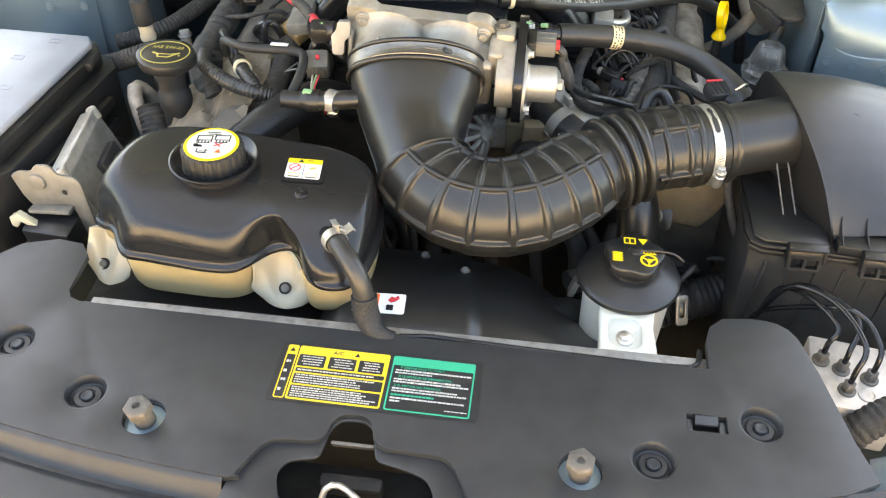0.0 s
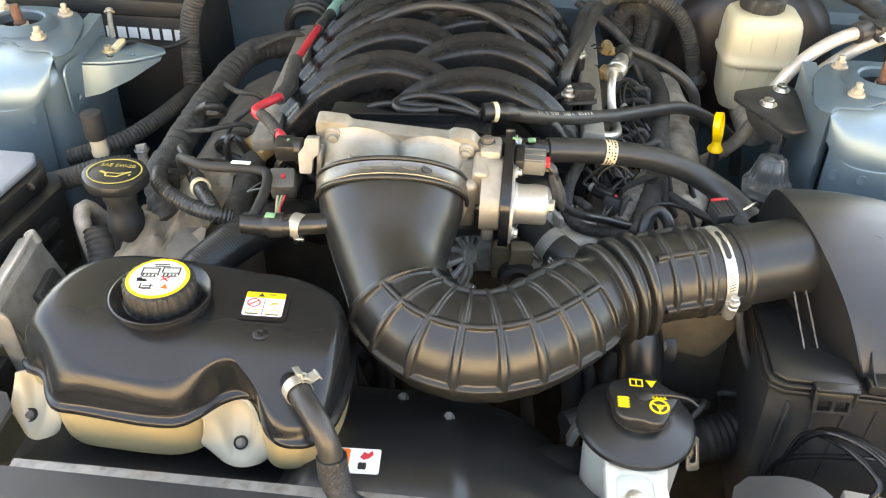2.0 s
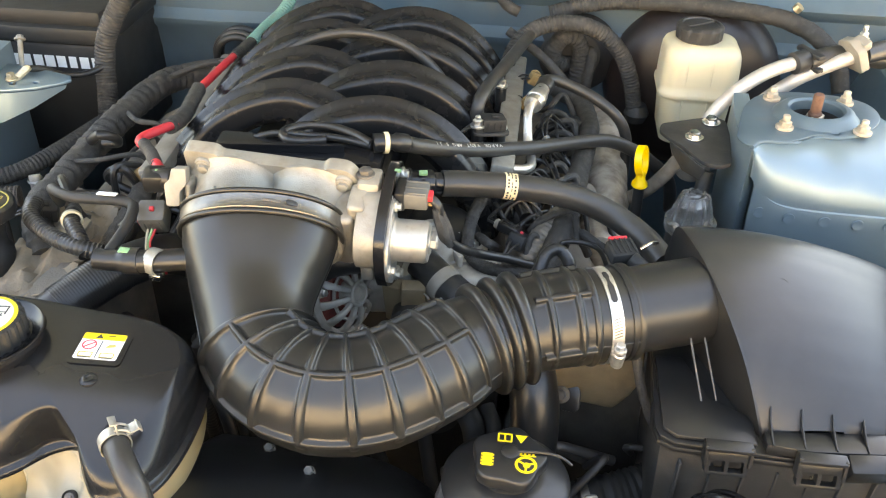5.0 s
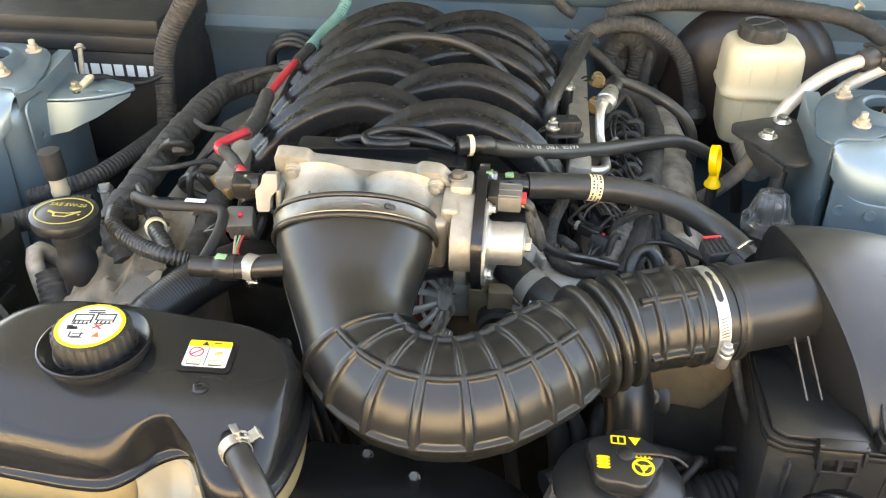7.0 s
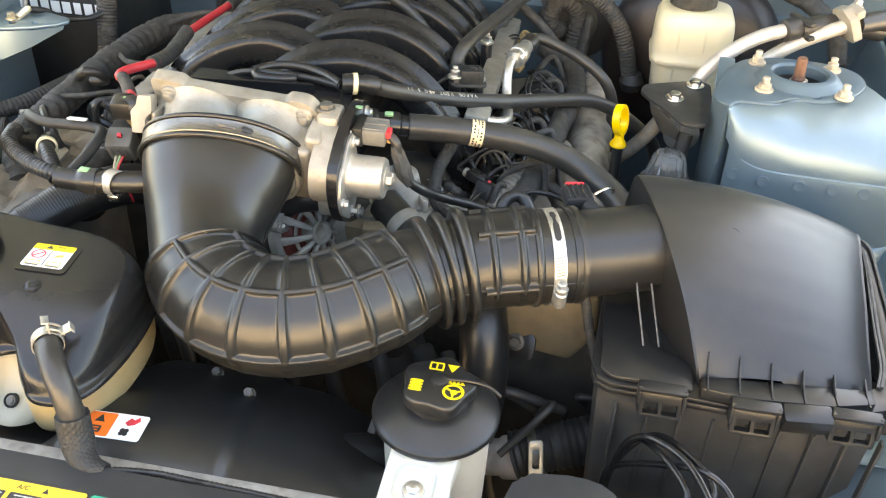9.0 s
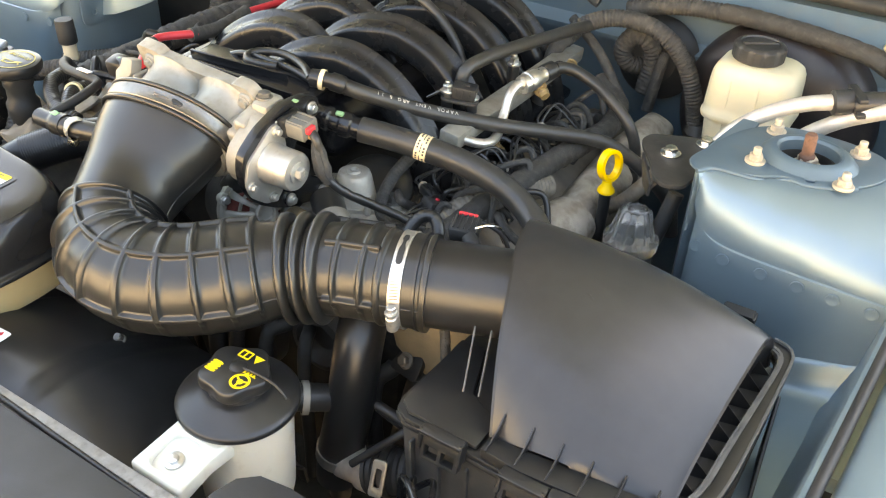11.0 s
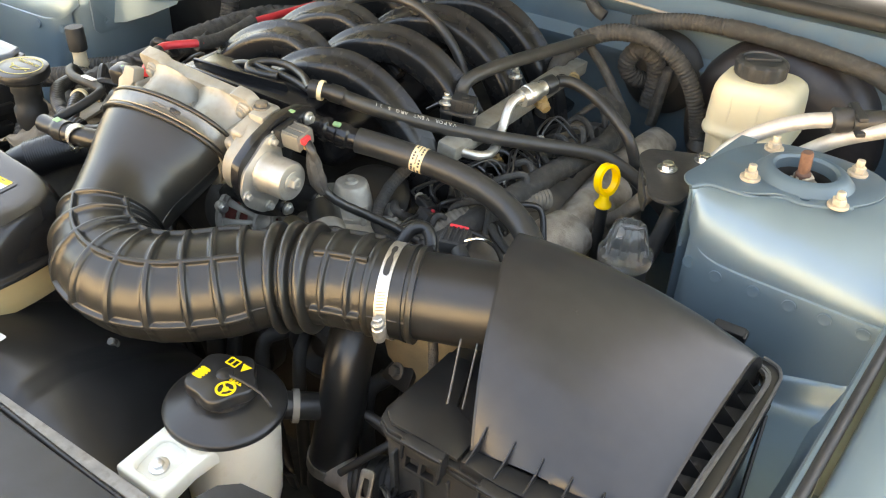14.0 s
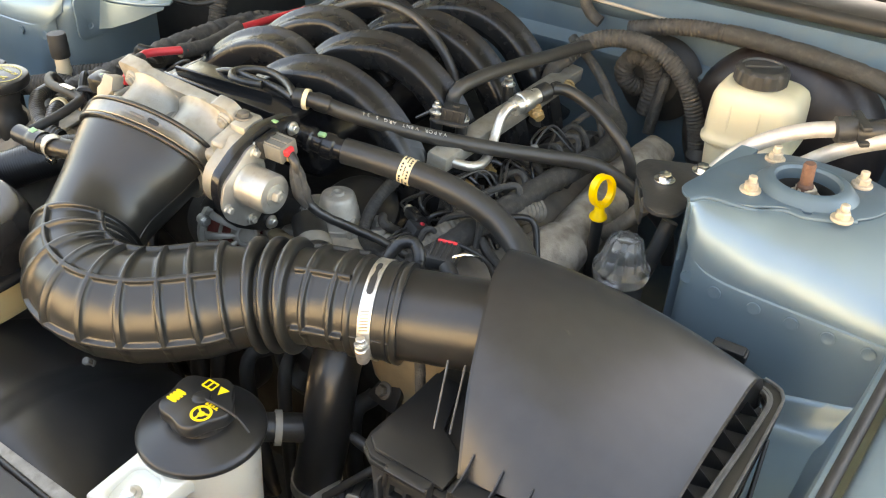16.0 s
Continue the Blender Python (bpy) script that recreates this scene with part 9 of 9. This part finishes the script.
def lower_hose():
    root = thing("lower_hose", "thick black moulded radiator hose below the duct", "hose", (0.19, 0.75, 0.9))
    part("hose", tube([(0.128, 0.850, 0.985), (0.140, 0.825, 0.985), (0.149, 0.802, 0.970), (0.155, 0.784, 0.945), (0.156, 0.774, 0.905), (0.152, 0.770, 0.870), (0.146, 0.768, 0.835), (0.142, 0.768, 0.80)], 0.0220, 28), PLASTIC, root)
    part("clamp", lathe([(0.0222, -0.006), (0.0236, -0.006), (0.0236, 0.006), (0.0222, 0.006)], aim((0.146, 0.768, 0.835), (-0.15, -0.02, -1)), 32, ring_only=True), STEEL, root)
    part("thermostat", lathe([(0.019, 0), (0.020, 0.004), (0.020, 0.018), (0.017, 0.022), (0.017, 0.050)], aim((0.200, 0.757, 0.846), (-1, 0.15, -0.35)), 32), ALLOY, root)
    part("ribbed_hose", tube([(0.192, 0.757, 0.848), (0.220, 0.762, 0.858), (0.255, 0.772, 0.866), (0.290, 0.79, 0.868)], loom_r(0.0215, 0.0062, 0.10), 28, 0.0014), SEAL, root, "black ribbed hose")
    part("clamp_band", lathe([(0.0228, -0.004), (0.0238, -0.004), (0.0238, 0.004), (0.0228, 0.004)], aim((0.212, 0.760, 0.855), (0.9, 0.2, 0.3)), 32, ring_only=True), CLAMPDULL, root)
    part("clamp_grip", prism(rrect(0.013, 0.034, 0.003), 0.0025, pose(0.212, 0.738, 0.868, 62, 0, 14), 0.0008, holes=[rrect(0.006, 0.018, 0.002)]), PALECLAMP, root)
    part("side_branch", tube([(0.085, 0.715, 0.915), (0.110, 0.730, 0.915), (0.130, 0.750, 0.910), (0.150, 0.775, 0.90)], 0.013, 20), HOSE, root)
    part("white_clip", lathe([(0.0135, -0.003), (0.0155, -0.003), (0.0155, 0.003), (0.0135, 0.003)], aim((0.126, 0.745, 0.911), (0.7, 0.7, -0.15)), 28, ring_only=True), BEIGE, root)
    t = thing("tan_bracket", "heat-stained tan cast bracket with a bolt", "bracket", (0.21, 0.78, 0.96))
    part("plate", prism([(0.155, 0.960), (0.200, 0.975), (0.250, 0.985), (0.252, 0.944), (0.244, 0.925), (0.230, 0.905), (0.189, 0.911), (0.163, 0.930)], 0.03, pose(0, 0.86, 0, 90), 0.006, seg=3), TAN, t)
    part("boss", prism(rounded([(-0.017, -0.014), (0.020, -0.012), (0.018, 0.012), (-0.006, 0.018)], 0.007, 5), 0.006, aim((0.180, 0.832, 0.918), (-0.2, -0.8, 0.5)), 0.0015), PLASTIC, t, "dark bracket arm")
    part("bolt", hexbolt(0.0055, 0.006, aim((0.180, 0.827, 0.923), (-0.2, -0.8, 0.5)), washer=1.5), BOLTGREY, t)
    part("cable", tube([(0.235, 0.800, 1.006), (0.244, 0.790, 0.976), (0.251, 0.782, 0.958), (0.262, 0.775, 0.936)], taped_r(0.0042, 15), 12, 0.003), LOOM, t)
    w = thing("low_leads", "tangle of dusty black leads below the duct", "wiring", (0.235, 0.76, 0.9))
    for p in ((-0.0636, 0.710, 0.938), (-0.0192, 0.674, 0.957)):
        lb = thing("shroud_bolt", "small plated bolt on the fan shroud", "bolt", p, "bolts below the duct")
        part("bolt", hexbolt(0.0042, 0.006, aim(p, (0, -0.5, 0.85)), washer=1.2), BOLTGREY, lb)
    for k in range(3):
        rnd = random.Random(200 + k)
        p = Vector((0.235 + rnd.uniform(-0.03, 0.03), 0.80 + rnd.uniform(-0.02, 0.03), 0.87))
        part("low_lead", tube([p, p + Vector((rnd.uniform(-0.03, 0.03), rnd.uniform(-0.03, 0.03), rnd.uniform(0, 0.04))), p + Vector((rnd.uniform(-0.06, 0.06), rnd.uniform(-0.05, 0.05), rnd.uniform(-0.03, 0.02)))], rnd.uniform(0.003, 0.007), 10, 0.006), DULL, w)


lower_hose()


# added black tube that covers the alternator's upper slots
hosed("filler_hose", "black tube added below the throttle body, over the alternator", [(-0.075, 0.868, 0.992), (-0.045, 0.862, 1.023), (-0.014, 0.870, 1.027), (0.006, 0.89, 1.007)], 0.0135)
# coolant hose with a spring clamp below the motor
r_ = thing("coolant_hose", "black coolant hose with a pale spring clamp and worn print", "hose", (0.07, 0.86, 1.0))
h0, h1 = Vector((0.060, 0.872, 1.008)), Vector((0.088, 0.848, 0.998))
hd = (h1 - h0).normalized()
part("hose", tube([h0 - hd * 0.03, h0, h1, h1 + Vector((0.012, -0.02, -0.03))], 0.0165, 24), HOSE, r_)
hm = aim(h0 + hd * 0.004, hd)
part("clamp_band", lathe([(0.0167, -0.006), (0.0178, -0.006), (0.0178, 0.006), (0.0167, 0.006)], hm, 36, ring_only=True), BEIGE, r_, "pale plated spring clamp")
for sx in (-0.006, 0.006):
    part("clamp_ear", box((0.012, 0.0016, 0.012), hm @ pose(0, 0, 0, 0, 0, 250) @ pose(0.023, sx, 0), 0.0004), BEIGE, r_)
part("clamp_ear", box((0.0016, 0.020, 0.007), hm @ pose(0, 0, 0, 0, 0, 215) @ pose(0.0195, 0, 0), 0.0004), BEIGE, r_)
for k in range(2):
    for q in range(4):
        part("print_bar", box((0.0028, 0.0004, 0.0030), hm @ pose(0, 0, 0, 0, 0, -100 + 16 * k) @ pose(0, -0.0167, 0.014 + 0.0042 * q, 0, 0, 0), 0), INKWHITE, r_)

# wires looped over the front of the manifold
r_ = thing("front_wires", "black wire loops lying over the manifold front", "wiring", (-0.05, 0.93, 1.12))
part("loop", tube([(-0.016, 0.938, 1.112), (-0.036, 0.952, 1.114), (-0.064, 0.962, 1.115), (-0.090, 0.960, 1.114), (-0.103, 0.948, 1.113), (-0.098, 0.936, 1.112), (-0.080, 0.934, 1.112), (-0.060, 0.940, 1.112)], 0.0042, 10), WIRE, r_)
part("loop", tube([(-0.016, 0.938, 1.110), (-0.045, 0.944, 1.112), (-0.08, 0.946, 1.112), (-0.12, 0.950, 1.108), (-0.16, 0.945, 1.09)], 0.0034, 10), WIRE, r_)
hosed("crossing_pipe", "smooth grey-black pipe lying over the runners", [(-0.185, 1.150, 1.075), (-0.160, 1.160, 1.104), (-0.125, 1.166, 1.122), (-0.086, 1.166, 1.131), (-0.040, 1.158, 1.131), (-0.005, 1.152, 1.118), (0.022, 1.148, 1.094), (0.040, 1.146, 1.062)], 0.0056, HOSE, "pipe", 16)
